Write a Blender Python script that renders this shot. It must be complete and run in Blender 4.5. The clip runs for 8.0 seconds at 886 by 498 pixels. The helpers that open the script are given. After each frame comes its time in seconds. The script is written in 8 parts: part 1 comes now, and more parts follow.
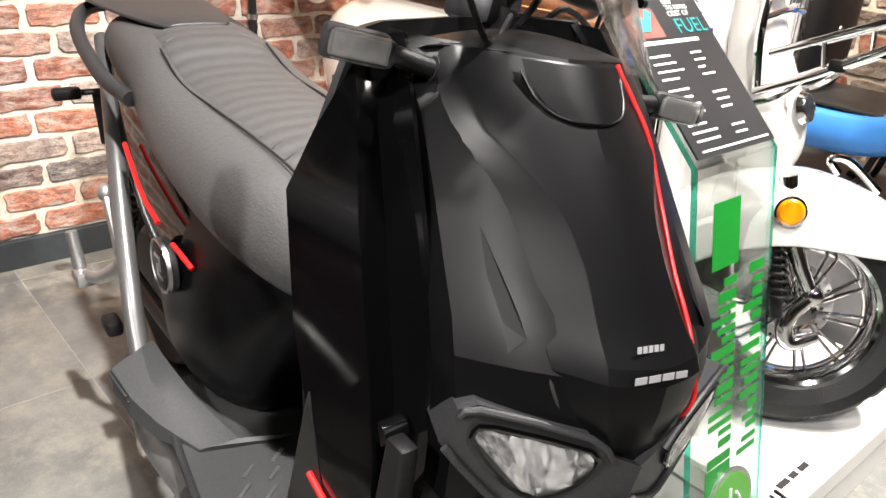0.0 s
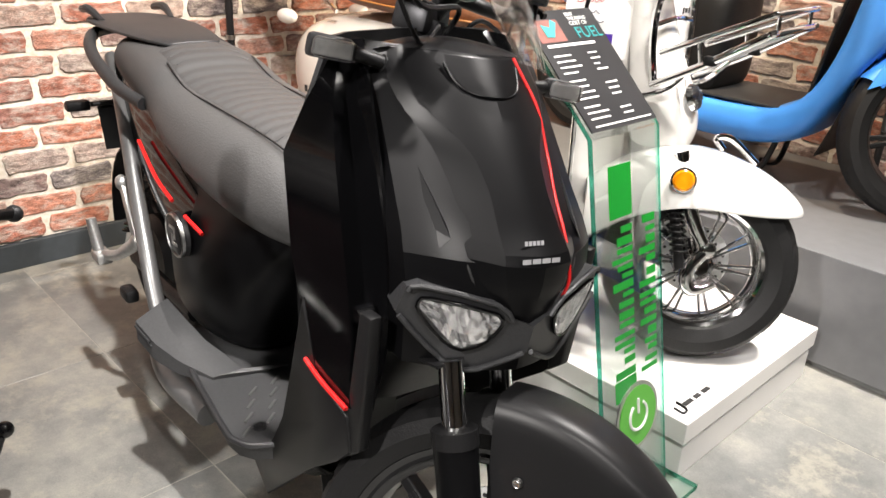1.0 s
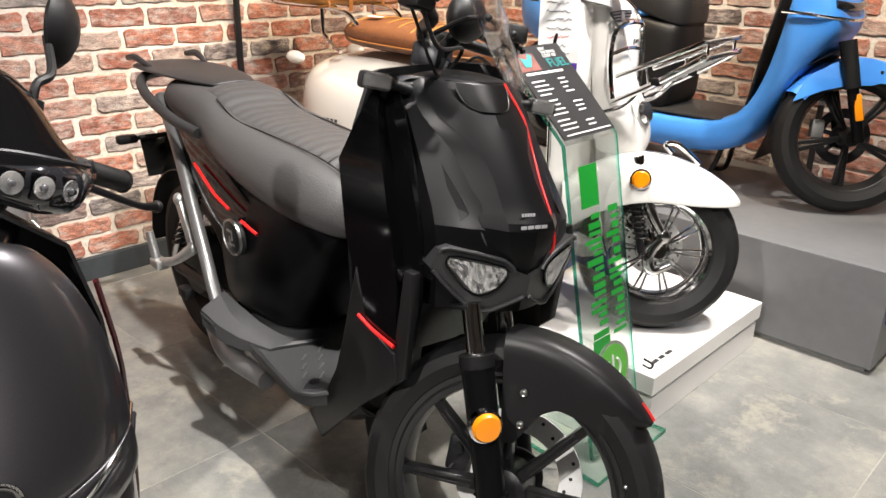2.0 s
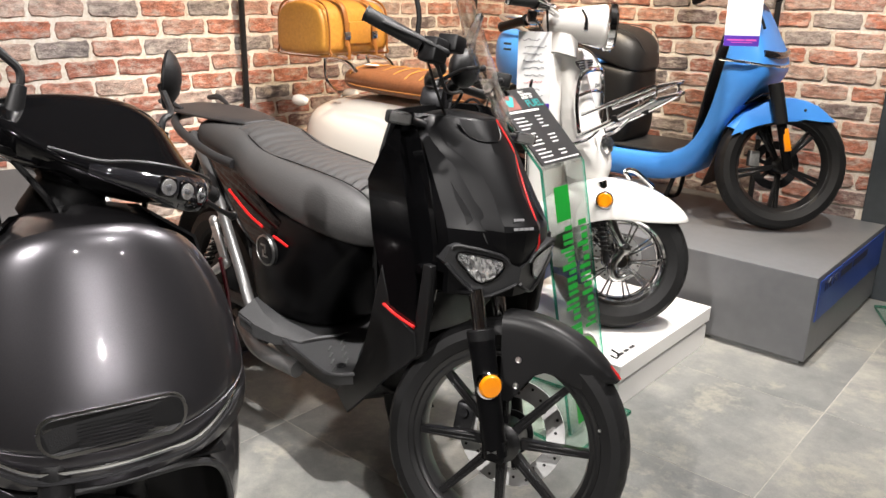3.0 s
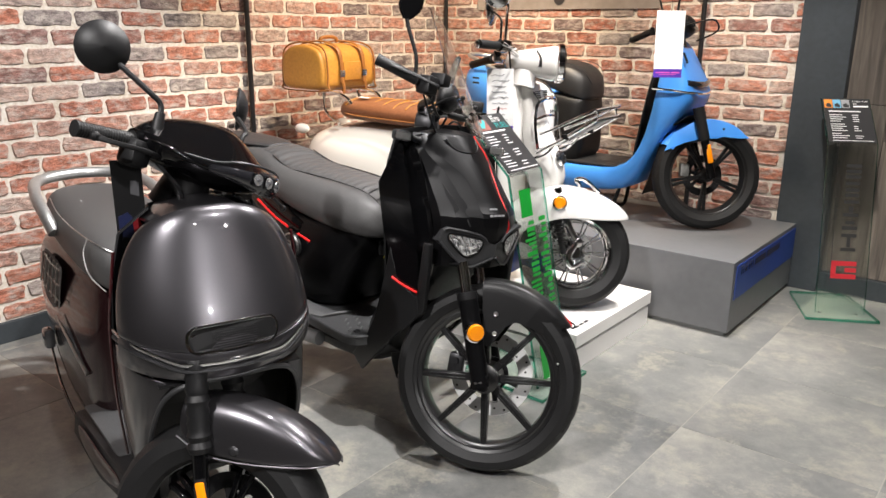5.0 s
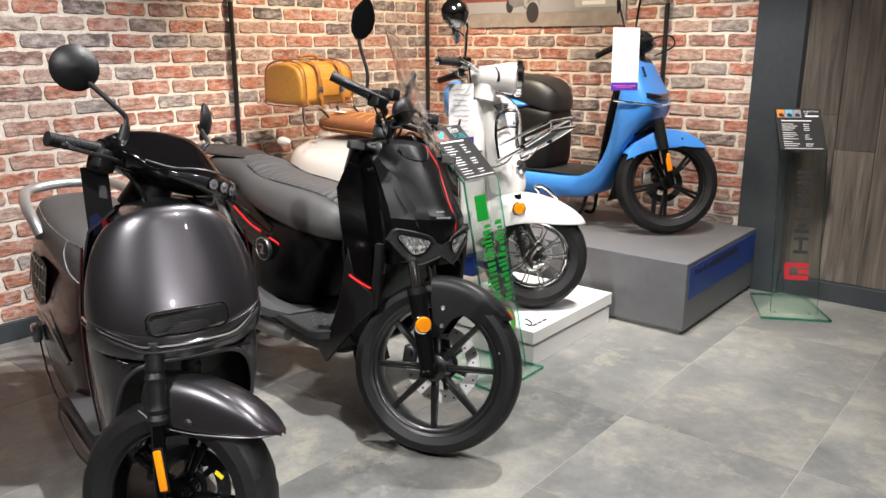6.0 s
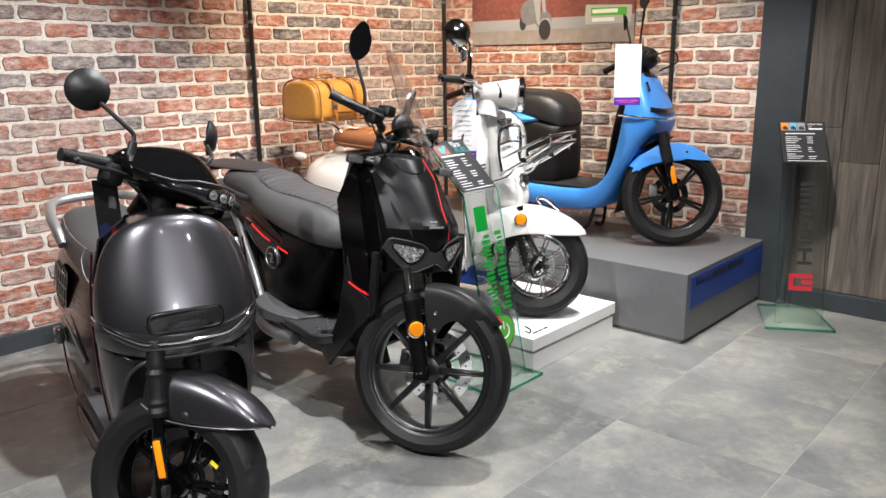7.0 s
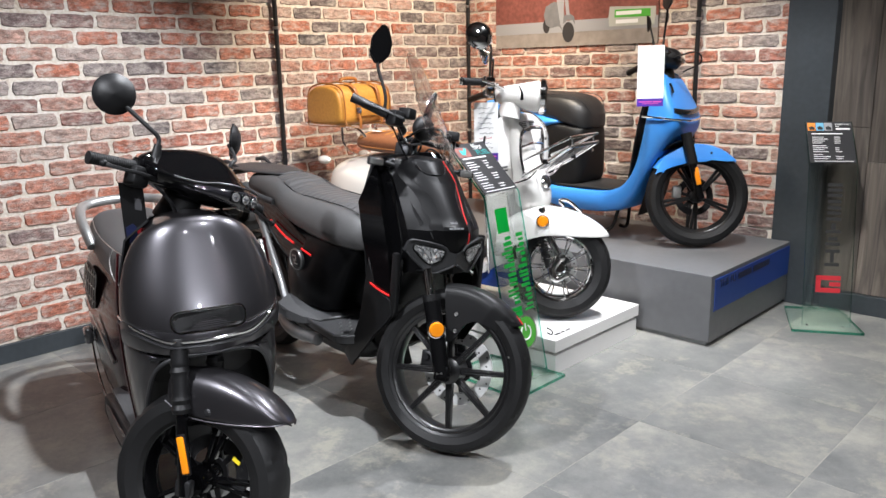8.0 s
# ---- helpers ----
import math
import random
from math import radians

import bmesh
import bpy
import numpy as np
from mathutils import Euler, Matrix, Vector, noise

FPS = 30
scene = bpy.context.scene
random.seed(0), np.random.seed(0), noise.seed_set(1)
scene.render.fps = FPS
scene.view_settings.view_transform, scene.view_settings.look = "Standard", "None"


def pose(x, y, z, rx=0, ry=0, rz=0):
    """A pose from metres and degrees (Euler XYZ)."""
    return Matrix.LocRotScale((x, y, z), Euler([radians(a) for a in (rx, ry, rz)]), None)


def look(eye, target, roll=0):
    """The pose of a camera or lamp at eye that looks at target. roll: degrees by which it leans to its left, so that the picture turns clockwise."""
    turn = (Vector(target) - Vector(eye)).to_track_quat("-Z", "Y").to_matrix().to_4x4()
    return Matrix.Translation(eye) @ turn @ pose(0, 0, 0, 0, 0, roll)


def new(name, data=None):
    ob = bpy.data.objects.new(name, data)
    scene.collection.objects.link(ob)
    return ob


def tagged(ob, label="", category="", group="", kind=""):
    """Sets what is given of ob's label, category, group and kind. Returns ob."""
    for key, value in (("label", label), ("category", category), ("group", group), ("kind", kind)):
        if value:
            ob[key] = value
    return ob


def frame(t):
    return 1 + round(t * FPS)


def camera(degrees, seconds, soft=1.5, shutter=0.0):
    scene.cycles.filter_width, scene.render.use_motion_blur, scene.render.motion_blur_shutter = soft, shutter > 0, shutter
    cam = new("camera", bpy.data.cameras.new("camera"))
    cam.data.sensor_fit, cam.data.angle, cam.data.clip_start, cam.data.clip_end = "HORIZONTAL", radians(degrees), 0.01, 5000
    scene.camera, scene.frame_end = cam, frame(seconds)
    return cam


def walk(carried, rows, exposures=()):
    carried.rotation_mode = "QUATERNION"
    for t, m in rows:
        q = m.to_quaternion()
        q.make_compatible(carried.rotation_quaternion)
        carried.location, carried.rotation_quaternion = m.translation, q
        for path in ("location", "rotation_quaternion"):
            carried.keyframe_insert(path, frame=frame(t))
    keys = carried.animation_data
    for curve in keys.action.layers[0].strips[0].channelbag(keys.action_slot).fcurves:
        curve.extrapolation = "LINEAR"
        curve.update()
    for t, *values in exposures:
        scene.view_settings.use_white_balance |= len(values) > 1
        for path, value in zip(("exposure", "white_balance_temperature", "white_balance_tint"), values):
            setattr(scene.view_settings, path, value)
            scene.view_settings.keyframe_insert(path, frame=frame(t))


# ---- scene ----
cam = camera(59.5, 8.0)
PATH = [
    (0, (2.347, -2.849, 1.108), (1.009, -1.628, 0.26), 4.2),
    (0.5, (2.466, -2.901, 1.126), (1.148, -1.648, 0.294), 3.9),
    (1, (2.606, -3.044, 1.146), (1.301, -1.759, 0.343), 3.0),
    (1.5, (2.705, -3.186, 1.171), (1.401, -1.875, 0.408), 1.9),
    (1.7, (2.751, -3.255, 1.185), (1.457, -1.929, 0.433), 1.5),
    (2.8, (2.967, -3.608, 1.229), (1.703, -2.198, 0.586), 1.0),
    (3, (3.004, -3.685, 1.244), (1.758, -2.253, 0.617), 1.2),
    (3.5, (3.097, -3.867, 1.267), (1.86, -2.414, 0.669), 1.2),
    (4, (3.189, -4.0, 1.279), (1.973, -2.525, 0.693), 1.2),
    (4.5, (3.246, -4.095, 1.29), (2.044, -2.601, 0.722), 1.1),
    (4.7, (3.274, -4.129, 1.288), (2.073, -2.631, 0.727), 0.8),
    (5.8, (3.536, -4.225, 1.287), (2.329, -2.717, 0.769), 0.2),
    (6, (3.605, -4.217, 1.297), (2.378, -2.724, 0.785), -0.1),
    (6.5, (3.742, -4.216, 1.315), (2.477, -2.746, 0.823), -0.4),
    (7, (3.798, -4.218, 1.309), (2.491, -2.78, 0.833), -0.7),
    (7.5, (3.824, -4.218, 1.305), (2.481, -2.811, 0.838), -1.1),
    (8, (3.831, -4.215, 1.301), (2.47, -2.825, 0.838), -1.3),
]
# the clip's own camera meters and tints a little on the way
METER = [(0.0, 0.46, 6700, 10), (1.5, 0.20, 6750, 10), (3.0, 0.06, 6650, 10), (4.5, 0.03, 6550, 10), (6.5, -0.02, 6400, 10), (8.0, -0.01, 6000, 9)]
walk(cam, [(t, look(eye, target, roll)) for t, eye, target, roll in PATH], METER)


# ---------------------------------------------------------------- light
world = bpy.data.worlds.new("world")
world.use_nodes = True
world.node_tree.nodes["Background"].inputs[0].default_value = (0.9, 0.95, 1.0, 1)
world.node_tree.nodes["Background"].inputs[1].default_value = 0.0
scene.world = world


def spot(place, target, watts, degrees=80, size=0.05, colour=(1.0, 0.86, 0.70), blend=0.6):
    data = bpy.data.lights.new("unseen_ceiling_spot", "SPOT")
    data.energy, data.color, data.spot_size, data.spot_blend, data.shadow_soft_size = watts, colour, radians(degrees), blend, size
    ob = new("unseen_ceiling_spot", data)
    ob.matrix_world = look(place, target)
    return ob


WARM = (1.0, 0.82, 0.61)
SOFT = (1.0, 0.94, 0.88)
COOL = (1.0, 0.97, 0.96)
# all spots hang out of view; the last four are added only to brighten
spot((1.45, -1.10, 2.65), (0.10, -0.75, 0.9), 265, 85, 0.04, WARM)       # corner
spot((2.30, -2.20, 2.65), (0.95, -1.35, 0.7), 135, 62, 0.04, SOFT)       # white scooter and its case
spot((2.00, -2.55, 2.65), (0.45, -2.95, 0.00), 390, 76, 0.04, COOL)      # west wall
spot((1.40, -1.25, 2.65), (1.10, 0.00, 0.7), 135, 76, 0.04, WARM)        # poster wall
spot((2.55, -1.30, 2.65), (1.95, -0.45, 0.35), 230, 66, 0.04, SOFT)       # blue scooter
spot((2.20, -1.15, 2.65), (2.00, -2.30, 0.2), 300, 90, 0.04, COOL)       # black scooter
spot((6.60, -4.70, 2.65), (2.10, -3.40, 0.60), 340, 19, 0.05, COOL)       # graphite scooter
spot((2.30, -4.90, 2.65), (2.15, -2.75, 0.5), 360, 46, 0.04, COOL)       # black scooter's near side
spot((3.60, -1.10, 2.65), (3.25, 0.00, 1.35), 70, 72, 0.05, SOFT)       # added to brighten the wood boards
spot((3.95, -4.10, 2.65), (3.20, -4.10, 0.0), 120, 80, 0.04, COOL)       # added to brighten the floor before the scooters and its reflection
spot((3.20, -3.10, 2.65), (3.10, -2.45, 0.0), 130, 90, 0.05, COOL)       # added to brighten the open floor
spot((4.90, -3.00, 2.65), (4.50, -2.90, 0.0), 120, 110, 0.05, COOL)       # added to brighten the floor by the wood boards


# ---------------------------------------------------------------- materials


def material(name, colour, rough=0.5, metal=0.0, coat=0.0, grain=0.0, grain_scale=60.0, bump=0.0, bump_scale=200.0, stain=0.0, stain_scale=4.0, spec=0.5):
    """A principled surface with two scales of variation in its colour and a fine relief."""
    mat = bpy.data.materials.new(name)
    mat.use_nodes = True
    nt = mat.node_tree
    bsdf = nt.nodes["Principled BSDF"]
    bsdf.inputs["Base Color"].default_value = (*colour, 1)
    bsdf.inputs["Roughness"].default_value = rough
    bsdf.inputs["Metallic"].default_value = metal
    bsdf.inputs["Coat Weight"].default_value = coat
    bsdf.inputs["Coat Roughness"].default_value = 0.04
    bsdf.inputs["Specular IOR Level"].default_value = spec
    geo = nt.nodes.new("ShaderNodeTexCoord")
    if grain or stain:
        fine = nt.nodes.new("ShaderNodeTexNoise")
        fine.inputs["Scale"].default_value = grain_scale
        fine.inputs["Detail"].default_value = 4
        nt.links.new(geo.outputs["Object"], fine.inputs["Vector"])
        large = nt.nodes.new("ShaderNodeTexNoise")
        large.inputs["Scale"].default_value = stain_scale
        large.inputs["Detail"].default_value = 5
        nt.links.new(geo.outputs["Object"], large.inputs["Vector"])
        mix = nt.nodes.new("ShaderNodeMix")
        mix.data_type = "RGBA"
        mix.blend_type = "OVERLAY"
        mix.inputs["Factor"].default_value = grain
        mix.inputs["A"].default_value = (*colour, 1)
        nt.links.new(fine.outputs["Fac"], mix.inputs["B"])
        mix2 = nt.nodes.new("ShaderNodeMix")
        mix2.data_type = "RGBA"
        mix2.blend_type = "OVERLAY"
        mix2.inputs["Factor"].default_value = stain
        nt.links.new(mix.outputs["Result"], mix2.inputs["A"])
        nt.links.new(large.outputs["Fac"], mix2.inputs["B"])
        nt.links.new(mix2.outputs["Result"], bsdf.inputs["Base Color"])
        ramp = nt.nodes.new("ShaderNodeMapRange")
        ramp.inputs["To Min"].default_value = max(0.02, rough - 0.12 * (grain + stain))
        ramp.inputs["To Max"].default_value = min(1.0, rough + 0.12 * (grain + stain))
        nt.links.new(large.outputs["Fac"], ramp.inputs["Value"])
        nt.links.new(ramp.outputs["Result"], bsdf.inputs["Roughness"])
    if bump:
        rel = nt.nodes.new("ShaderNodeTexNoise")
        rel.inputs["Scale"].default_value = bump_scale
        rel.inputs["Detail"].default_value = 3
        nt.links.new(geo.outputs["Object"], rel.inputs["Vector"])
        b = nt.nodes.new("ShaderNodeBump")
        b.inputs["Strength"].default_value = bump
        b.inputs["Distance"].default_value = 0.002
        nt.links.new(rel.outputs["Fac"], b.inputs["Height"])
        nt.links.new(b.outputs["Normal"], bsdf.inputs["Normal"])
    return mat


def brick_material(name, joined):
    mat = material(name, (0.3, 0.1, 0.06), 0.85)
    nt = mat.node_tree
    bsdf = nt.nodes["Principled BSDF"]
    if joined:
        pick = nt.nodes.new("ShaderNodeNewGeometry").outputs["Random Per Island"]
    else:
        pick = nt.nodes.new("ShaderNodeObjectInfo").outputs["Random"]
    ramp = nt.nodes.new("ShaderNodeValToRGB")
    ramp.color_ramp.interpolation = "LINEAR"
    stops = [(0.0, (0.12, 0.10, 0.10)), (0.12, (0.21, 0.15, 0.14)), (0.22, (0.34, 0.13, 0.09)), (0.38, (0.43, 0.16, 0.10)),
             (0.55, (0.47, 0.21, 0.145)), (0.68, (0.40, 0.22, 0.17)), (0.8, (0.47, 0.32, 0.26)), (0.92, (0.33, 0.27, 0.245)), (1.0, (0.17, 0.15, 0.15))]
    ramp.color_ramp.elements[0].position, ramp.color_ramp.elements[0].color = stops[0][0], (*stops[0][1], 1)
    ramp.color_ramp.elements[1].position, ramp.color_ramp.elements[1].color = stops[-1][0], (*stops[-1][1], 1)
    for p, c in stops[1:-1]:
        e = ramp.color_ramp.elements.new(p)
        e.color = (*c, 1)
    drift = nt.nodes.new("ShaderNodeTexNoise")
    drift.inputs["Scale"].default_value, drift.inputs["Detail"].default_value = 1.6, 3
    place = nt.nodes.new("ShaderNodeNewGeometry")
    nt.links.new(place.outputs["Position"], drift.inputs["Vector"])
    blend = nt.nodes.new("ShaderNodeMix")
    blend.inputs["Factor"].default_value = 0.28
    nt.links.new(pick, blend.inputs["A"])
    nt.links.new(drift.outputs["Fac"], blend.inputs["B"])
    spread = nt.nodes.new("ShaderNodeMapRange")
    spread.inputs["From Min"].default_value, spread.inputs["From Max"].default_value = 0.12, 0.88
    nt.links.new(blend.outputs["Result"], spread.inputs["Value"])
    nt.links.new(spread.outputs["Result"], ramp.inputs["Fac"])
    coord = nt.nodes.new("ShaderNodeNewGeometry")
    n1 = nt.nodes.new("ShaderNodeTexNoise")
    n1.inputs["Scale"].default_value, n1.inputs["Detail"].default_value, n1.inputs["Roughness"].default_value = 22.0, 8, 0.7
    n2 = nt.nodes.new("ShaderNodeTexNoise")
    n2.inputs["Scale"].default_value, n2.inputs["Detail"].default_value = 120.0, 5
    lime = nt.nodes.new("ShaderNodeTexNoise")
    lime.inputs["Scale"].default_value, lime.inputs["Detail"].default_value, lime.inputs["Roughness"].default_value = 13.0, 10, 0.78
    stretch = nt.nodes.new("ShaderNodeVectorMath")
    stretch.operation = "MULTIPLY"
    stretch.inputs[1].default_value = (1.0, 1.0, 2.2)
    nt.links.new(coord.outputs["Position"], stretch.inputs[0])
    for n in (n1, n2, lime):
        nt.links.new(stretch.outputs[0], n.inputs["Vector"])
    m1 = nt.nodes.new("ShaderNodeMix")
    m1.data_type, m1.blend_type = "RGBA", "OVERLAY"
    m1.inputs["Factor"].default_value = 0.95
    strong = nt.nodes.new("ShaderNodeMapRange")
    strong.inputs["From Min"].default_value, strong.inputs["From Max"].default_value = 0.32, 0.68
    strong.inputs["To Min"].default_value, strong.inputs["To Max"].default_value = 0.18, 0.84
    nt.links.new(n1.outputs["Fac"], strong.inputs["Value"])
    nt.links.new(ramp.outputs["Color"], m1.inputs["A"])
    nt.links.new(strong.outputs["Result"], m1.inputs["B"])
    m2 = nt.nodes.new("ShaderNodeMix")
    m2.data_type, m2.blend_type = "RGBA", "OVERLAY"
    m2.inputs["Factor"].default_value = 0.6
    nt.links.new(m1.outputs["Result"], m2.inputs["A"])
    nt.links.new(n2.outputs["Fac"], m2.inputs["B"])
    cover = nt.nodes.new("ShaderNodeMapRange")
    cover.inputs["From Min"].default_value, cover.inputs["From Max"].default_value, cover.inputs["To Max"].default_value = 0.47, 0.64, 0.85
    nt.links.new(lime.outputs["Fac"], cover.inputs["Value"])
    m3 = nt.nodes.new("ShaderNodeMix")
    m3.data_type = "RGBA"
    m3.inputs["B"].default_value = (0.60, 0.53, 0.47, 1)
    nt.links.new(cover.outputs["Result"], m3.inputs["Factor"])
    nt.links.new(m2.outputs["Result"], m3.inputs["A"])
    nt.links.new(m3.outputs["Result"], bsdf.inputs["Base Color"])
    b = nt.nodes.new("ShaderNodeBump")
    b.inputs["Strength"].default_value, b.inputs["Distance"].default_value = 1.0, 0.014
    nt.links.new(n1.outputs["Fac"], b.inputs["Height"])
    nt.links.new(b.outputs["Normal"], bsdf.inputs["Normal"])
    return mat


def tile_material():
    mat = material("concrete_look_tile", (0.23, 0.225, 0.21), 0.34)
    nt = mat.node_tree
    bsdf = nt.nodes["Principled BSDF"]
    coord = nt.nodes.new("ShaderNodeNewGeometry")
    tone = nt.nodes.new("ShaderNodeObjectInfo")
    shift = nt.nodes.new("ShaderNodeVectorMath")
    shift.operation = "MULTIPLY_ADD"
    shift.inputs[1].default_value = (0.6, 0.6, 0.6)
    nt.links.new(coord.outputs["Position"], shift.inputs[0])
    many = nt.nodes.new("ShaderNodeMath")
    many.operation = "MULTIPLY"
    many.inputs[1].default_value = 37.0
    nt.links.new(tone.outputs["Random"], many.inputs[0])
    nt.links.new(many.outputs[0], shift.inputs[2])
    cloud = nt.nodes.new("ShaderNodeTexNoise")
    cloud.inputs["Scale"].default_value, cloud.inputs["Detail"].default_value, cloud.inputs["Roughness"].default_value = 3.6, 14, 0.74
    cloud.inputs["Distortion"].default_value = 0.0
    nt.links.new(shift.outputs[0], cloud.inputs["Vector"])
    ramp = nt.nodes.new("ShaderNodeValToRGB")
    ramp.color_ramp.elements[0].position, ramp.color_ramp.elements[0].color = 0.32, (0.115, 0.120, 0.118, 1)
    ramp.color_ramp.elements[1].position, ramp.color_ramp.elements[1].color = 0.68, (0.36, 0.345, 0.30, 1)
    e = ramp.color_ramp.elements.new(0.5)
    e.color = (0.205, 0.205, 0.195, 1)
    nt.links.new(cloud.outputs["Fac"], ramp.inputs["Fac"])
    speck = nt.nodes.new("ShaderNodeTexNoise")
    speck.inputs["Scale"].default_value, speck.inputs["Detail"].default_value = 260.0, 4
    nt.links.new(coord.outputs["Position"], speck.inputs["Vector"])
    mix = nt.nodes.new("ShaderNodeMix")
    mix.data_type, mix.blend_type = "RGBA", "OVERLAY"
    mix.inputs["Factor"].default_value = 0.22
    nt.links.new(ramp.outputs["Color"], mix.inputs["A"])
    nt.links.new(speck.outputs["Fac"], mix.inputs["B"])
    flake = nt.nodes.new("ShaderNodeTexNoise")
    flake.inputs["Scale"].default_value, flake.inputs["Detail"].default_value, flake.inputs["Roughness"].default_value = 9.0, 13, 0.78
    nt.links.new(shift.outputs[0], flake.inputs["Vector"])
    patch = nt.nodes.new("ShaderNodeMapRange")
    patch.inputs["From Min"].default_value, patch.inputs["From Max"].default_value, patch.inputs["To Max"].default_value = 0.52, 0.62, 0.62
    nt.links.new(flake.outputs["Fac"], patch.inputs["Value"])
    beige = nt.nodes.new("ShaderNodeMix")
    beige.data_type = "RGBA"
    beige.inputs["B"].default_value = (0.37, 0.345, 0.285, 1)
    nt.links.new(patch.outputs["Result"], beige.inputs["Factor"])
    nt.links.new(mix.outputs["Result"], beige.inputs["A"])
    nt.links.new(beige.outputs["Result"], bsdf.inputs["Base Color"])
    gloss = nt.nodes.new("ShaderNodeMapRange")
    gloss.inputs["To Min"].default_value, gloss.inputs["To Max"].default_value = 0.26, 0.50
    nt.links.new(cloud.outputs["Fac"], gloss.inputs["Value"])
    nt.links.new(gloss.outputs["Result"], bsdf.inputs["Roughness"])
    return mat


def wood_material():
    mat = material("weathered_wood", (0.13, 0.105, 0.085), 0.6)
    nt = mat.node_tree
    bsdf = nt.nodes["Principled BSDF"]
    coord = nt.nodes.new("ShaderNodeNewGeometry")
    tone = nt.nodes.new("ShaderNodeObjectInfo")
    scale = nt.nodes.new("ShaderNodeVectorMath")
    scale.operation = "MULTIPLY"
    scale.inputs[1].default_value = (26.0, 26.0, 1.6)
    nt.links.new(coord.outputs["Position"], scale.inputs[0])
    grain = nt.nodes.new("ShaderNodeTexNoise")
    grain.inputs["Scale"].default_value, grain.inputs["Detail"].default_value, grain.inputs["Distortion"].default_value = 1.0, 8, 1.2
    nt.links.new(scale.outputs[0], grain.inputs["Vector"])
    ramp = nt.nodes.new("ShaderNodeValToRGB")
    ramp.color_ramp.elements[0].position, ramp.color_ramp.elements[0].color = 0.30, (0.055, 0.046, 0.041, 1)
    ramp.color_ramp.elements[1].position, ramp.color_ramp.elements[1].color = 0.72, (0.21, 0.175, 0.145, 1)
    nt.links.new(grain.outputs["Fac"], ramp.inputs["Fac"])
    hue = nt.nodes.new("ShaderNodeHueSaturation")
    val = nt.nodes.new("ShaderNodeMapRange")
    val.inputs["To Min"].default_value, val.inputs["To Max"].default_value = 0.65, 1.3
    nt.links.new(tone.outputs["Random"], val.inputs["Value"])
    nt.links.new(val.outputs["Result"], hue.inputs["Value"])
    nt.links.new(ramp.outputs["Color"], hue.inputs["Color"])
    nt.links.new(hue.outputs["Color"], bsdf.inputs["Base Color"])
    b = nt.nodes.new("ShaderNodeBump")
    b.inputs["Strength"].default_value, b.inputs["Distance"].default_value = 0.4, 0.003
    nt.links.new(grain.outputs["Fac"], b.inputs["Height"])
    nt.links.new(b.outputs["Normal"], bsdf.inputs["Normal"])
    return mat


def glass_material(name, colour, rough=0.0, see=0.0):
    """Clear sheet; see lets that share of the light straight through, as thin plates do."""
    mat = bpy.data.materials.new(name)
    mat.use_nodes = True
    nt = mat.node_tree
    bsdf = nt.nodes["Principled BSDF"]
    bsdf.inputs["Base Color"].default_value = (*colour, 1)
    bsdf.inputs["Roughness"].default_value = rough
    bsdf.inputs["Transmission Weight"].default_value = 1.0
    bsdf.inputs["IOR"].default_value = 1.45
    if see:
        clear = nt.nodes.new("ShaderNodeBsdfTransparent")
        clear.inputs[0].default_value = (*[0.5 + 0.5 * c for c in colour], 1)
        mix = nt.nodes.new("ShaderNodeMixShader")
        mix.inputs[0].default_value = see
        nt.links.new(bsdf.outputs[0], mix.inputs[1])
        nt.links.new(clear.outputs[0], mix.inputs[2])
        nt.links.new(mix.outputs[0], nt.nodes["Material Output"].inputs[0])
    return mat


def ribbed(mat, scale, strength, axis=(1, 0, 0)):
    """Adds pressed ribs across the given axis to a material's relief."""
    nt = mat.node_tree
    bsdf = nt.nodes["Principled BSDF"]
    coord = nt.nodes.new("ShaderNodeTexCoord")
    wave = nt.nodes.new("ShaderNodeTexWave")
    wave.bands_direction = "XYZ"[axis.index(1)]
    wave.inputs["Scale"].default_value = scale
    nt.links.new(coord.outputs["Object"], wave.inputs["Vector"])
    b = nt.nodes.new("ShaderNodeBump")
    b.inputs["Strength"].default_value, b.inputs["Distance"].default_value = strength, 0.004
    nt.links.new(wave.outputs["Fac"], b.inputs["Height"])
    nt.links.new(b.outputs["Normal"], bsdf.inputs["Normal"])
    return mat


BRICK = brick_material("brick_clay", False)
BRICK_JOINED = brick_material("brick_clay_joined", True)
MORTAR = material("lime_mortar", (0.66, 0.60, 0.52), 0.95, grain=0.6, grain_scale=70, stain=0.55, stain_scale=4, bump=1.0, bump_scale=110)
TILE = tile_material()
GROUT = material("tile_grout", (0.36, 0.345, 0.305), 0.9, grain=0.3)
WOOD = wood_material()
SLATE = material("slate_paint", (0.035, 0.042, 0.048), 0.55, grain=0.25, grain_scale=40, stain=0.3)
CEILING = material("dark_ceiling_paint", (0.06, 0.06, 0.062), 0.8, grain=0.1, stain=0.1)
PLASTER = material("grey_plaster", (0.34, 0.33, 0.32), 0.9, grain=0.15, stain=0.1)
WHITE_LAM = material("white_laminate", (0.78, 0.77, 0.75), 0.32, grain=0.05, stain=0.08)
GREY_LAM = material("grey_laminate", (0.135, 0.137, 0.142), 0.42, grain=0.12, grain_scale=30, stain=0.2)
GAP = material("shadow_gap_grey", (0.22, 0.22, 0.22), 0.7, grain=0.1)
BLUE_VINYL = material("blue_vinyl", (0.014, 0.050, 0.27), 0.4, grain=0.1, stain=0.15)
NAVY_INK = material("navy_ink", (0.01, 0.014, 0.05), 0.4)
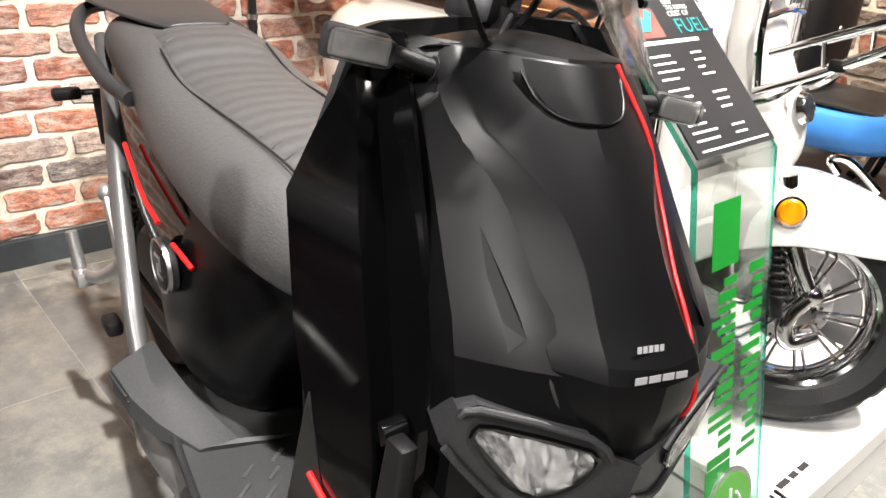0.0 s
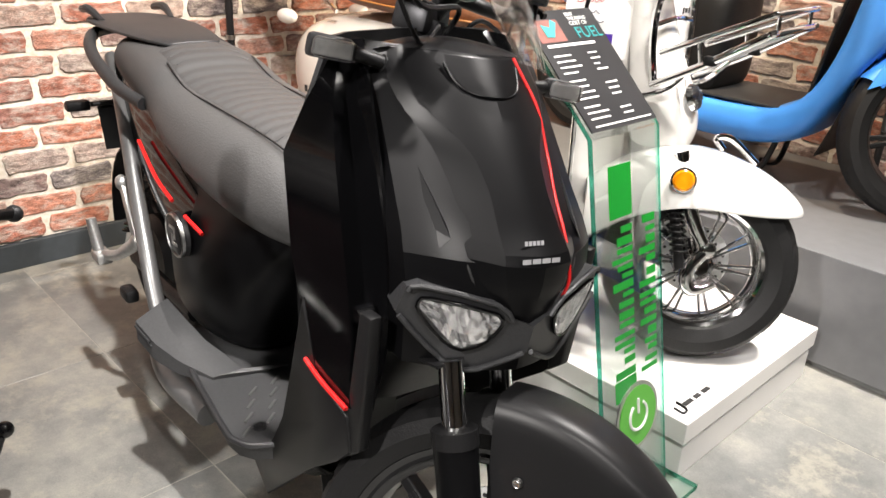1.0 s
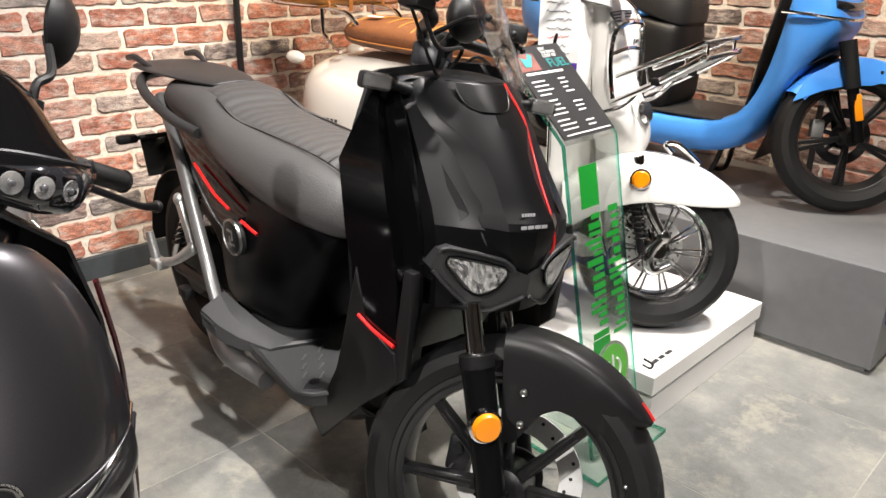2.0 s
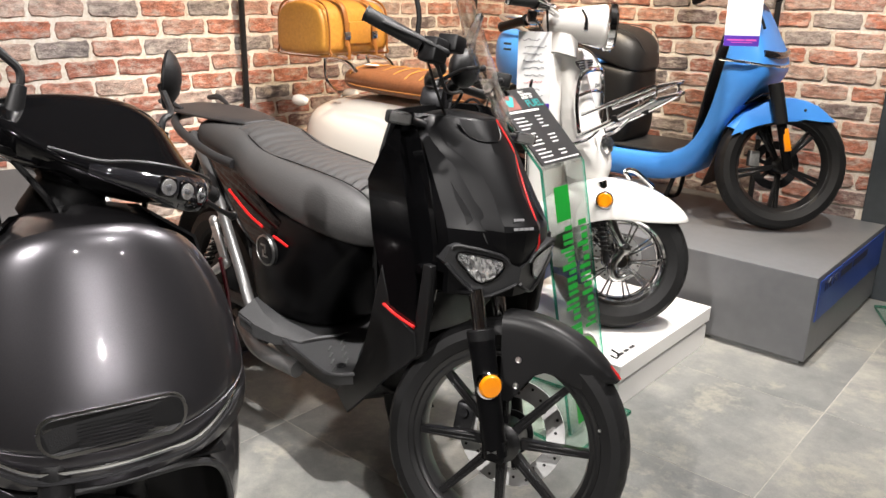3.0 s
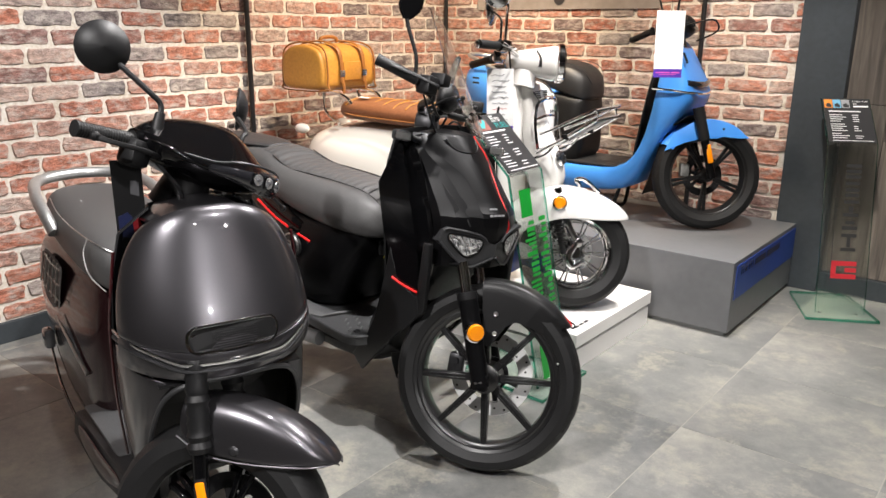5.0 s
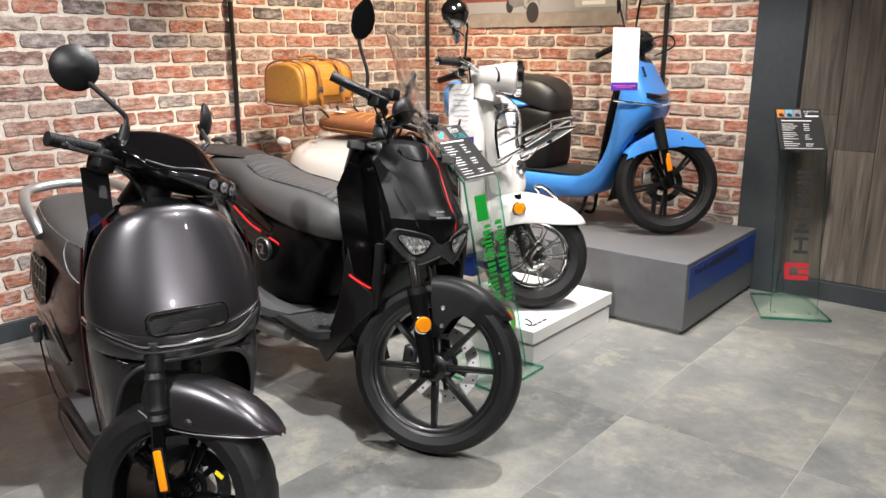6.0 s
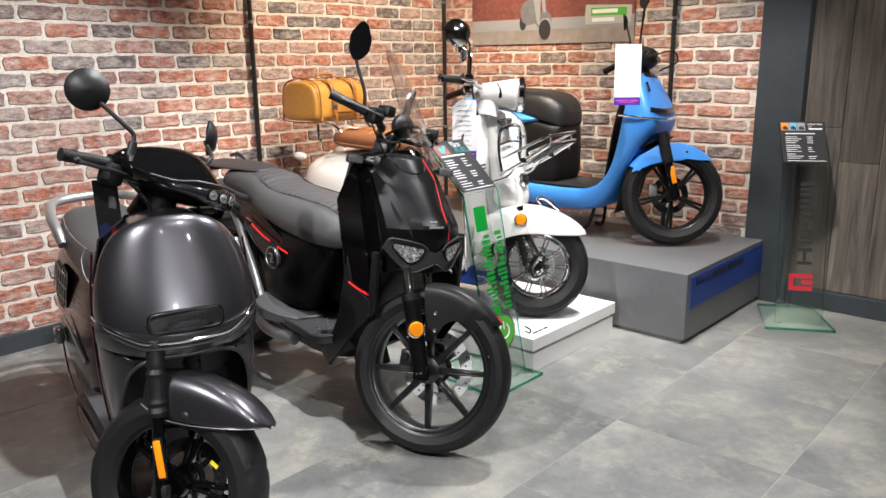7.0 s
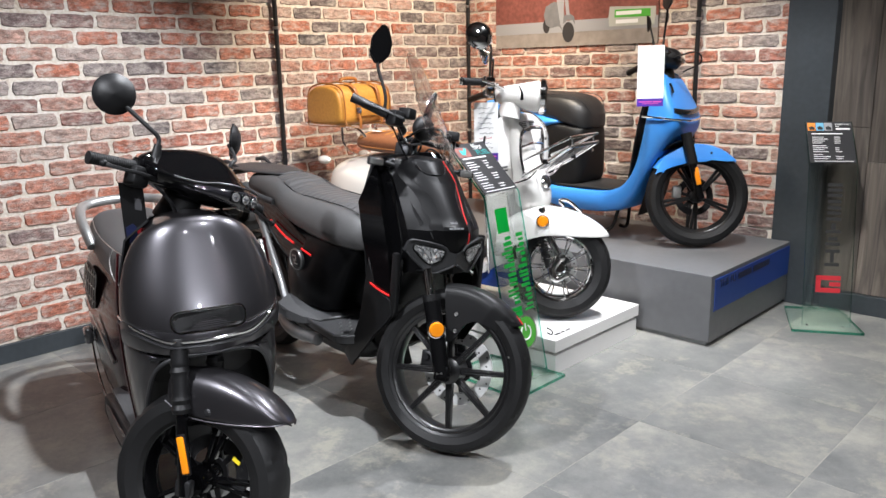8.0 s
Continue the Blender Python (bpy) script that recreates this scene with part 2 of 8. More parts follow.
BLACK_MATTE = material("matte_black_paint", (0.0032, 0.0032, 0.0036), 0.34, coat=0.0, grain=0.2, grain_scale=300, stain=0.15, spec=0.13)
BLACK_SATIN = material("satin_charcoal_paint", (0.0090, 0.0090, 0.0095), 0.40, grain=0.2, grain_scale=300, stain=0.15, spec=0.26)
BLACK_GLOSS = material("gloss_black_paint", (0.0022, 0.0022, 0.0025), 0.08, coat=0.15, spec=0.38)
BLACK_PLASTIC = material("black_plastic", (0.0065, 0.0065, 0.007), 0.45, grain=0.3, grain_scale=240, bump=0.25, bump_scale=500, spec=0.3)
# grey plastic with a lighter colour, in place of light missing on the deck
DECK_GREY = material("grey_plastic_lifted", (0.042, 0.0425, 0.044), 0.5, grain=0.3, grain_scale=180, bump=0.3, bump_scale=420)
GREY_PLASTIC = material("grey_plastic", (0.022, 0.0225, 0.024), 0.48, grain=0.3, grain_scale=200, bump=0.3, bump_scale=420)
RUBBER = material("tyre_rubber", (0.0070, 0.0070, 0.0074), 0.55, spec=0.35, grain=0.3, grain_scale=120, stain=0.25, stain_scale=9, bump=0.3, bump_scale=300)
SEAT_GREY = material("grey_seat_vinyl", (0.052, 0.051, 0.051), 0.52, grain=0.25, grain_scale=160, bump=0.35, bump_scale=260)
SEAT_RIB = ribbed(material("ribbed_grey_vinyl", (0.047, 0.046, 0.046), 0.55, grain=0.2, grain_scale=160), 9.0, 0.5)
SEAT_BLACK = material("black_seat_vinyl", (0.012, 0.012, 0.013), 0.45, grain=0.25, grain_scale=160, bump=0.3, bump_scale=260)
SEAT_BROWN = material("brown_leather", (0.20, 0.075, 0.030), 0.48, grain=0.35, grain_scale=90, stain=0.25, bump=0.5, bump_scale=180)
TAN = material("tan_leather", (0.56, 0.26, 0.045), 0.42, grain=0.3, grain_scale=80, stain=0.25, bump=0.5, bump_scale=160)
TAN_DARK = material("tan_strap", (0.36, 0.14, 0.03), 0.45, grain=0.3, grain_scale=80, bump=0.4, bump_scale=160)
CHROME = material("chrome", (0.80, 0.80, 0.80), 0.07, metal=1.0)
STEEL = material("brushed_steel", (0.55, 0.55, 0.54), 0.28, metal=1.0, grain=0.3, grain_scale=120)
SILVER = material("silver_casting", (0.50, 0.50, 0.49), 0.38, metal=0.8, grain=0.25, grain_scale=140, bump=0.2)
LAMP_SILVER = material("lamp_silver", (0.90, 0.90, 0.91), 0.12, metal=0.86)
RIM_BLACK = material("black_rim_paint", (0.009, 0.009, 0.0095), 0.30, coat=0.25, grain=0.2, grain_scale=200)
DISC = material("brake_steel", (0.72, 0.72, 0.71), 0.5, metal=0.0, grain=0.3, grain_scale=160)
DARK_METAL = material("dark_metal", (0.05, 0.05, 0.053), 0.4, metal=0.8, grain=0.3)
FRAME_GREY = material("grey_frame_paint", (0.16, 0.16, 0.16), 0.34, metal=0.6, grain=0.15)
RED = material("red_stripe", (0.55, 0.012, 0.012), 0.35)
RED_DARK = material("dark_red_plastic", (0.035, 0.003, 0.005), 0.2, coat=0.5)
AMBER = material("amber_plastic", (0.85, 0.27, 0.005), 0.22, coat=0.8)
YELLOW = material("yellow_sticker", (0.8, 0.65, 0.02), 0.5)
GRAPHITE = material("graphite_metallic_paint", (0.082, 0.079, 0.086), 0.33, metal=0.9, coat=1.0, grain=0.25, grain_scale=900)
MAROON = material("dark_maroon_gloss", (0.013, 0.0045, 0.005), 0.2, coat=0.4)
CREAM = material("cream_gloss_paint", (0.76, 0.72, 0.65), 0.16, coat=0.8)
WHITE = material("white_gloss_paint", (0.72, 0.71, 0.69), 0.15, coat=0.8)
BLUE = material("blue_satin_paint", (0.055, 0.28, 0.80), 0.38, coat=0.15, grain=0.05)
PAPER = material("white_paper", (0.82, 0.82, 0.82), 0.7, grain=0.06)
INK = material("black_ink", (0.02, 0.02, 0.02), 0.6)
WHITE_INK = material("white_ink", (0.85, 0.85, 0.84), 0.5)
RED_INK = material("red_ink", (0.5, 0.02, 0.03), 0.5)
PURPLE = material("purple_ink", (0.07, 0.022, 0.33), 0.5)
PINK_INK = material("pink_ink", (0.62, 0.10, 0.42), 0.5)
GREEN = material("green_vinyl", (0.006, 0.28, 0.03), 0.4)
GREEN_LIGHT = material("light_green_vinyl", (0.10, 0.42, 0.05), 0.35)
TEAL = material("teal_ink", (0.02, 0.30, 0.30), 0.5)
BOARD = material("charcoal_board", (0.030, 0.030, 0.032), 0.3, coat=0.3)
ORANGE_INK = material("orange_ink", (0.70, 0.25, 0.03), 0.5)
SKY_INK = material("sky_blue_ink", (0.15, 0.40, 0.60), 0.5)
GREY_INK = material("grey_ink", (0.30, 0.30, 0.31), 0.5)
BRICK_INK = material("printed_brick", (0.20, 0.065, 0.05), 0.55, grain=0.6, grain_scale=45, stain=0.4, stain_scale=8)
STONE_INK = material("printed_pavement", (0.28, 0.245, 0.22), 0.55, grain=0.3, grain_scale=20, stain=0.3)
GLASS = glass_material("clear_glass", (0.93, 0.985, 0.96), 0.0, 0.55)
GLASS_EDGE = glass_material("green_glass_edge", (0.08, 0.58, 0.40), 0.05, 0.15)
GLASS_FOOT = glass_material("thick_glass", (0.80, 0.95, 0.88), 0.0, 0.82)
ACRYLIC = glass_material("clear_screen", (0.96, 0.97, 0.97), 0.02, 0.62)
LENS = glass_material("clear_lens", (0.97, 0.98, 1.0), 0.02, 0.3)
DARK_LENS = material("dark_lens", (0.012, 0.012, 0.014), 0.06, coat=1.0)
SMOKE = material("smoked_lens", (0.07, 0.07, 0.075), 0.15, coat=1.0)

# ---------------------------------------------------------------- mesh helpers


def part(name, bm, mat, parent=None, label="", smooth=True, m=None, soft=0, angle=40):
    """Links a bmesh as one mesh object under a thing or a part; m places it in the thing's space."""
    if m is not None:
        bm.transform(m)
    bmesh.ops.recalc_face_normals(bm, faces=bm.faces)
    mesh = bpy.data.meshes.new(name)
    if smooth:
        for f in bm.faces:
            f.smooth = True
        for e in bm.edges:
            if len(e.link_faces) == 2 and e.calc_face_angle(0) > radians(angle):
                e.smooth = False
    bm.to_mesh(mesh)
    bm.free()
    mesh.materials.append(mat)
    ob = new(name, mesh)
    if parent is not None:
        ob.parent = parent
    if soft:
        sub = ob.modifiers.new("smooth", "SUBSURF")
        sub.levels = sub.render_levels = soft
    if label:
        ob["label"] = label
    return ob


def thing(name, m, label, category, group="", kind=""):
    ob = new(name)
    ob.matrix_world = m
    return tagged(ob, label, category, group, kind)


def box(sx, sy, sz, at=(0, 0, 0), bevel=0.0, turn=(0, 0, 0), seg=2):
    bm = bmesh.new()
    bmesh.ops.create_cube(bm, size=1)
    bmesh.ops.scale(bm, vec=(sx, sy, sz), verts=bm.verts)
    if bevel:
        bmesh.ops.bevel(bm, geom=bm.edges, offset=bevel, segments=seg, affect="EDGES", profile=0.5)
    bm.transform(pose(*at, *turn))
    return bm


def span(x0, x1, y0, y1, z0, z1, bevel=0.0):
    return box(x1 - x0, y1 - y0, z1 - z0, ((x0 + x1) / 2, (y0 + y1) / 2, (z0 + z1) / 2), bevel)


def skin(rows, closed=False, caps=False, thick=0.0):
    """A sheet over rows of points; closed joins each row's ends; caps close the first and last rows."""
    bm = bmesh.new()
    vs = [[bm.verts.new(p) for p in r] for r in rows]
    n = len(rows[0])
    for a, b in zip(vs, vs[1:]):
        for i in range(n if closed else n - 1):
            j = (i + 1) % n
            bm.faces.new((a[i], a[j], b[j], b[i]))
    if caps:
        bm.faces.new(vs[0])
        bm.faces.new(list(reversed(vs[-1])))
    if thick:
        bmesh.ops.recalc_face_normals(bm, faces=bm.faces)
        bmesh.ops.solidify(bm, geom=bm.faces[:], thickness=thick)
    return bm


def mirror_row(half):
    """A full row, right to left, from its half that runs from the middle (y = 0) outwards to the left."""
    return [(x, -y, z) for x, y, z in reversed(half[1:])] + list(half)


def smooth_path(points, n=6, loop=False):
    """Catmull-Rom through the points."""
    pts = [Vector(p) for p in points]
    out = []
    m = len(pts)
    for i in range(m if loop else m - 1):
        p1, p2 = pts[i], pts[(i + 1) % m]
        p0 = pts[i - 1] if (loop or i > 0) else p1 * 2 - p2
        p3 = pts[(i + 2) % m] if (loop or i + 2 < m) else p2 * 2 - p1
        for k in range(n):
            t = k / n
            out.append(0.5 * ((2 * p1) + (p2 - p0) * t + (2 * p0 - 5 * p1 + 4 * p2 - p3) * t * t + (3 * p1 - p0 - 3 * p2 + p3) * t ** 3))
    if not loop:
        out.append(pts[-1])
    return out


def tube(points, r, seg=10, n=6, loop=False, flat=1.0):
    """A round bar along a smooth path; r is one radius or one for each point; flat squeezes it sideways."""
    path = smooth_path(points, n, loop) if n > 1 else [Vector(p) for p in points]
    count = len(path)
    if isinstance(r, (int, float)):
        radii = [r] * count
    else:
        radii = [r[min(int(i * (len(r) - 1) / max(1, count - 1)), len(r) - 2)] * (1 - (i * (len(r) - 1) / max(1, count - 1)) % 1) + r[min(int(i * (len(r) - 1) / max(1, count - 1)) + 1, len(r) - 1)] * ((i * (len(r) - 1) / max(1, count - 1)) % 1) for i in range(count)]
        radii[-1] = r[-1]
    rows, up = [], None
    for i, p in enumerate(path):
        a = path[i - 1] if (i > 0 or loop) else p
        b = path[(i + 1) % count] if (i + 1 < count or loop) else p
        d = (b - a).normalized()
        if up is None:
            up = Vector((0, 0, 1)) if abs(d.z) < 0.9 else Vector((1, 0, 0))
        side = d.cross(up).normalized()
        up = side.cross(d).normalized()
        rows.append([p + radii[i] * (math.cos(k * math.tau / seg) * side * flat + math.sin(k * math.tau / seg) * up) for k in range(seg)])
    if loop:
        rows.append(rows[0])
        bm = skin(rows, True)
        bmesh.ops.remove_doubles(bm, verts=bm.verts, dist=1e-6)
        return bm
    return skin(rows, True, True)


def turned(profile, seg=32, axis="y", cap=False):
    """A body of revolution from (radius, offset along the axis) pairs."""
    rows = []
    for r, o in profile:
        ring = []
        for k in range(seg):
            a = k * math.tau / seg
            c, s = r * math.cos(a), r * math.sin(a)
            ring.append({"y": (c, o, s), "x": (o, c, s), "z": (c, s, o)}[axis])
        rows.append(ring)
    return skin(rows, True, cap)


def prism(poly, y0, y1, bevel=0.0):
    """A side outline (x, z) given a width from y0 to y1."""
    bm = bmesh.new()
    a = [bm.verts.new((x, y0, z)) for x, z in poly]
    b = [bm.verts.new((x, y1, z)) for x, z in poly]
    bm.faces.new(a)
    bm.faces.new(list(reversed(b)))
    for i in range(len(poly)):
        j = (i + 1) % len(poly)
        bm.faces.new((a[i], b[i], b[j], a[j]))
    if bevel:
        bmesh.ops.bevel(bm, geom=bm.edges, offset=bevel, segments=2, affect="EDGES", profile=0.5)
    return bm


def join(*bms):
    out = bms[0]
    for b in bms[1:]:
        mesh = bpy.data.meshes.new("tmp")
        b.to_mesh(mesh)
        b.free()
        out.from_mesh(mesh)
        bpy.data.meshes.remove(mesh)
    return out


def moved(bm, m):
    bm.transform(m)
    return bm


def oval(cx, cy, cz, rx, ry, rz, seg=20, rings=12):
    bm = bmesh.new()
    bmesh.ops.create_uvsphere(bm, u_segments=seg, v_segments=rings, radius=1)
    bm.transform(Matrix.LocRotScale((cx, cy, cz), None, (rx, ry, rz)))
    return bm


def plate(poly, t, m=None):
    """A flat piece from an outline (x, y), t thick along z."""
    bm = bmesh.new()
    a = [bm.verts.new((x, y, 0)) for x, y in poly]
    b = [bm.verts.new((x, y, t)) for x, y in poly]
    bm.faces.new(list(reversed(a)))
    bm.faces.new(b)
    for i in range(len(poly)):
        j = (i + 1) % len(poly)
        bm.faces.new((a[i], a[j], b[j], b[i]))
    if m is not None:
        bm.transform(m)
    return bm


def disc_poly(r, n=28, cx=0.0, cy=0.0):
    return [(cx + r * math.cos(i * math.tau / n), cy + r * math.sin(i * math.tau / n)) for i in range(n)]


def round_rect(w, h, r, n=5):
    out = []
    for cx, cy, a0 in ((w / 2 - r, h / 2 - r, 0), (-w / 2 + r, h / 2 - r, 90), (-w / 2 + r, -h / 2 + r, 180), (w / 2 - r, -h / 2 + r, 270)):
        for k in range(n + 1):
            a = radians(a0 + 90 * k / n)
            out.append((cx + r * math.cos(a), cy + r * math.sin(a)))
    return out


def lettering(body, size, t=0.0008):
    """Raised letters in the built-in font, as a bmesh centred on the origin, in the x, y plane."""
    curve = bpy.data.curves.new("letters", "FONT")
    curve.body, curve.size, curve.extrude, curve.align_x, curve.align_y = body, size, t, "CENTER", "CENTER"
    ob = bpy.data.objects.new("letters", curve)
    mesh = ob.to_mesh()
    bm = bmesh.new()
    bm.from_mesh(mesh)
    ob.to_mesh_clear()
    bpy.data.objects.remove(ob)
    bpy.data.curves.remove(curve)
    return bm


def bars(rows, t=0.0008):
    """Plain bars (x0, x1, y, height) in the x, y plane for writing too small to read."""
    return join(*[moved(box(x1 - x0, h, t), pose((x0 + x1) / 2, y, 0)) for x0, x1, y, h in rows])


# ---------------------------------------------------------------- the room
HIGH = 2.75
BX, DX = 2.235, 2.47          # end of the brickwork, end of the dark pier
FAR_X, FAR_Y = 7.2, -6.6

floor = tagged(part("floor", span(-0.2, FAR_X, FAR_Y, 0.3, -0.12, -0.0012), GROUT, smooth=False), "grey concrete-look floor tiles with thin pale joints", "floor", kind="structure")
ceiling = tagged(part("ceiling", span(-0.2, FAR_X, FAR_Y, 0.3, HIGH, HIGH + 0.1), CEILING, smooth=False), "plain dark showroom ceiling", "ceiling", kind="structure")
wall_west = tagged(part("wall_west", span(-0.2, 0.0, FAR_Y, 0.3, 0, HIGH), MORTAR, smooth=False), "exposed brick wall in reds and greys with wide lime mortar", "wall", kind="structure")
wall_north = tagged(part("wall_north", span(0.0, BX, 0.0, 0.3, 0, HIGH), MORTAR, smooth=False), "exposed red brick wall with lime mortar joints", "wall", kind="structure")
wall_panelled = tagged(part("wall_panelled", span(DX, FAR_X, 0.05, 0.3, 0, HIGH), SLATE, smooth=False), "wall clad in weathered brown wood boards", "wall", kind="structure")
# east and south walls are unseen; their grey sets bounce and reflections
wall_east = tagged(part("wall_east", span(FAR_X, FAR_X + 0.2, FAR_Y, 0.3, 0, HIGH), PLASTER, smooth=False), "unseen grey wall closing the room", "wall", kind="structure")
wall_south = tagged(part("wall_south", span(-0.2, FAR_X, FAR_Y - 0.2, FAR_Y, 0, HIGH), PLASTER, smooth=False), "unseen grey wall closing the room", "wall", kind="structure")
pier = tagged(part("wall_pier", span(BX, DX, -0.035, 0.3, 0, HIGH, 0.004), SLATE, smooth=False), "dark slate painted wall pier between brick and wood", "pier", kind="structure")
tagged(part("baseboard", span(0.0, 0.022, FAR_Y, -0.024, 0, 0.088, 0.003), SLATE, smooth=False), "dark slate skirting board along the brick wall", "baseboard", kind="structure")
tagged(part("baseboard", span(0.022, BX, -0.022, 0.0, 0, 0.088, 0.003), SLATE, smooth=False), "dark slate skirting board along the brick wall", "baseboard", kind="structure")
tagged(part("baseboard", span(DX, FAR_X, 0.0, 0.03, 0, 0.10, 0.003), SLATE, smooth=False), "dark slate skirting board under wood panels", "baseboard", kind="structure")

# conduit poles on the brickwork, each with its clips
POLE = material("black_conduit", (0.012, 0.012, 0.013), 0.4)


def conduit(x, y, dx, dy, clips):
    pole = thing("conduit_pole", pose(x, y, 0.09), "thin black vertical conduit clipped to the brick wall", "pipe", "conduit poles on the walls")
    part("pipe", moved(turned([(0.013, 0), (0.013, HIGH - 0.1)], 14, "z", True), pose(0, 0, 0)), POLE, pole)
    for z in clips:
        part("clip", join(moved(turned([(0.0165, -0.008), (0.0165, 0.008)], 14, "z", True), pose(0, 0, z)), box(0.012 + abs(dx), 0.012 + abs(dy), 0.012, (dx / 2, dy / 2, z))), STEEL, pole, "bright steel clip")


conduit(0.034, -1.63, -0.03, 0, (0.60, 1.43))
conduit(0.036, -0.036, -0.03, 0, (0.75, 1.60))
conduit(1.75, -0.034, 0, 0.03, (0.55, 1.425))

# ---------------------------------------------------------------- plinths, stands, poster
plinth = thing("display_plinth", pose(1.2, -0.475, 0), "low grey laminate display plinth with a blue vinyl band", "plinth")
part("body", span(-1.17, 1.135, -0.475, 0.45, 0.02, 0.339, 0.002), GREY_LAM, plinth, smooth=False)
part("recess", span(-1.15, 1.115, -0.455, 0.44, 0.0, 0.02), GAP, plinth, smooth=False)
part("vinyl_band", span(1.1355, 1.1385, -0.44, 0.44, 0.165, 0.318), BLUE_VINYL, plinth, "dark blue printed vinyl band", smooth=False)
part("letters", lettering("THE FU", 0.052), NAVY_INK, plinth, "navy capital letters", False, pose(1.140, -0.31, 0.285, 90, 0, 90))
for row in ((-0.25, -0.10, 0, 0.03), (-0.08, 0.12, 0, 0.03)):
    part("letter_bar", bars([row]), NAVY_INK, plinth, "", False, pose(1.140, 0.05, 0.285, 90, 0, 90))

riser = thing("display_riser", pose(1.0, -1.34, 0), "white two-tier laminate display riser with a shadow gap", "plinth")
part("lower_tier", span(-0.9, 0.995, -0.33, 0.33, 0.0, 0.083, 0.002), WHITE_LAM, riser, smooth=False)
part("gap", span(-0.88, 0.97, -0.31, 0.31, 0.083, 0.098), GAP, riser, "", False)
part("upper_tier", span(-0.9, 1.0, -0.34, 0.34, 0.098, 0.153, 0.002), WHITE_LAM, riser, smooth=False)
for row in ((-0.08, -0.045, 0, 0.012), (-0.035, -0.012, 0, 0.012), (0.0, 0.03, 0, 0.012)):
    part("letter_bar", bars([row]), INK, riser, "", False, pose(0.955, -0.20, 0.1545, 0, 0, 90))

SHEET_A, SHEET_B, SHEET_C = (0.0, 0.022), (-0.157, 0.785), (-0.358, 0.978)


def on_sheet(u, v):
    """Pose on the leaning sheet: u across to the left, v up from its foot; z points out of it."""
    a = math.degrees(math.atan2(SHEET_B[0] - SHEET_A[0], SHEET_B[1] - SHEET_A[1]))
    return pose(SHEET_A[0], 0, SHEET_A[1], 0, a, 0) @ pose(0.0068, -u, v, 90, 0, 90)


def on_top(u, v):
    a = math.degrees(math.atan2(SHEET_C[0] - SHEET_B[0], SHEET_C[1] - SHEET_B[1]))
    return pose(SHEET_B[0], 0, SHEET_B[1], 0, a, 0) @ pose(0.0068, -u, v, 90, 0, 90)


def glass_stand(m, label):
    """A bent glass sheet on a glass foot, with a printed board on its sloping head."""
    st = thing("sign_stand", m, label, "sign stand", "glass information stands")
    t, w = 0.005, 0.107
    line = [SHEET_A, SHEET_B, SHEET_C]
    front = [[(x + t * 0.98, y, z + t * 0.2) for y in (-w, w)] for x, z in line]
    back = [[(x - t * 0.98, y, z - t * 0.2) for y in (-w, w)] for x, z in line]
    bm = skin([front[0], front[1], front[2], back[2], back[1], back[0], front[0]])
    sheet = part("glass_sheet", bm, GLASS, st, "", False)
    sheet.visible_shadow = False
    for s in (-1, 1):
        rows = []
        for x, z in line:
            rows.append([(x + t * 0.98, s * (w + 0.0006), z + t * 0.2), (x - t * 0.98, s * (w + 0.0006), z - t * 0.2)])
        part("glass_edge", skin(rows, thick=0.0006), GLASS_EDGE, st, "green polished edge", False)
    foot = part("foot", plate([(-0.33, -0.135), (0.055, -0.16), (0.055, 0.16), (-0.33, 0.135)], 0.010), GLASS_FOOT, st, "thick greenish glass foot", False, pose(0, 0, 0.004))
    foot.visible_shadow = False
    rim = [(-0.33, -0.135), (0.055, -0.16), (0.055, 0.16), (-0.33, 0.135)]
    for (x0, y0), (x1, y1) in zip(rim, rim[1:] + rim[:1]):
        part("foot_edge", skin([[(x0, y0, 0.002), (x1, y1, 0.002)], [(x0, y0, 0.0145), (x1, y1, 0.0145)]], thick=0.001), GLASS_EDGE, foot, "", False)
    for x, y in ((-0.02, -0.08), (-0.02, 0.08)):
        part("bolt", turned([(0.0, 0.018), (0.006, 0.018), (0.007, 0.0145)], 10, "z"), CHROME, st, "", True, pose(x, y, 0))
    part("board", plate(round_rect(0.205, 0.262, 0.004), 0.003), BOARD, st, "charcoal printed board", False, on_top(0, 0.140))
    return st


def bar_block(st, rows, mat, lift=0.0036):
    for row in rows:
        part("text_bar", bars([row]), mat, st, "", False, on_top(0, 0.140) @ pose(0, 0, lift))


def small_print(seed):
    rnd = random.Random(seed)
    rows, y = [(-0.085, 0.055, 0.052, 0.006)], 0.030
    for k in range(11):
        rows.append((-0.085, -0.085 + rnd.uniform(0.04, 0.075), y, 0.0032))
        if k not in (4, 8):
            rows.append((0.015, 0.015 + rnd.uniform(0.016, 0.036), y, 0.0032))
        y -= 0.0125 if k % 4 != 3 else 0.018
    rows.append((-0.085, 0.09, -0.122, 0.003))
    return rows


green_stand = glass_stand(pose(1.99, -1.828, 0), "clear glass information stand with green vinyl and a charcoal board")
bar_block(green_stand, small_print(3), WHITE_INK)
part("board_letters", lettering("FUEL", 0.036), TEAL, green_stand, "teal capital letters", False, on_top(0, 0.140) @ pose(0.055, 0.075, 0.0036))
part("board_letters", lettering("COST OF", 0.013), WHITE_INK, green_stand, "", False, on_top(0, 0.140) @ pose(0.040, 0.098, 0.0036))
part("board_letters", lettering("THE RISING", 0.011), WHITE_INK, green_stand, "", False, on_top(0, 0.140) @ pose(0.042, 0.109, 0.0036))
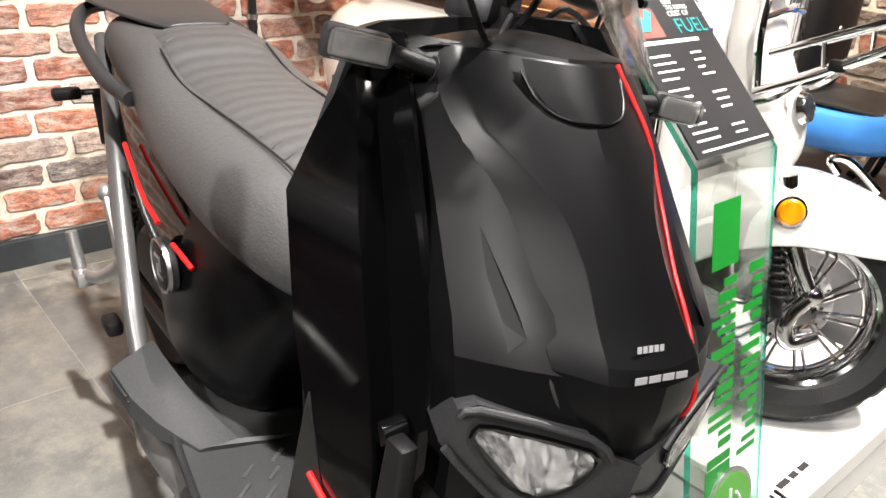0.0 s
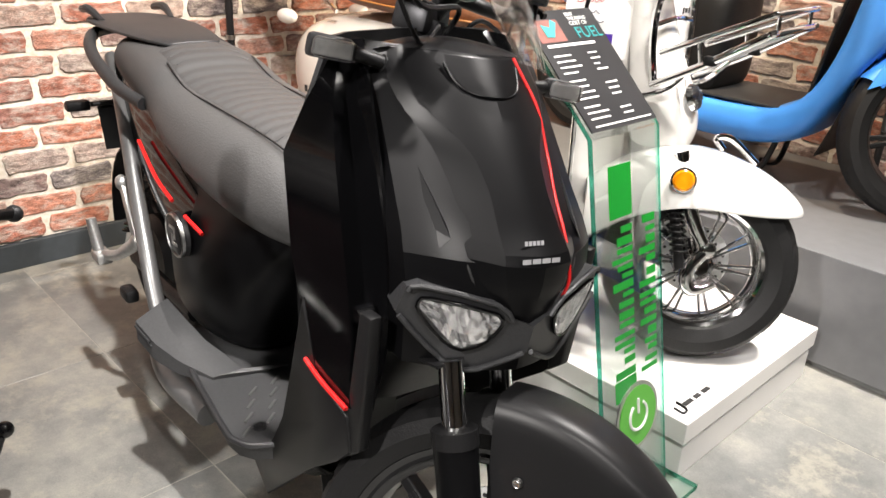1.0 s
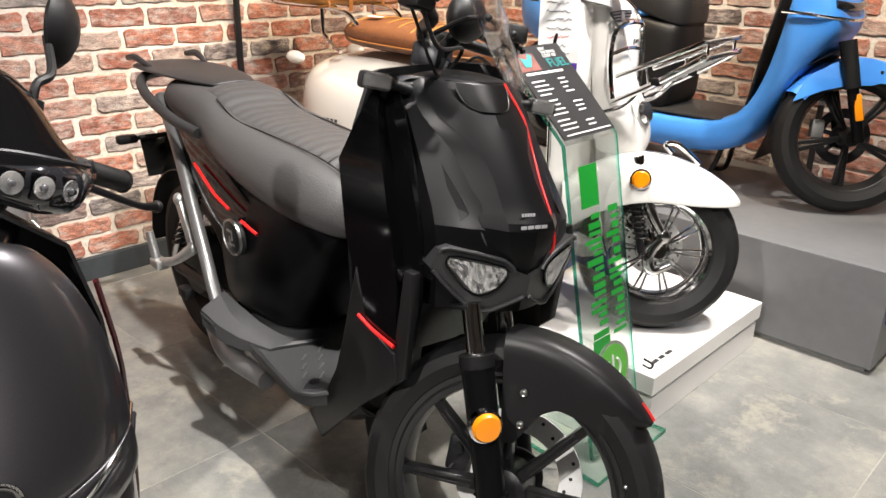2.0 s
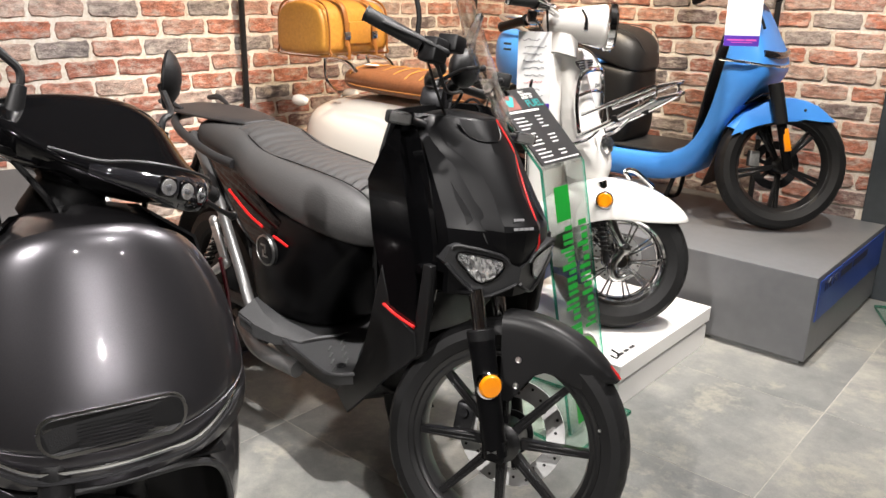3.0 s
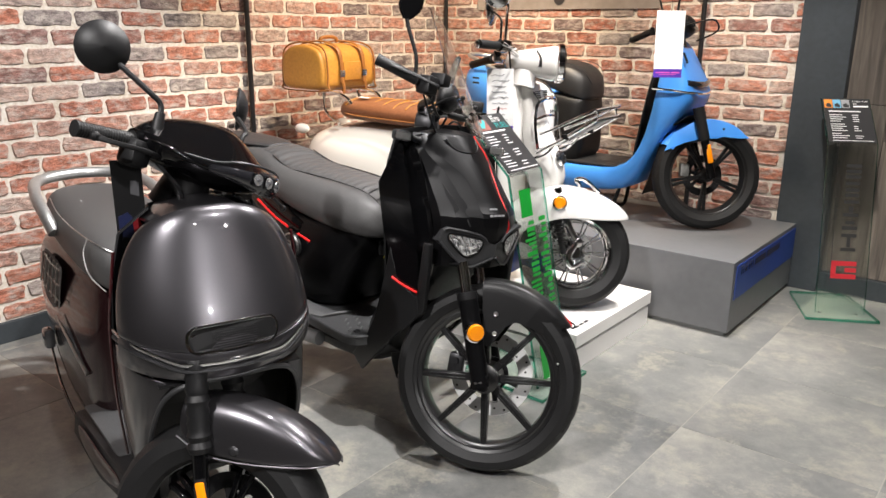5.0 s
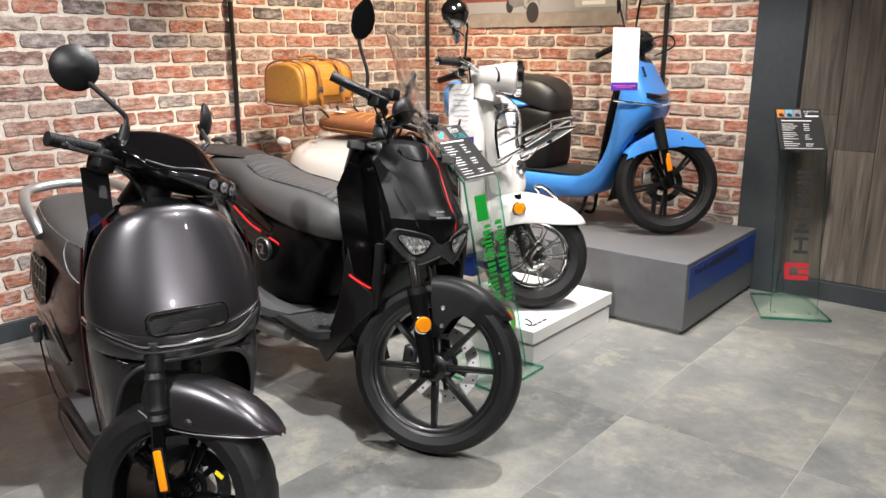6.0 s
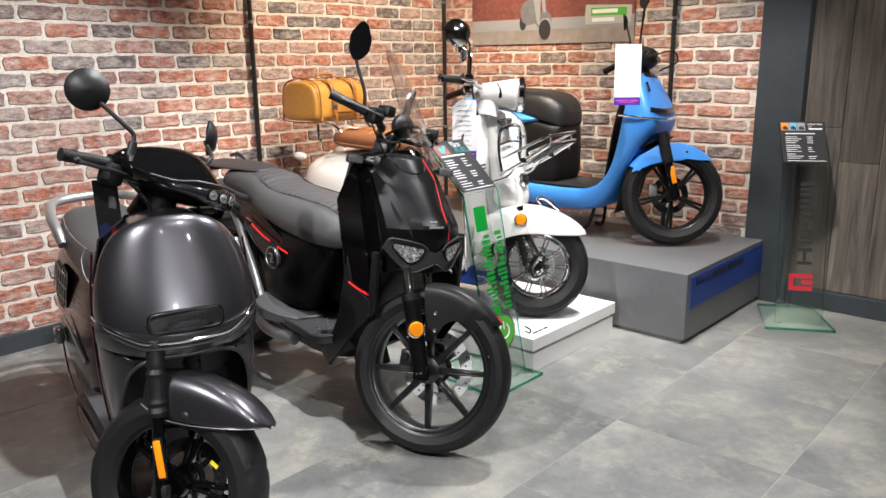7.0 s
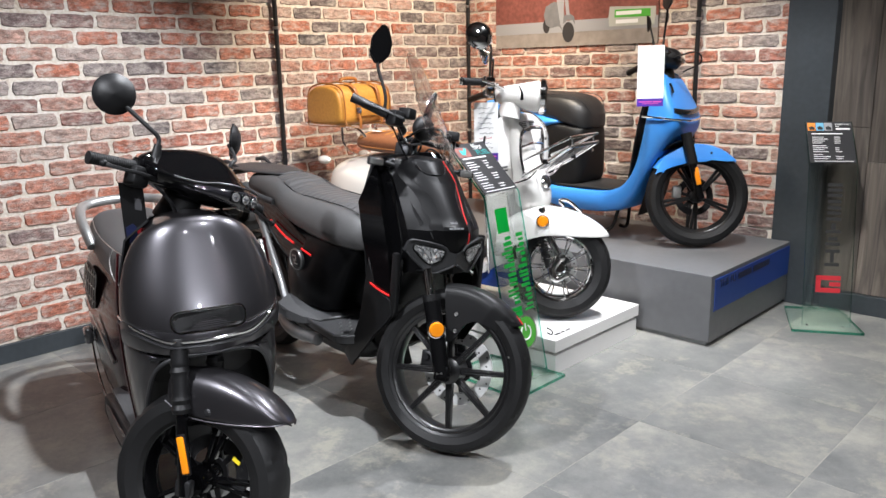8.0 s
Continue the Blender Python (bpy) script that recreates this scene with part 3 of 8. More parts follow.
part("board_letters", lettering("BEAT", 0.011), WHITE_INK, green_stand, "", False, on_top(0, 0.140) @ pose(0.026, 0.119, 0.0036))
part("picture", plate(round_rect(0.075, 0.05, 0.002), 0.0006), BRICK_INK, green_stand, "small printed picture", False, on_top(0, 0.140) @ pose(-0.058, 0.085, 0.0034))
part("picture_shape", plate([(-0.02, -0.018), (0.0, -0.02), (0.024, 0.012), (0.012, 0.02), (0.0, 0.002), (-0.022, 0.010)], 0.0006), TEAL, green_stand, "", False, on_top(0, 0.140) @ pose(-0.052, 0.09, 0.0044))
part("vinyl_strip", plate(round_rect(0.072, 0.100, 0.001), 0.0006), GREEN, green_stand, "bright green vinyl", False, on_sheet(0.032, 0.675))
part("vinyl_strip", plate(round_rect(0.072, 0.045, 0.001), 0.0006), GREEN, green_stand, "bright green vinyl", False, on_sheet(0.032, 0.275))
part("vinyl_strip", plate(round_rect(0.072, 0.130, 0.001), 0.0006), GREEN, green_stand, "bright green vinyl", False, on_sheet(0.032, 0.085))


def brand_marks(st, u, v0, v1, w, mat, seed, label):
    """A brand's lettering as plain upright strokes of its size and colour."""
    rnd = random.Random(seed)
    v, rows = v0, []
    while v < v1 - 0.02:
        h = rnd.choice((0.010, 0.013, 0.016))
        full = rnd.choice((0.55, 0.75, 1.0, 1.0))
        rows.append((u - w / 2, u - w / 2 + w * full, v + h / 2, h))
        v += h + rnd.choice((0.006, 0.008, 0.012))
    for x0, x1, y, h in rows:
        part("brand_mark", box(x1 - x0, h, 0.0008), mat, st, label, False, on_sheet((x0 + x1) / 2, y))


brand_marks(green_stand, 0.030, 0.300, 0.625, 0.066, GREEN, 5, "green brand mark")
brand_marks(green_stand, -0.052, 0.290, 0.640, 0.056, GREEN, 8, "green brand mark")
badge = part("badge", plate(disc_poly(0.072, 36), 0.004), STEEL, green_stand, "round green badge with a pale rim", False, on_sheet(0.0, 0.205))
part("badge_face", plate(disc_poly(0.064, 36), 0.001), GREEN_LIGHT, badge, "", False, on_sheet(0.0, 0.205) @ pose(0, 0, 0.0042))
part("power_mark", tube([(0.03 * math.cos(radians(a)), 0.03 * math.sin(radians(a)), 0) for a in range(125, 416, 10)], 0.0034, 6, 1), WHITE_INK, badge, "white power mark", True, on_sheet(0.0, 0.205) @ pose(0, 0, 0.0052))
part("power_mark", tube([(0, 0.006, 0), (0, 0.038, 0)], 0.0034, 6, 1), WHITE_INK, badge, "white power mark", True, on_sheet(0.0, 0.205) @ pose(0, 0, 0.0052))
part("cable_clip", tube([(0.012, 0.11, 0.22), (0.03, 0.125, 0.205), (0.02, 0.135, 0.185), (0.0, 0.13, 0.19)], 0.003, 6), BLACK_PLASTIC, green_stand, "", True, pose(-0.02, 0, 0))

dark_stand = glass_stand(pose(2.655, -0.365, 0, 0, 0, -60.6), "clear glass information stand with black and red vinyl marks")
bar_block(dark_stand, small_print(11), WHITE_INK)
part("board_letters", lettering("A NEW WAY", 0.012), WHITE_INK, dark_stand, "", False, on_top(0, 0.140) @ pose(0.06, 0.113, 0.0036))
part("board_letters", lettering("TO", 0.012), WHITE_INK, dark_stand, "", False, on_top(0, 0.140) @ pose(0.035, 0.098, 0.0036))
part("text_bar", bars([(0.028, 0.092, 0.083, 0.009)]), WHITE_INK, dark_stand, "", False, on_top(0, 0.140) @ pose(0, 0, 0.0036))
for i, mt in enumerate((ORANGE_INK, SKY_INK, GREY_INK)):
    part("picture", plate(round_rect(0.036, 0.05, 0.001), 0.0006), mt, dark_stand, "small printed picture", False, on_top(0, 0.140) @ pose(-0.082 + 0.038 * i, 0.098, 0.0034))
    part("picture_shape", plate([(-0.01, -0.014), (0.012, -0.016), (0.014, -0.002), (0.002, 0.010), (-0.012, 0.002)], 0.0006), BOARD, dark_stand, "", False, on_top(0, 0.140) @ pose(-0.082 + 0.038 * i, 0.092, 0.0042))
for k, (v, h, full) in enumerate(((0.30, 0.016, 1), (0.335, 0.05, 0.25), (0.365, 0.016, 1), (0.40, 0.016, 1), (0.425, 0.016, 0.6), (0.46, 0.016, 1), (0.485, 0.03, 0.3), (0.52, 0.016, 1), (0.55, 0.016, 0.9), (0.575, 0.016, 0.9), (0.605, 0.016, 0.9), (0.635, 0.016, 1), (0.66, 0.016, 1), (0.685, 0.016, 1))):
    part("brand_mark", box(0.066 * full, h, 0.0008), INK, dark_stand, "", False, on_sheet(-0.012, v))
part("side_letters", lettering("Intelligent Electric Vehicle", 0.026), INK, dark_stand, "thin black letters", False, on_sheet(0.056, 0.57) @ pose(0, 0, 0, 0, 0, 90))
part("side_rule", box(0.003, 0.15, 0.0008), INK, dark_stand, "", False, on_sheet(0.056, 0.31))
part("red_mark", join(*[moved(box(a, b, 0.0008), on_sheet(u, v)) for a, b, u, v in ((0.11, 0.022, 0.0, 0.235), (0.11, 0.022, 0.0, 0.175), (0.022, 0.06, 0.044, 0.205), (0.05, 0.02, -0.03, 0.205))]), RED_INK, dark_stand, "red angular mark", False)

poster = thing("wall_poster", pose(0.885, -0.012, 1.397), "large printed poster of a grey scooter before a brick wall", "poster")
part("sheet", span(-0.61, 0.61, -0.004, 0.004, 0, 0.86), STONE_INK, poster, smooth=False)
part("printed_wall", span(-0.61, 0.61, -0.0052, -0.0045, 0.145, 0.86), BRICK_INK, poster, "", False)
part("printed_kerb", span(-0.61, 0.61, -0.0056, -0.0048, 0.085, 0.155), GREY_INK, poster, "", False)
PALE_INK = material("printed_pale_ground", (0.45, 0.46, 0.42), 0.5)
SC_INK = material("printed_scooter", (0.16, 0.16, 0.165), 0.5, grain=0.3, grain_scale=30)


def flat(name, pts, mat, z=0.0):
    part(name, plate(pts, 0.0006), mat, poster, "", False, pose(0, -0.006 - z, 0, 90, 0, 0))


flat("printed_wheel", [(x * 0.72, y) for x, y in disc_poly(0.062, 24)], BOARD, 0.0002)
bpy.data.objects["printed_wheel"].location = (-0.015, 0, 0.085)
flat("printed_rear_wheel", [(x * 0.6, y) for x, y in disc_poly(0.045, 24)], BOARD, 0.0002)
bpy.data.objects["printed_rear_wheel"].location = (-0.185, 0, 0.13)
flat("printed_body", [(-0.205, 0.20), (-0.19, 0.14), (-0.15, 0.115), (-0.09, 0.125), (-0.06, 0.10), (-0.045, 0.20), (-0.075, 0.265), (-0.13, 0.275), (-0.19, 0.25)], SC_INK, 0.0005)
flat("printed_leg_shield", [(-0.075, 0.13), (-0.055, 0.105), (-0.048, 0.26), (-0.05, 0.38), (-0.09, 0.40), (-0.105, 0.28)], GREY_INK, 0.0007)
flat("printed_mudguard", [(-0.055, 0.135), (-0.02, 0.16), (0.02, 0.155), (0.038, 0.12), (0.03, 0.175), (-0.005, 0.20), (-0.05, 0.185)], SC_INK, 0.0009)
flat("printed_fork", [(-0.03, 0.19), (-0.005, 0.19), (-0.03, 0.37), (-0.055, 0.37)], GREY_INK, 0.0010)
flat("printed_shield", [(-0.09, 0.36), (0.05, 0.36), (0.09, 0.44), (-0.12, 0.44)], TEAL, 0.001)
flat("printed_label", [(0.285 + 0.15 * x, 0.105 + 0.05 * y) for x, y in ((0, 0), (2, 0), (2.05, 1), (2.05, 2), (0, 2.3), (-0.05, 1))], PALE_INK, 0.0003)
flat("printed_band", [(0.32, 0.155), (0.56, 0.15), (0.56, 0.195), (0.32, 0.20)], GREEN_LIGHT, 0.0012)
for row in ((0.33, 0.50, 0.178, 0.022), (0.33, 0.48, 0.13, 0.022)):
    part("text_bar", bars([row]), PAPER, poster, "", False, pose(0, -0.0078, 0, 90, 0, 0))

# ---------------------------------------------------------------- scooter kit


def steer_about(a, b, degrees):
    """A turn about the line from a up to b."""
    a, b = Vector(a), Vector(b)
    return Matrix.Translation(a) @ Matrix.Rotation(radians(degrees), 4, b - a) @ Matrix.Translation(-a)


def tyre_mesh(R, w, rim, blocks=44):
    h = R - rim
    prof = [(rim, -0.30, 0), (rim + 0.10 * h, -0.40, 0), (rim + 0.45 * h, -0.5, 0), (rim + 0.75 * h, -0.46, 0), (R - 0.10 * h, -0.34, 1), (R - 0.035 * h, -0.2, 1), (R, -0.05, 1), (R, 0.05, 1), (R - 0.035 * h, 0.2, 1), (R - 0.10 * h, 0.34, 1), (rim + 0.75 * h, 0.46, 0), (rim + 0.45 * h, 0.5, 0), (rim + 0.10 * h, 0.40, 0), (rim, 0.30, 0)]
    seg = blocks * 4
    rows = []
    for q, (r, o, tread) in enumerate(prof):
        ring = []
        for k in range(seg):
            cut = 0.0
            if tread:
                lean = (k + 2 * abs(q - 6.5) * (1 if q > 6 else 1)) % 12
                cut = 0.0050 if lean < 2 and abs(q - 6.5) > 0.6 else 0.0
                if abs(q - 6.5) < 0.6 and (k % 24) < 2:
                    cut = 0.0025
            a = k * math.tau / seg
            ring.append(((r - cut) * math.cos(a), o * w, (r - cut) * math.sin(a)))
        rows.append(ring)
    return skin(rows, True)


def ring_poly(r0, r1, y0, y1, seg=48):
    return turned([(r0, y0), (r1, y0), (r1, y1), (r0, y1), (r0, y0)], seg)


def spoke_bar(r0, r1, w0, w1, y, t, slot=False):
    """One straight spoke along +x between radii."""
    poly = [(r0, -w0 / 2), (r1, -w1 / 2), (r1, w1 / 2), (r0, w0 / 2)]
    bm = plate(poly, t)
    bmesh.ops.bevel(bm, geom=bm.edges, offset=0.0025, segments=1, affect="EDGES")
    bm.transform(pose(0, y + t / 2, 0, 90, 0, 0))
    if slot:
        for s in (-1, 1):
            bm = join(bm, box((r1 - r0) * 0.72, 0.004, 0.0035, ((r0 + r1) / 2, y - t / 2 - 0.0015, s * w0 * 0.2), 0.001))
            bm = join(bm, box((r1 - r0) * 0.72, 0.004, 0.0035, ((r0 + r1) / 2, y + t / 2 + 0.0015, s * w0 * 0.2), 0.001))
    return bm


def brake_disc(parent, m, r, y, mat=None):
    mat = mat or DISC
    disc = part("brake_disc", ring_poly(r * 0.66, r, y - 0.002, y + 0.002, 48), mat, parent, "drilled steel brake disc", True, m)
    part("disc_hub", ring_poly(r * 0.24, r * 0.42, y - 0.003, y + 0.003, 32), DARK_METAL, disc, "", True, m)
    for k in range(6):
        part("disc_arm", box(r * 0.32, 0.004, 0.016, (r * 0.54, y, 0)), DARK_METAL, disc, "", True, m @ pose(0, 0, 0, 0, 60 * k + 12, 0))
    for k in range(24):
        a = k * math.tau / 24
        rr = r * (0.75 if k % 3 == 0 else 0.83 if k % 3 == 1 else 0.91)
        part("disc_hole", moved(turned([(0.0, -0.0026), (0.0038, -0.0026), (0.0038, 0.0026), (0.0, 0.0026)], 8), pose(rr * math.cos(a), y, rr * math.sin(a))), INK, disc, "", False, m)
    return disc


def lever(parent, m, pts, mat=BLACK_PLASTIC):
    part("brake_lever", tube(pts, [0.006, 0.0055, 0.005, 0.0075], 8, 5, flat=0.7), mat, parent, "", True, m)


def grip_mesh(a, b, r, ribs=16):
    """A ribbed rubber grip from a to b, with a bar end at b."""
    a, b = Vector(a), Vector(b)
    rows, d = [], (b - a).normalized()
    up = Vector((0, 0, 1))
    side = d.cross(up).normalized()
    up = side.cross(d)
    prof = []
    for k in range(ribs * 2 + 1):
        prof.append((k / (ribs * 2), r * (1.0 if k % 2 else 0.93)))
    prof = [(0, r * 1.25), (0.02, r * 1.25), (0.025, r)] + [(0.03 + 0.93 * s, q) for s, q in prof] + [(0.965, r * 1.08), (0.995, r * 1.05), (1.0, r * 0.8)]
    for s, q in prof:
        p = a.lerp(b, s)
        rows.append([p + q * (math.cos(k * math.tau / 14) * side + math.sin(k * math.tau / 14) * up) for k in range(14)])
    return skin(rows, True, True)


def surface(rows, thick=0.004, n=0):
    """Rows of half points (middle outwards) mirrored into a full sheet."""
    return skin([mirror_row(r) for r in rows], thick=thick)


def arc_fender(R, w, a0, a1, drop, n=18, tip=1.0):
    """A mudguard round the wheel's centre, from angle a0 to a1 (degrees, 0 ahead, 90 above); drop: how far its sides hang."""
    rows = []
    for k in range(n + 1):
        s = k / n
        a = radians(a0 + (a1 - a0) * s)
        f = 1.0 - (1 - tip) * max(0.0, 1 - s / 0.25)
        ww, dd = w * f, drop * (0.35 + 0.65 * min(1, s / 0.3)) if tip < 1 else drop
        prof = [(0.0, 0.0), (0.45, 0.002), (0.8, 0.012), (0.96, 0.03), (1.0, 0.055), (1.0, 0.055 + dd)]
        row = []
        for u, q in prof:
            rr = R - q * f
            row.append((rr * math.cos(a), u * ww / 2, rr * math.sin(a)))
        rows.append(mirror_row(row))
    return rows


def black_scooter():
    sc = thing("electric_scooter", pose(2.08, -2.335, 0, 0, 0, -5), "matte and gloss black electric scooter with red pinstripes and grey seat", "scooter", "parked electric scooters")
    R = 0.280
    TOP, LOW = (-0.245, 0, 1.0), (0, 0, R)
    B = Matrix.Translation((-0.0735, -0.039, -0.024)) @ Matrix.Rotation(radians(-8), 4, "X") @ steer_about(LOW, TOP, 27)      # bars, leaning on its stand
    S = Matrix.Translation((0.030, -0.117, 0.003)) @ Matrix.Rotation(radians(-7), 4, "X") @ steer_about(LOW, TOP, 27)      # fork and wheel
    K = Matrix.Translation((-0.088, -0.133, 0.719)) @ Matrix.Rotation(radians(-7.2), 4, "Z") @ Matrix.Rotation(radians(-6.9), 4, "X") @ Matrix.Translation((0.1, 0.12, -0.72))
    U = B.inverted()

    def un(*p):
        return U @ Vector(p)

    # front wheel
    hub = S @ pose(0, 0, R) @ Matrix.Scale(R / 0.289, 4)
    rim = join(turned([(0.219, -0.036), (0.228, -0.041), (0.228, -0.034), (0.212, -0.024), (0.208, 0.0), (0.212, 0.024), (0.228, 0.034), (0.228, 0.041), (0.219, 0.036), (0.214, 0.037), (0.209, 0.032), (0.202, 0.030), (0.198, 0.012), (0.198, -0.012), (0.202, -0.030), (0.209, -0.032), (0.214, -0.037), (0.219, -0.036)], 64),
               turned([(0.0, -0.052), (0.03, -0.052), (0.046, -0.040), (0.046, 0.040), (0.03, 0.052), (0.0, 0.052)], 24))
    wheel = part("front_wheel", rim, RIM_BLACK, sc, "black eight-spoke alloy wheel", True, hub.copy())
    for k in range(8):
        part("spoke", spoke_bar(0.040, 0.203, 0.024, 0.017, -0.016, 0.026, True), RIM_BLACK, wheel, "", True, hub @ pose(0, 0, 0, 0, 45 * k - 8, 0))
    part("tyre", tyre_mesh(0.289, 0.105, 0.223), RUBBER, wheel, "", True, hub.copy(), angle=25)
    part("tyre_valve", oval(0.232 * math.cos(0.42), -0.046, 0.232 * math.sin(0.42), 0.004, 0.004, 0.004, 8, 6), STEEL, wheel, "", True, hub.copy())
    brake_disc(sc, hub.copy(), 0.132, 0.060)
    cal = part("brake_caliper", join(box(0.05, 0.04, 0.075, (-0.118, 0.062, 0.005), 0.008), box(0.03, 0.05, 0.03, (-0.10, 0.066, 0.05), 0.006), moved(turned([(0.0, -0.03), (0.012, -0.03), (0.012, 0.03), (0, 0.03)], 10), pose(-0.12, 0.062, 0.02))), DARK_METAL, sc, "", True, hub.copy())
    part("caliper_bolt", moved(turned([(0.0, -0.026), (0.006, -0.026), (0.006, 0.0)], 8), pose(-0.125, 0.04, -0.02)), STEEL, cal, "", True, hub.copy())
    # fork, on the line of the steering head
    axis = (Vector(TOP) - Vector(LOW)).normalized()
    for s in (-1, 1):
        y = 0.088 * s
        base = Vector((0.0, y, R))
        part("fork_slider", tube([base - axis * 0.015, base + axis * 0.06, base + axis * 0.255], [0.027, 0.027, 0.029], 16, 1), BLACK_MATTE, sc, "", True, S.copy())
        part("fork_collar", tube([base + axis * 0.240, base + axis * 0.262], 0.0305, 16, 1), BLACK_PLASTIC, sc, "", True, S.copy())
        part("fork_tube", tube([base + axis * 0.25, base + axis * 0.350], 0.0165, 14, 1), CHROME, sc, "polished fork tube", True, S.copy())
        lug = part("axle_lug", box(0.05, 0.03, 0.052, (0, y, R), 0.006), BLACK_MATTE, sc, "", True, S.copy())
        part("axle_bolt", moved(turned([(0.0, -0.012), (0.011, -0.010), (0.012, 0.0)], 12), pose(0, y - 0.015, R) if s < 0 else pose(0, y + 0.015, R, 180)), STEEL, lug, "", True, S.copy())
        am = base + axis * 0.150 + Vector((0.010, 0.024 * s, 0.0))
        refl = part("side_reflector", turned([(0.0, -0.024), (0.022, -0.023), (0.026, -0.017), (0.026, 0.0)], 24), AMBER, sc, "round amber reflector", True, S @ pose(*am, 0, 0, 0 if s < 0 else 180) @ pose(0, 0, 0, 0, 0, 38))
        part("reflector_rim", turned([(0.026, -0.014), (0.030, -0.012), (0.030, 0.0), (0.026, 0.0)], 24), CHROME, refl, "", True, S @ pose(*am, 0, 0, 0 if s < 0 else 180) @ pose(0, 0, 0, 0, 0, 38))
    # mudguard: a deep blade whose sides run down to the fork bolts
    def between(table, a):
        for (a0, v0), (a1, v1) in zip(table, table[1:]):
            if a <= a1:
                return v0 + (v1 - v0) * (a - a0) / (a1 - a0)
        return table[-1][1]

    DROP = [(42, 0.004), (45, 0.018), (48, 0.040), (60, 0.050), (70, 0.062), (76, 0.085), (82, 0.135), (87, 0.158), (100, 0.162)]
    WIDE = [(42, 0.040), (45, 0.074), (52, 0.100), (62, 0.114), (100, 0.118)]
    rows = []
    for k in range(41):
        a = 42 + 58 * k / 40
        d, w, c, v = between(DROP, a), between(WIDE, a), math.cos(radians(a)), math.sin(radians(a))
        f = min(1.0, d / 0.045)
        rows.append(mirror_row([((0.307 - q * f) * c, u * w / 2, (0.307 - q * f) * v) for u, q in ((0, 0), (0.5, 0.001), (0.80, 0.006), (0.93, 0.014), (0.985, 0.028), (1.0, 0.042))] + [((0.265 - d * q + 0.042 * (1 - f)) * c, w / 2, (0.265 - d * q + 0.042 * (1 - f)) * v) for q in (0.35, 0.7, 1.0)]))
    guard = part("front_mudguard", skin(rows, thick=0.004), BLACK_SATIN, sc, "matte black mudguard with a red tip", True, hub.copy(), angle=38)
    part("red_tip", tube([(0.3075 * math.cos(radians(a)), 0.004, 0.3075 * math.sin(radians(a))) for a in (42.2, 45, 49)], [0.0035, 0.0035, 0.002], 8, 3), RED, guard, "", True, hub.copy())
    for s in (-1, 1):
        for bx, bz in ((0.012, 0.146), (0.006, 0.205)):
            part("bolt", moved(turned([(0.0, -0.006), (0.003, -0.006), (0.0035, -0.004), (0.006, -0.005), (0.0075, 0.0)], 12), pose(bx, -0.061, bz) if s < 0 else pose(bx, 0.061, bz, 180)), STEEL, guard, "", True, hub.copy())
    # inner mudguard behind the wheel
    part("inner_guard", skin([[((0.315 + 0.01 * abs(u)) * math.cos(radians(a)), u * 0.075, (0.315) * math.sin(radians(a))) for u in (-1, -0.5, 0, 0.5, 1)] for a in range(95, 215, 10)], thick=0.004), BLACK_PLASTIC, sc, "", True, pose(-0.01, -0.07, R + 0.04))

    # front shield: raked matte nose between the two gloss wings
    def fx(y, z):
        """How far ahead the nose reaches at height z and offset y."""
        c = -0.032 - 0.92 * max(0.0, z - 0.775) - 0.10 * max(0.0, 0.70 - z) - 0.25 * max(0.0, min(z, 0.80) - 0.74)
        return c - 2.6 * y * y - 0.02 * (abs(y) / 0.17)

    def along(table, z):
        for (z1, v1), (z0, v0) in zip(table, table[1:]):
            if z >= z0:
                return v0 + (v1 - v0) * (z - z0) / (z1 - z0)
        return table[-1][1]

    EDGE = [(1.01, 0.128), (0.96, 0.137), (0.925, 0.135), (0.877, 0.137), (0.82, 0.141), (0.764, 0.146), (0.72, 0.142), (0.60, 0.130)]
    SEAM = [(1.01, 0.122), (0.961, 0.128), (0.932, 0.126), (0.898, 0.117), (0.849, 0.101), (0.802, 0.087), (0.763, 0.084), (0.737, 0.074), (0.70, 0.050)]
    RIDGE = [(1.01, 0.105), (0.950, 0.108), (0.928, 0.104), (0.911, 0.088), (0.894, 0.070), (0.873, 0.054), (0.838, 0.048), (0.805, 0.051), (0.767, 0.055), (0.747, 0.050), (0.715, 0.038), (0.695, 0.024)]
    rows = []
    for z in (0.985, 0.96, 0.925, 0.90, 0.877, 0.85, 0.82, 0.79, 0.764, 0.735, 0.70, 0.66, 0.62):
        w = along(EDGE, z)
        rows.append([(fx(u * w, z), u * w, z) for u in (0, 0.25, 0.5, 0.7, 0.85, 1.0)] + [(fx(w, z) - 0.035, w * 1.015, z)])
    part("front_shield", surface(rows, -0.004), BLACK_MATTE, sc, "matte black nose panel", True, K.copy(), angle=16)
    rows = []
    for k in range(25):
        z = 0.985 - 0.288 * k / 24
        r, q = along(RIDGE, z), along(SEAM, z)
        up = 0.021 if z > 0.775 else 0.021 - 0.22 * (0.775 - z)
        up = up if z < 0.95 else up - 0.3 * (z - 0.95)
        rows.append([(fx(0, z) + up, 0, z), (fx(r * 0.35, z) + up, r * 0.35, z), (fx(r * 0.7, z) + up, r * 0.7, z), (fx(r * 0.94, z) + up * 0.99, r * 0.94, z), (fx(r, z) + up * 0.90, r, z), (fx(r, z) * 0.45 + fx(q, z) * 0.55 + up * 0.42, r * 0.45 + q * 0.55, z), (fx(q, z) + 0.0025, q, z), (fx(q, z) - 0.004, q + 0.0008, z)])
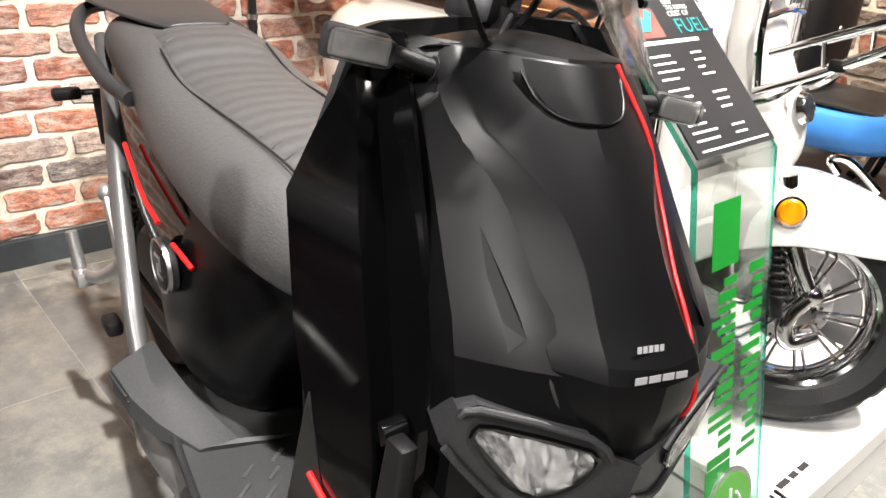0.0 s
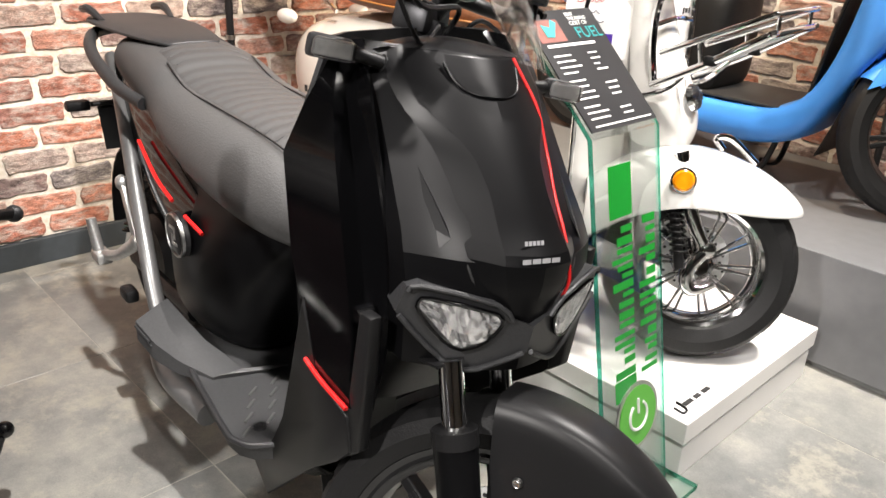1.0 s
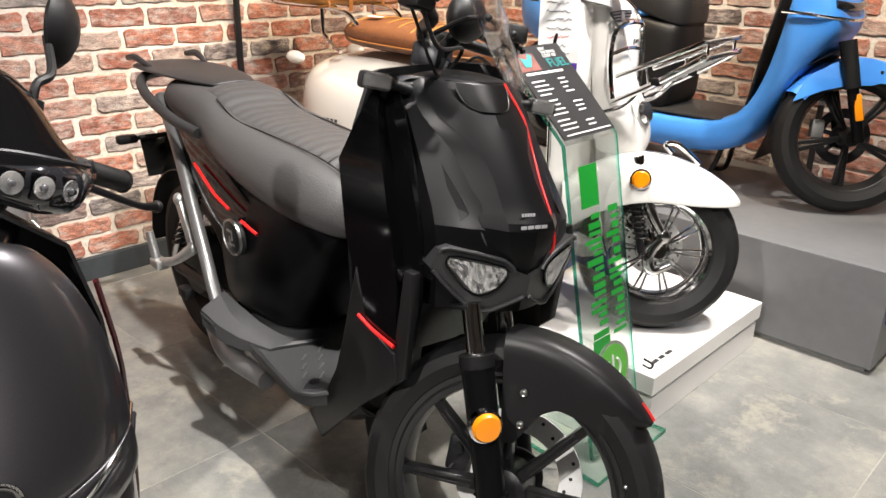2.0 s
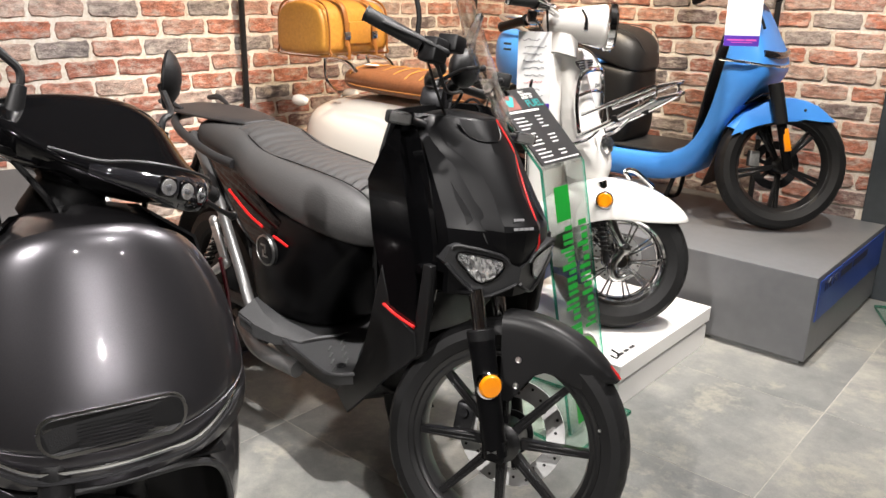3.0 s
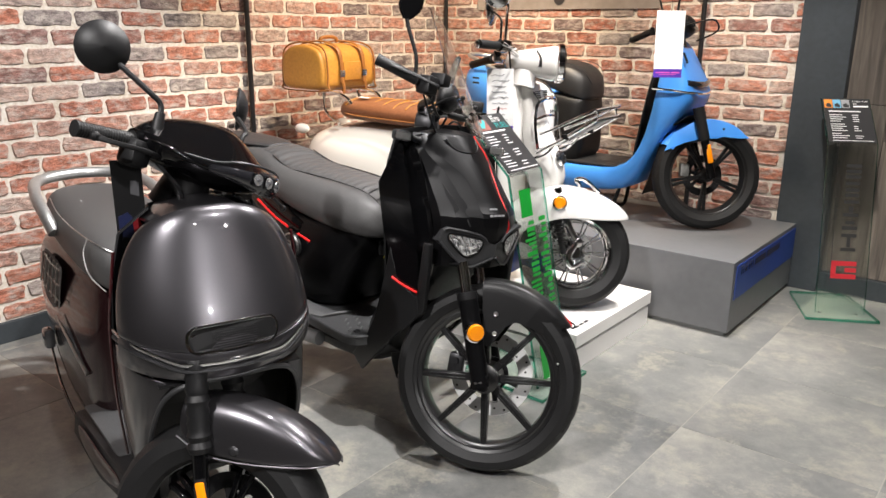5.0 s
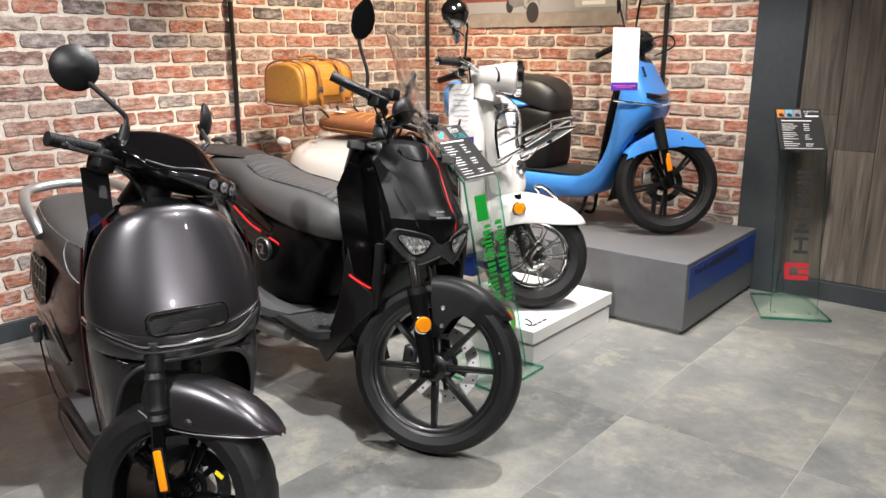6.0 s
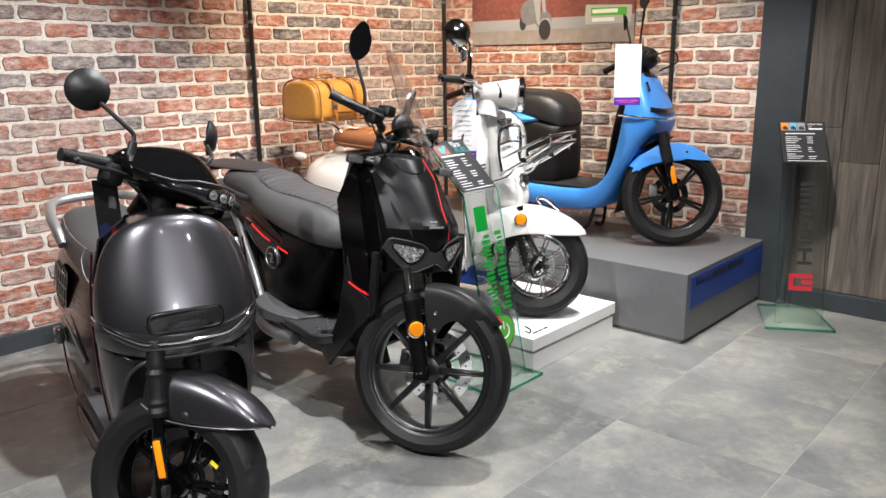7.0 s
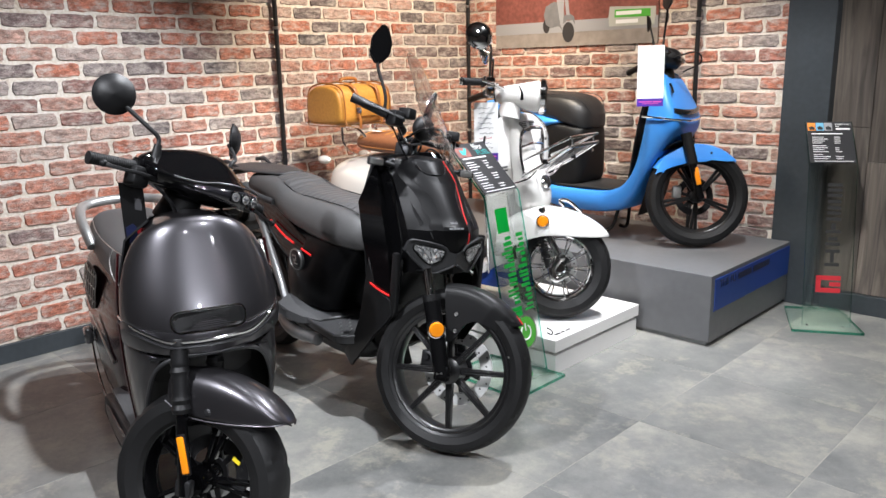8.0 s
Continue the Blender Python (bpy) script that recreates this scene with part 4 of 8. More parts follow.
    bonnet = part("bonnet", surface(rows, 0), BLACK_MATTE, sc, "matte black raised bonnet", True, K.copy(), angle=17)
    lip = [(fx(y, z) + 0.0215, y, z) for y, z in ((0.058, 0.976), (0.050, 0.955), (0.034, 0.944), (0.0, 0.941), (-0.034, 0.944), (-0.050, 0.955), (-0.058, 0.976))]
    part("bonnet_lip", tube(lip, 0.0016, 6, 5), BLACK_MATTE, bonnet, "", True, K.copy())
    part("bonnet_tongue", skin([[(fx(u * w, z) + 0.0225 + 0.003 * (1 - u * u), u * w, z) for u in (-1, -0.5, 0, 0.5, 1)] for z, w in ((0.985, 0.056), (0.965, 0.054), (0.95, 0.042), (0.943, 0.028))]), BLACK_MATTE, bonnet, "", True, K.copy())
    for s in (-1, 1):
        # shut line, long creased facet
        part("shut_line", tube([(fx(along(SEAM, z), z) + 0.001, (along(SEAM, z) + 0.0015) * s, z) for z in (0.975, 0.94, 0.90, 0.85, 0.80, 0.763, 0.737, 0.71)], 0.0017, 6, 4), INK, sc, "", True, K.copy())
        f = [(0.892, 0.120, 0.002), (0.812, 0.099, 0.002), (0.788, 0.101, 0.011), (0.760, 0.127, 0.002), (0.80, 0.126, 0.003)]
        bm = bmesh.new()
        vs = [bm.verts.new((fx(y, z) + up, y * s, z)) for z, y, up in f]
        for i, j, k in ((0, 1, 2), (0, 2, 4), (2, 3, 4), (1, 3, 2)):
            bm.faces.new((vs[i], vs[j], vs[k]))
        part("facet", bm, BLACK_MATTE, sc, "", False, K.copy())
    stripe = [(0.987, 0.060), (0.954, 0.075), (0.93, 0.084), (0.907, 0.088), (0.882, 0.088), (0.862, 0.083), (0.827, 0.070), (0.79, 0.058), (0.745, 0.056), (0.715, 0.052)]

    def bx(y, z):
        r, q, up = along(RIDGE, z), along(SEAM, z), 0.021
        return fx(y, z) + (up if y < r else max(0.004, up * (0.8 - 0.7 * (y - r) / max(0.01, q - r))))

    part("red_stripe", tube([(bx(y, z) + 0.001, y, z) for z, y in stripe], 0.0023, 8, 4), RED, sc, "thin red pinstripe", True, K.copy())
    for k in range(4):
        part("brand_bar", box(0.0125, 0.0058, 0.0008, (-0.0225 + 0.015 * k, 0, 0)), GREY_INK, sc, "silver brand mark", False, K @ pose(fx(0, 0.778) + 0.0232, -0.008, 0.778, 90, 0, 90) @ pose(0, 0, 0, -12, 0, 0))
    for k in range(5):
        part("brand_bar", box(0.0044, 0.0056, 0.0008, (-0.013 + 0.0062 * k, 0, 0)), GREY_INK, sc, "silver brand mark", False, K @ pose(fx(0, 0.794) + 0.0235, -0.008, 0.794, 90, 0, 90) @ pose(0, 0, 0, -20, 0, 0))
    # gloss wings and the edge strips in front of them
    for s in (-1, 1):
        wing = [[(-0.270, 0.105, 0.990), (-0.285, 0.120, 0.986), (-0.268, 0.140, 0.982), (-0.262, 0.158, 0.972)],
                [(-0.215, 0.128, 0.925), (-0.250, 0.142, 0.920), (-0.240, 0.168, 0.920), (-0.286, 0.186, 0.905)],
                [(-0.175, 0.142, 0.855), (-0.222, 0.150, 0.850), (-0.208, 0.184, 0.850), (-0.316, 0.199, 0.842)],
                [(-0.147, 0.148, 0.775), (-0.200, 0.155, 0.770), (-0.184, 0.190, 0.770), (-0.304, 0.202, 0.770)],
                [(-0.128, 0.152, 0.705), (-0.180, 0.160, 0.700), (-0.164, 0.194, 0.700), (-0.292, 0.205, 0.706)],
                [(-0.121, 0.162, 0.635), (-0.162, 0.170, 0.630), (-0.150, 0.198, 0.630), (-0.266, 0.207, 0.640)],
                [(-0.118, 0.180, 0.570), (-0.140, 0.188, 0.568), (-0.146, 0.203, 0.575), (-0.244, 0.208, 0.585)],
                [(-0.116, 0.190, 0.535), (-0.128, 0.196, 0.535), (-0.142, 0.206, 0.536), (-0.240, 0.2085, 0.560)]]
        part("side_wing", skin([[(x, y * s, z) for x, y, z in r] for r in wing], thick=0.006), BLACK_GLOSS, sc, "gloss black leg-shield wing", True, angle=24)
        part("edge_strip", prism([(-0.122, 0.690), (-0.096, 0.690), (-0.106, 0.60), (-0.122, 0.475), (-0.152, 0.448), (-0.150, 0.52), (-0.136, 0.60)], 0.186 * s, 0.204 * s, 0.004), BLACK_PLASTIC, sc, "", True, angle=30)
        part("wing_stripe", tube([(-0.246, 0.2125 * s, 0.562), (-0.20, 0.2125 * s, 0.548), (-0.142, 0.2105 * s, 0.537)], 0.0036, 8), RED, sc, "red pinstripe")
        part("wing_hinge", moved(turned([(0.0, -0.012), (0.011, -0.012), (0.012, 0.012), (0, 0.012)], 12), pose(-0.150, 0.180 * s, 0.668)), BLACK_GLOSS, sc)
        # front indicator on its short ribbed stalk
        Q = K @ (pose(-0.262, -0.172, 0.974, -6, 0, 0) if s < 0 else pose(-0.268, 0.152, 0.946, -6, 0, 0))
        ind = part("indicator", box(0.018, 0.058, 0.025, (0.014, 0.030 * s, 0), 0.006), LENS, sc, "clear indicator lamp on a black stalk", True, Q.copy())
        part("reflector_plate", box(0.004, 0.048, 0.017, (0.011, 0.030 * s, 0), 0.001), SILVER, ind, "", True, Q.copy())
        part("housing", box(0.014, 0.063, 0.030, (0, 0.030 * s, 0), 0.007), GREY_PLASTIC, ind, "", True, Q.copy())
        part("stalk", grip_mesh((0, -0.046 * s, -0.006), (0, 0.002 * s, 0), 0.0095, 5), BLACK_PLASTIC, ind, "", True, Q.copy())
        part("indicator_mount", oval(-0.270, 0.122 * s, 0.940, 0.013, 0.013, 0.013, 12, 8), BLACK_GLOSS, sc, "", True, K.copy())
    # inner leg shield
    rows = [[(-0.36, 0, z), (-0.355, 0.08, z), (-0.335, w * 0.8, z), (-0.305, w, z)] for z, w in ((0.985, 0.14), (0.90, 0.175), (0.80, 0.19), (0.70, 0.192), (0.60, 0.19), (0.50, 0.19), (0.40, 0.185))]
    part("leg_shield", surface(rows, 0.006), BLACK_PLASTIC, sc, "", True, angle=60)
    part("glove_box", box(0.03, 0.20, 0.15, (-0.375, 0.0, 0.80), 0.012), BLACK_PLASTIC, sc)
    part("dash_cowl", skin([[(fx(y, 0.985) + 0.012, y, 0.985) for y in (-0.125, -0.06, 0, 0.06, 0.125)], [(-0.27, y, 1.008 - 1.6 * y * y) for y in (-0.138, -0.07, 0, 0.07, 0.138)], [(-0.36, y, 1.0 - 1.5 * y * y) for y in (-0.145, -0.07, 0, 0.07, 0.145)], [(-0.385, y, 0.95 - y * y) for y in (-0.15, -0.07, 0, 0.07, 0.15)]], thick=0.006), BLACK_MATTE, sc, "", True, K.copy(), soft=1)
    # headlight panel and two lamps
    def lx(y, z):
        return -0.022 - 0.36 * abs(y) - 0.6 * y * y + 0.10 * (z - 0.66)

    outline = [(0, 0.690), (0.030, 0.700), (0.053, 0.722), (0.140, 0.738), (0.153, 0.730), (0.160, 0.695), (0.120, 0.650), (0.076, 0.618), (0.036, 0.632), (0, 0.652)]
    ring = [(lx(y, z), y, z) for y, z in outline]
    full = ring + [(x, -y, z) for x, y, z in reversed(ring[1:-1])]
    bm = bmesh.new()
    a = [bm.verts.new(p) for p in full]
    b = [bm.verts.new((x - 0.050, y * 0.90, z - 0.004)) for x, y, z in full]
    n = len(full)
    for i in range(n):
        j = (i + 1) % n
        bm.faces.new((a[i], a[j], b[j], b[i]))
    h = len(ring)
    halves = [bm.faces.new(a[:h]), bm.faces.new(a[h - 1:] + a[:1])]
    bmesh.ops.triangulate(bm, faces=halves)
    panel = part("headlight_panel", bm, GREY_PLASTIC, sc, "black headlight panel", True, K.copy(), angle=25)
    brow = [(lx(y, z) + 0.004, y, z) for y, z in ((0.030, 0.698), (0.053, 0.719), (0.140, 0.735), (0.152, 0.726))]
    for s in (-1, 1):
        part("brow", tube([(x, y * s, z) for x, y, z in brow], 0.0034, 8, 2), GREY_PLASTIC, panel, "", True, K.copy())
        part("chin_rib", tube([(lx(y, z) + 0.003, y * s, z) for y, z in ((0.157, 0.692), (0.119, 0.652), (0.076, 0.621), (0.038, 0.634), (0.006, 0.652))], 0.0038, 8, 2), GREY_PLASTIC, panel, "", True, K.copy())
        lamp = [(0.042, 0.690), (0.050, 0.706), (0.126, 0.720), (0.140, 0.714), (0.136, 0.698), (0.106, 0.664), (0.080, 0.652), (0.054, 0.668)]
        bm = bmesh.new()
        vs = [bm.verts.new((lx(y, z) + 0.0065, y * s, z)) for y, z in lamp]
        c = bm.verts.new((lx(0.09, 0.69) + 0.014, 0.088 * s, 0.690))
        for i in range(len(vs)):
            bm.faces.new((vs[i], vs[(i + 1) % len(vs)], c))
        lens = part("headlight", bm, LENS, panel, "clear headlight with chrome reflectors", True, K.copy(), angle=50)
        # crinkled reflector: small facets set at many angles
        r = random.Random(31 + s)
        rows = []
        for i in range(20):
            y = 0.041 + 0.0051 * i
            top = 0.704 + 0.16 * (y - 0.05) if y > 0.05 else 0.690 + 1.6 * (y - 0.041)
            low = 0.690 - 1.35 * (y - 0.041) if y < 0.069 else 0.652 if y < 0.086 else 0.652 + 1.05 * (y - 0.086)
            rows.append([(lx(y, low + (top - low) * q / 5) + 0.0030 + r.uniform(-0.0030, 0.0028), y * s, low + (top - low) * q / 5) for q in range(6)])
        part("headlight_bowl", skin(rows), LAMP_SILVER, lens, "", False, K.copy())
        rim = [(lx(y, z) + 0.0045, y * s, z) for y, z in lamp]
        part("lamp_edge", tube(rim + rim[:1], 0.0026, 8, 2), BLACK_GLOSS, lens, "", True, K.copy())
    # under-nose cowl
    rows = []
    for z, x, w in ((0.64, -0.10, 0.15), (0.58, -0.13, 0.15), (0.52, -0.17, 0.14), (0.46, -0.21, 0.13)):
        rows.append([(x, 0, z), (x - 0.01, w * 0.6, z), (x - 0.04, w, z), (x - 0.14, w + 0.02, z)])
    part("nose_cowl", surface(rows, 0.005), BLACK_PLASTIC, sc, "", True, angle=60)
    # lower cowls that sweep from the wings to the floorboard
    for s in (-1, 1):
        side = [(-0.258, 0.655), (-0.236, 0.585), (-0.226, 0.548), (-0.146, 0.520), (-0.138, 0.465), (-0.170, 0.432), (-0.242, 0.372), (-0.402, 0.206), (-0.450, 0.252), (-0.405, 0.300), (-0.365, 0.345), (-0.332, 0.410), (-0.302, 0.500)]
        part("lower_cowl", prism(side, 0.196 * s, 0.2085 * s, 0.0035), BLACK_SATIN, sc, "matte black lower cowl", True, angle=30)
        part("cowl_return", skin([[(-0.258, 0.200 * s, 0.65), (-0.300, 0.200 * s, 0.50), (-0.365, 0.200 * s, 0.345), (-0.405, 0.200 * s, 0.305)], [(-0.300, 0.12 * s, 0.65), (-0.370, 0.11 * s, 0.50), (-0.450, 0.09 * s, 0.38), (-0.50, 0.08 * s, 0.335)], [(-0.33, 0.0, 0.65), (-0.41, 0.0, 0.50), (-0.49, 0.0, 0.40), (-0.56, 0.0, 0.334)]], thick=0.006), BLACK_SATIN, sc, "", True, soft=1, angle=60)
    part("belly_pan", skin([mirror_row([(x, 0, z), (x, 0.12, z), (x, w, z + 0.03), (x, w + 0.01, z + 0.08)]) for x, z, w in ((-0.30, 0.27, 0.16), (-0.40, 0.195, 0.18), (-0.55, 0.185, 0.19), (-0.80, 0.20, 0.18), (-0.98, 0.23, 0.15))], thick=0.005), BLACK_PLASTIC, sc, "", True, soft=1, angle=60)
    # floorboard, its raised lugs and bolts
    half = [(-0.36, 0), (-0.362, 0.18), (-0.372, 0.208), (-0.388, 0.234), (-0.412, 0.249), (-0.445, 0.253), (-0.60, 0.236), (-0.69, 0.222), (-0.80, 0.18), (-0.80, 0)]
    deck = part("floorboard", plate([(x, y) for x, y in half] + [(x, -y) for x, y in reversed(half[1:-1])], 0.03), DECK_GREY, sc, "grey plastic floorboard", True, pose(0, 0, 0.302), angle=30)
    for s in (-1, 1):
        for i in range(4):
            for j in range(2):
                part("tread_lug", box(0.030, 0.006, 0.004, (-0.425 - 0.034 * i - 0.012 * j, (0.228 - 0.020 * i - 0.050 * j) * s, 0.3325), 0.0015, (0, 0, 52 * s)), FRAME_GREY, deck)
        for bx, by in ((-0.660, 0.195), (-0.425, 0.205)):
            part("deck_bolt", moved(turned([(0.0, 0.001), (0.006, 0.001), (0.007, 0.004), (0.011, 0.004), (0.012, 0.0)], 12, "z"), pose(bx, by * s, 0.332)), DARK_METAL, deck)
        part("deck_rim", tube([(-0.365, 0.195 * s, 0.332), (-0.386, 0.236 * s, 0.332), (-0.412, 0.252 * s, 0.332), (-0.445, 0.256 * s, 0.332), (-0.60, 0.239 * s, 0.333), (-0.69, 0.225 * s, 0.334)], 0.006, 8), GREY_PLASTIC, deck)
        # heel plate, ribbed, at the back of the deck
        pod = [[(-0.830, 0.205, 0.400), (-0.770, 0.195, 0.380), (-0.700, 0.183, 0.360), (-0.590, 0.158, 0.344), (-0.560, 0.08, 0.342)],
               [(-0.796, 0.232, 0.412), (-0.742, 0.236, 0.384), (-0.680, 0.224, 0.359), (-0.595, 0.196, 0.341), (-0.565, 0.10, 0.338)],
               [(-0.808, 0.278, 0.380), (-0.742, 0.266, 0.358), (-0.680, 0.246, 0.345), (-0.600, 0.212, 0.338), (-0.57, 0.11, 0.335)],
               [(-0.802, 0.280, 0.342), (-0.742, 0.268, 0.320), (-0.680, 0.248, 0.316), (-0.605, 0.214, 0.324), (-0.57, 0.11, 0.326)]]
        hp = part("heel_plate", skin([[(x, y * s, z) for x, y, z in r] for r in pod], thick=0.008), DECK_GREY, sc, "grey ribbed heel plate", True, angle=26)
        for k in range(3):
            part("rib", tube([(-0.803, (0.281 - 0.004 * k) * s, 0.372 - 0.012 * k), (-0.752, (0.272 - 0.003 * k) * s, 0.358 - 0.012 * k)], 0.0026, 6, 1), GREY_PLASTIC, hp)
        part("frame_pipe", tube([(-0.60, 0.225 * s, 0.262), (-0.78, 0.235 * s, 0.262), (-0.93, 0.20 * s, 0.29)], 0.024, 12), FRAME_GREY, sc)
    # underseat tunnel, its foot set back behind the deck
    rows = []
    for z, f, w, wb in ((0.332, -0.605, 0.150, 0.165), (0.36, -0.600, 0.158, 0.172), (0.42, -0.575, 0.165, 0.180), (0.50, -0.535, 0.165, 0.182), (0.57, -0.490, 0.152, 0.168), (0.62, -0.465, 0.135, 0.152), (0.66, -0.460, 0.125, 0.140)):
        rows.append([(f, 0, z), (f - 0.006, w * 0.45, z), (f - 0.030, w * 0.80, z), (f - 0.085, w * 0.98, z), (f - 0.18, wb, z), (-0.90, wb * 0.95, z), (-0.98, wb * 0.8, z)])
    part("underseat_body", skin([mirror_row(r) for r in rows], True, True), BLACK_MATTE, sc, "matte black underseat body", True, soft=1, angle=80)
    part("socket_cover", box(0.012, 0.07, 0.055, (-0.480, -0.02, 0.575), 0.004), BLACK_PLASTIC, sc)
    part("warning_sticker", plate([(-0.012, -0.010), (0.012, -0.010), (0, 0.012)], 0.001), YELLOW, sc, "yellow warning triangle", False, pose(-0.508, 0.0, 0.535, 90, 0, 90))
    # gloss side panels with stripe and round badge
    for s in (-1, 1):
        side = [[(-0.705, 0.150, 0.50), (-0.695, 0.156, 0.56), (-0.72, 0.145, 0.612)],
                [(-0.80, 0.165, 0.50), (-0.79, 0.166, 0.56), (-0.80, 0.145, 0.635)],
                [(-0.88, 0.172, 0.52), (-0.88, 0.166, 0.59), (-0.88, 0.145, 0.675)],
                [(-0.98, 0.172, 0.57), (-0.98, 0.164, 0.64), (-0.98, 0.140, 0.725)],
                [(-1.12, 0.155, 0.66), (-1.12, 0.148, 0.71), (-1.12, 0.125, 0.77)],
                [(-1.26, 0.125, 0.75), (-1.26, 0.12, 0.78), (-1.26, 0.10, 0.81)]]
        part("side_panel", skin([[(x, y * s, z) for x, y, z in r] for r in side], thick=0.006), BLACK_GLOSS, sc, "gloss black side panel with red stripe", True, soft=2, angle=60)
        part("side_stripe", tube([(-0.715, 0.166 * s, 0.572), (-0.77, 0.176 * s, 0.592)], 0.0042, 8, 2), RED, sc, "red stripe")
        part("side_stripe", tube([(-0.82, 0.180 * s, 0.608), (-0.90, 0.180 * s, 0.632), (-1.02, 0.168 * s, 0.675)], 0.0042, 8), RED, sc, "red stripe")
        bm = pose(-0.800, 0.186 * s, 0.545) @ pose(0, 0, 0, 0 if s < 0 else 180, 0, 0)
        badge = part("round_badge", turned([(0.0, -0.004), (0.036, -0.004), (0.042, 0.0), (0.046, 0.012), (0.040, 0.014)], 28), BLACK_PLASTIC, sc, "round black badge with a silver ring", True, bm.copy())
        part("badge_ring", turned([(0.040, -0.001), (0.0415, -0.005), (0.0445, -0.004), (0.0455, 0.002)], 36), STEEL, badge, "", True, bm.copy())
        for x, z, w, h in ((-0.004, 0.016, 0.026, 0.006), (0.006, 0.004, 0.006, 0.022), (-0.006, -0.008, 0.006, 0.020), (0.004, -0.016, 0.026, 0.006)):
            part("badge_mark", box(w, 0.002, h, (x, -0.005, z), 0.0006), STEEL, badge, "", True, bm.copy())
        # frame rail from the tail down to the heel plate
        part("frame_rail", tube([(-1.34, 0.110 * s, 0.79), (-1.22, 0.136 * s, 0.72), (-1.10, 0.165 * s, 0.64), (-1.0, 0.190 * s, 0.552), (-0.90, 0.213 * s, 0.46), (-0.84, 0.224 * s, 0.385), (-0.80, 0.226 * s, 0.33)], 0.0165, 12), FRAME_GREY, sc, "grey painted frame rail")
        # folding passenger peg
        peg = part("peg_bracket", prism([(-1.085, 0.578), (-1.062, 0.580), (-0.998, 0.462), (-1.010, 0.446), (-1.028, 0.452)], 0.190 * s, 0.204 * s, 0.004), SILVER, sc, "cast silver passenger footrest", True, angle=30)
        part("peg_bar", prism([(-1.110, 0.560), (-1.094, 0.566), (-1.040, 0.455), (-1.052, 0.446)], 0.186 * s, 0.196 * s, 0.003), SILVER, peg, "", True, angle=30)
        part("peg_arm", tube([(-1.02, 0.200 * s, 0.448), (-1.08, 0.222 * s, 0.405), (-1.14, 0.235 * s, 0.385)], [0.016, 0.012, 0.013], 10, 4, flat=0.7), SILVER, peg)
        part("peg_block", box(0.055, 0.034, 0.026, (-1.155, 0.238 * s, 0.378), 0.005), SILVER, peg)
        part("peg", tube([(-1.168, 0.240 * s, 0.388), (-1.185, 0.244 * s, 0.462)], [0.013, 0.011], 10, 1), SILVER, peg)
        part("peg_joint", oval(-1.074, 0.197 * s, 0.572, 0.018, 0.014, 0.018, 12, 8), SILVER, peg)
        part("peg_joint", oval(-1.012, 0.199 * s, 0.456, 0.018, 0.014, 0.018, 12, 8), SILVER, peg)
        part("shock_absorber", tube([(-1.30, 0.135 * s, 0.33), (-1.08, 0.150 * s, 0.62)], 0.011, 10, 1), CHROME, sc)
        part("shock_spring", tube([(-1.27 + 0.17 * k / 60 + 0.018 * math.cos(k * 0.9), 0.137 * s + 0.018 * math.sin(k * 0.9), 0.37 + 0.20 * k / 60) for k in range(61)], 0.004, 6, 1), BLACK_PLASTIC, sc)
        part("rear_indicator", join(box(0.03, 0.06, 0.026, (-1.53, 0.155 * s, 0.638), 0.007), tube([(-1.53, 0.03 * s, 0.638), (-1.53, 0.13 * s, 0.638)], 0.007, 8, 1)), BLACK_PLASTIC, sc)
    part("rear_light", box(0.03, 0.18, 0.05, (-1.43, 0, 0.76), 0.01), RED_DARK, sc)
    part("tail_body", skin([mirror_row([(x, 0, z0), (x, w, z0 + 0.015), (x, w * 0.9, z1), (x, 0, z1)])[:-1] for x, w, z0, z1 in ((-1.0, 0.13, 0.55, 0.72), (-1.15, 0.12, 0.62, 0.77), (-1.30, 0.105, 0.69, 0.80), (-1.42, 0.085, 0.74, 0.81))], True, True), BLACK_PLASTIC, sc, "", True, soft=1, angle=70)
    # grab rail and rack
    part("grab_rail", tube([(-1.02, 0.150, 0.75), (-1.14, 0.168, 0.77), (-1.36, 0.150, 0.81), (-1.49, 0.08, 0.83), (-1.49, -0.08, 0.83), (-1.36, -0.150, 0.81), (-1.14, -0.168, 0.77), (-1.02, -0.150, 0.75)], 0.014, 10, 6), GREY_PLASTIC, sc, "grey grab rail")
    rack = part("luggage_rack", skin([mirror_row([(x, 0, z), (x, w * 0.6, z), (x, w, z - 0.006)]) for x, z, w in ((-1.10, 0.856, 0.055), (-1.14, 0.860, 0.085), (-1.36, 0.862, 0.125), (-1.56, 0.858, 0.115), (-1.62, 0.854, 0.07))], thick=0.010), GREY_PLASTIC, sc, "grey plastic luggage rack", True, soft=1, angle=60)
    for s in (-1, 1):
        part("rack_hook", tube([(-1.46, 0.085 * s, 0.855), (-1.54, 0.095 * s, 0.874), (-1.61, 0.092 * s, 0.866)], [0.006, 0.011, 0.009], 8), GREY_PLASTIC, rack)
    # seat: a stepped grey saddle with ribbed top
    rows = []
    st = ((-0.420, 0.070, 0.628, 0.700), (-0.445, 0.124, 0.612, 0.738), (-0.52, 0.152, 0.612, 0.768), (-0.64, 0.168, 0.618, 0.782), (-0.80, 0.172, 0.645, 0.792), (-0.92, 0.164, 0.675, 0.800), (-0.985, 0.154, 0.695, 0.818), (-1.03, 0.149, 0.71, 0.840), (-1.16, 0.140, 0.735, 0.850), (-1.30, 0.125, 0.755, 0.850), (-1.345, 0.095, 0.765, 0.84))
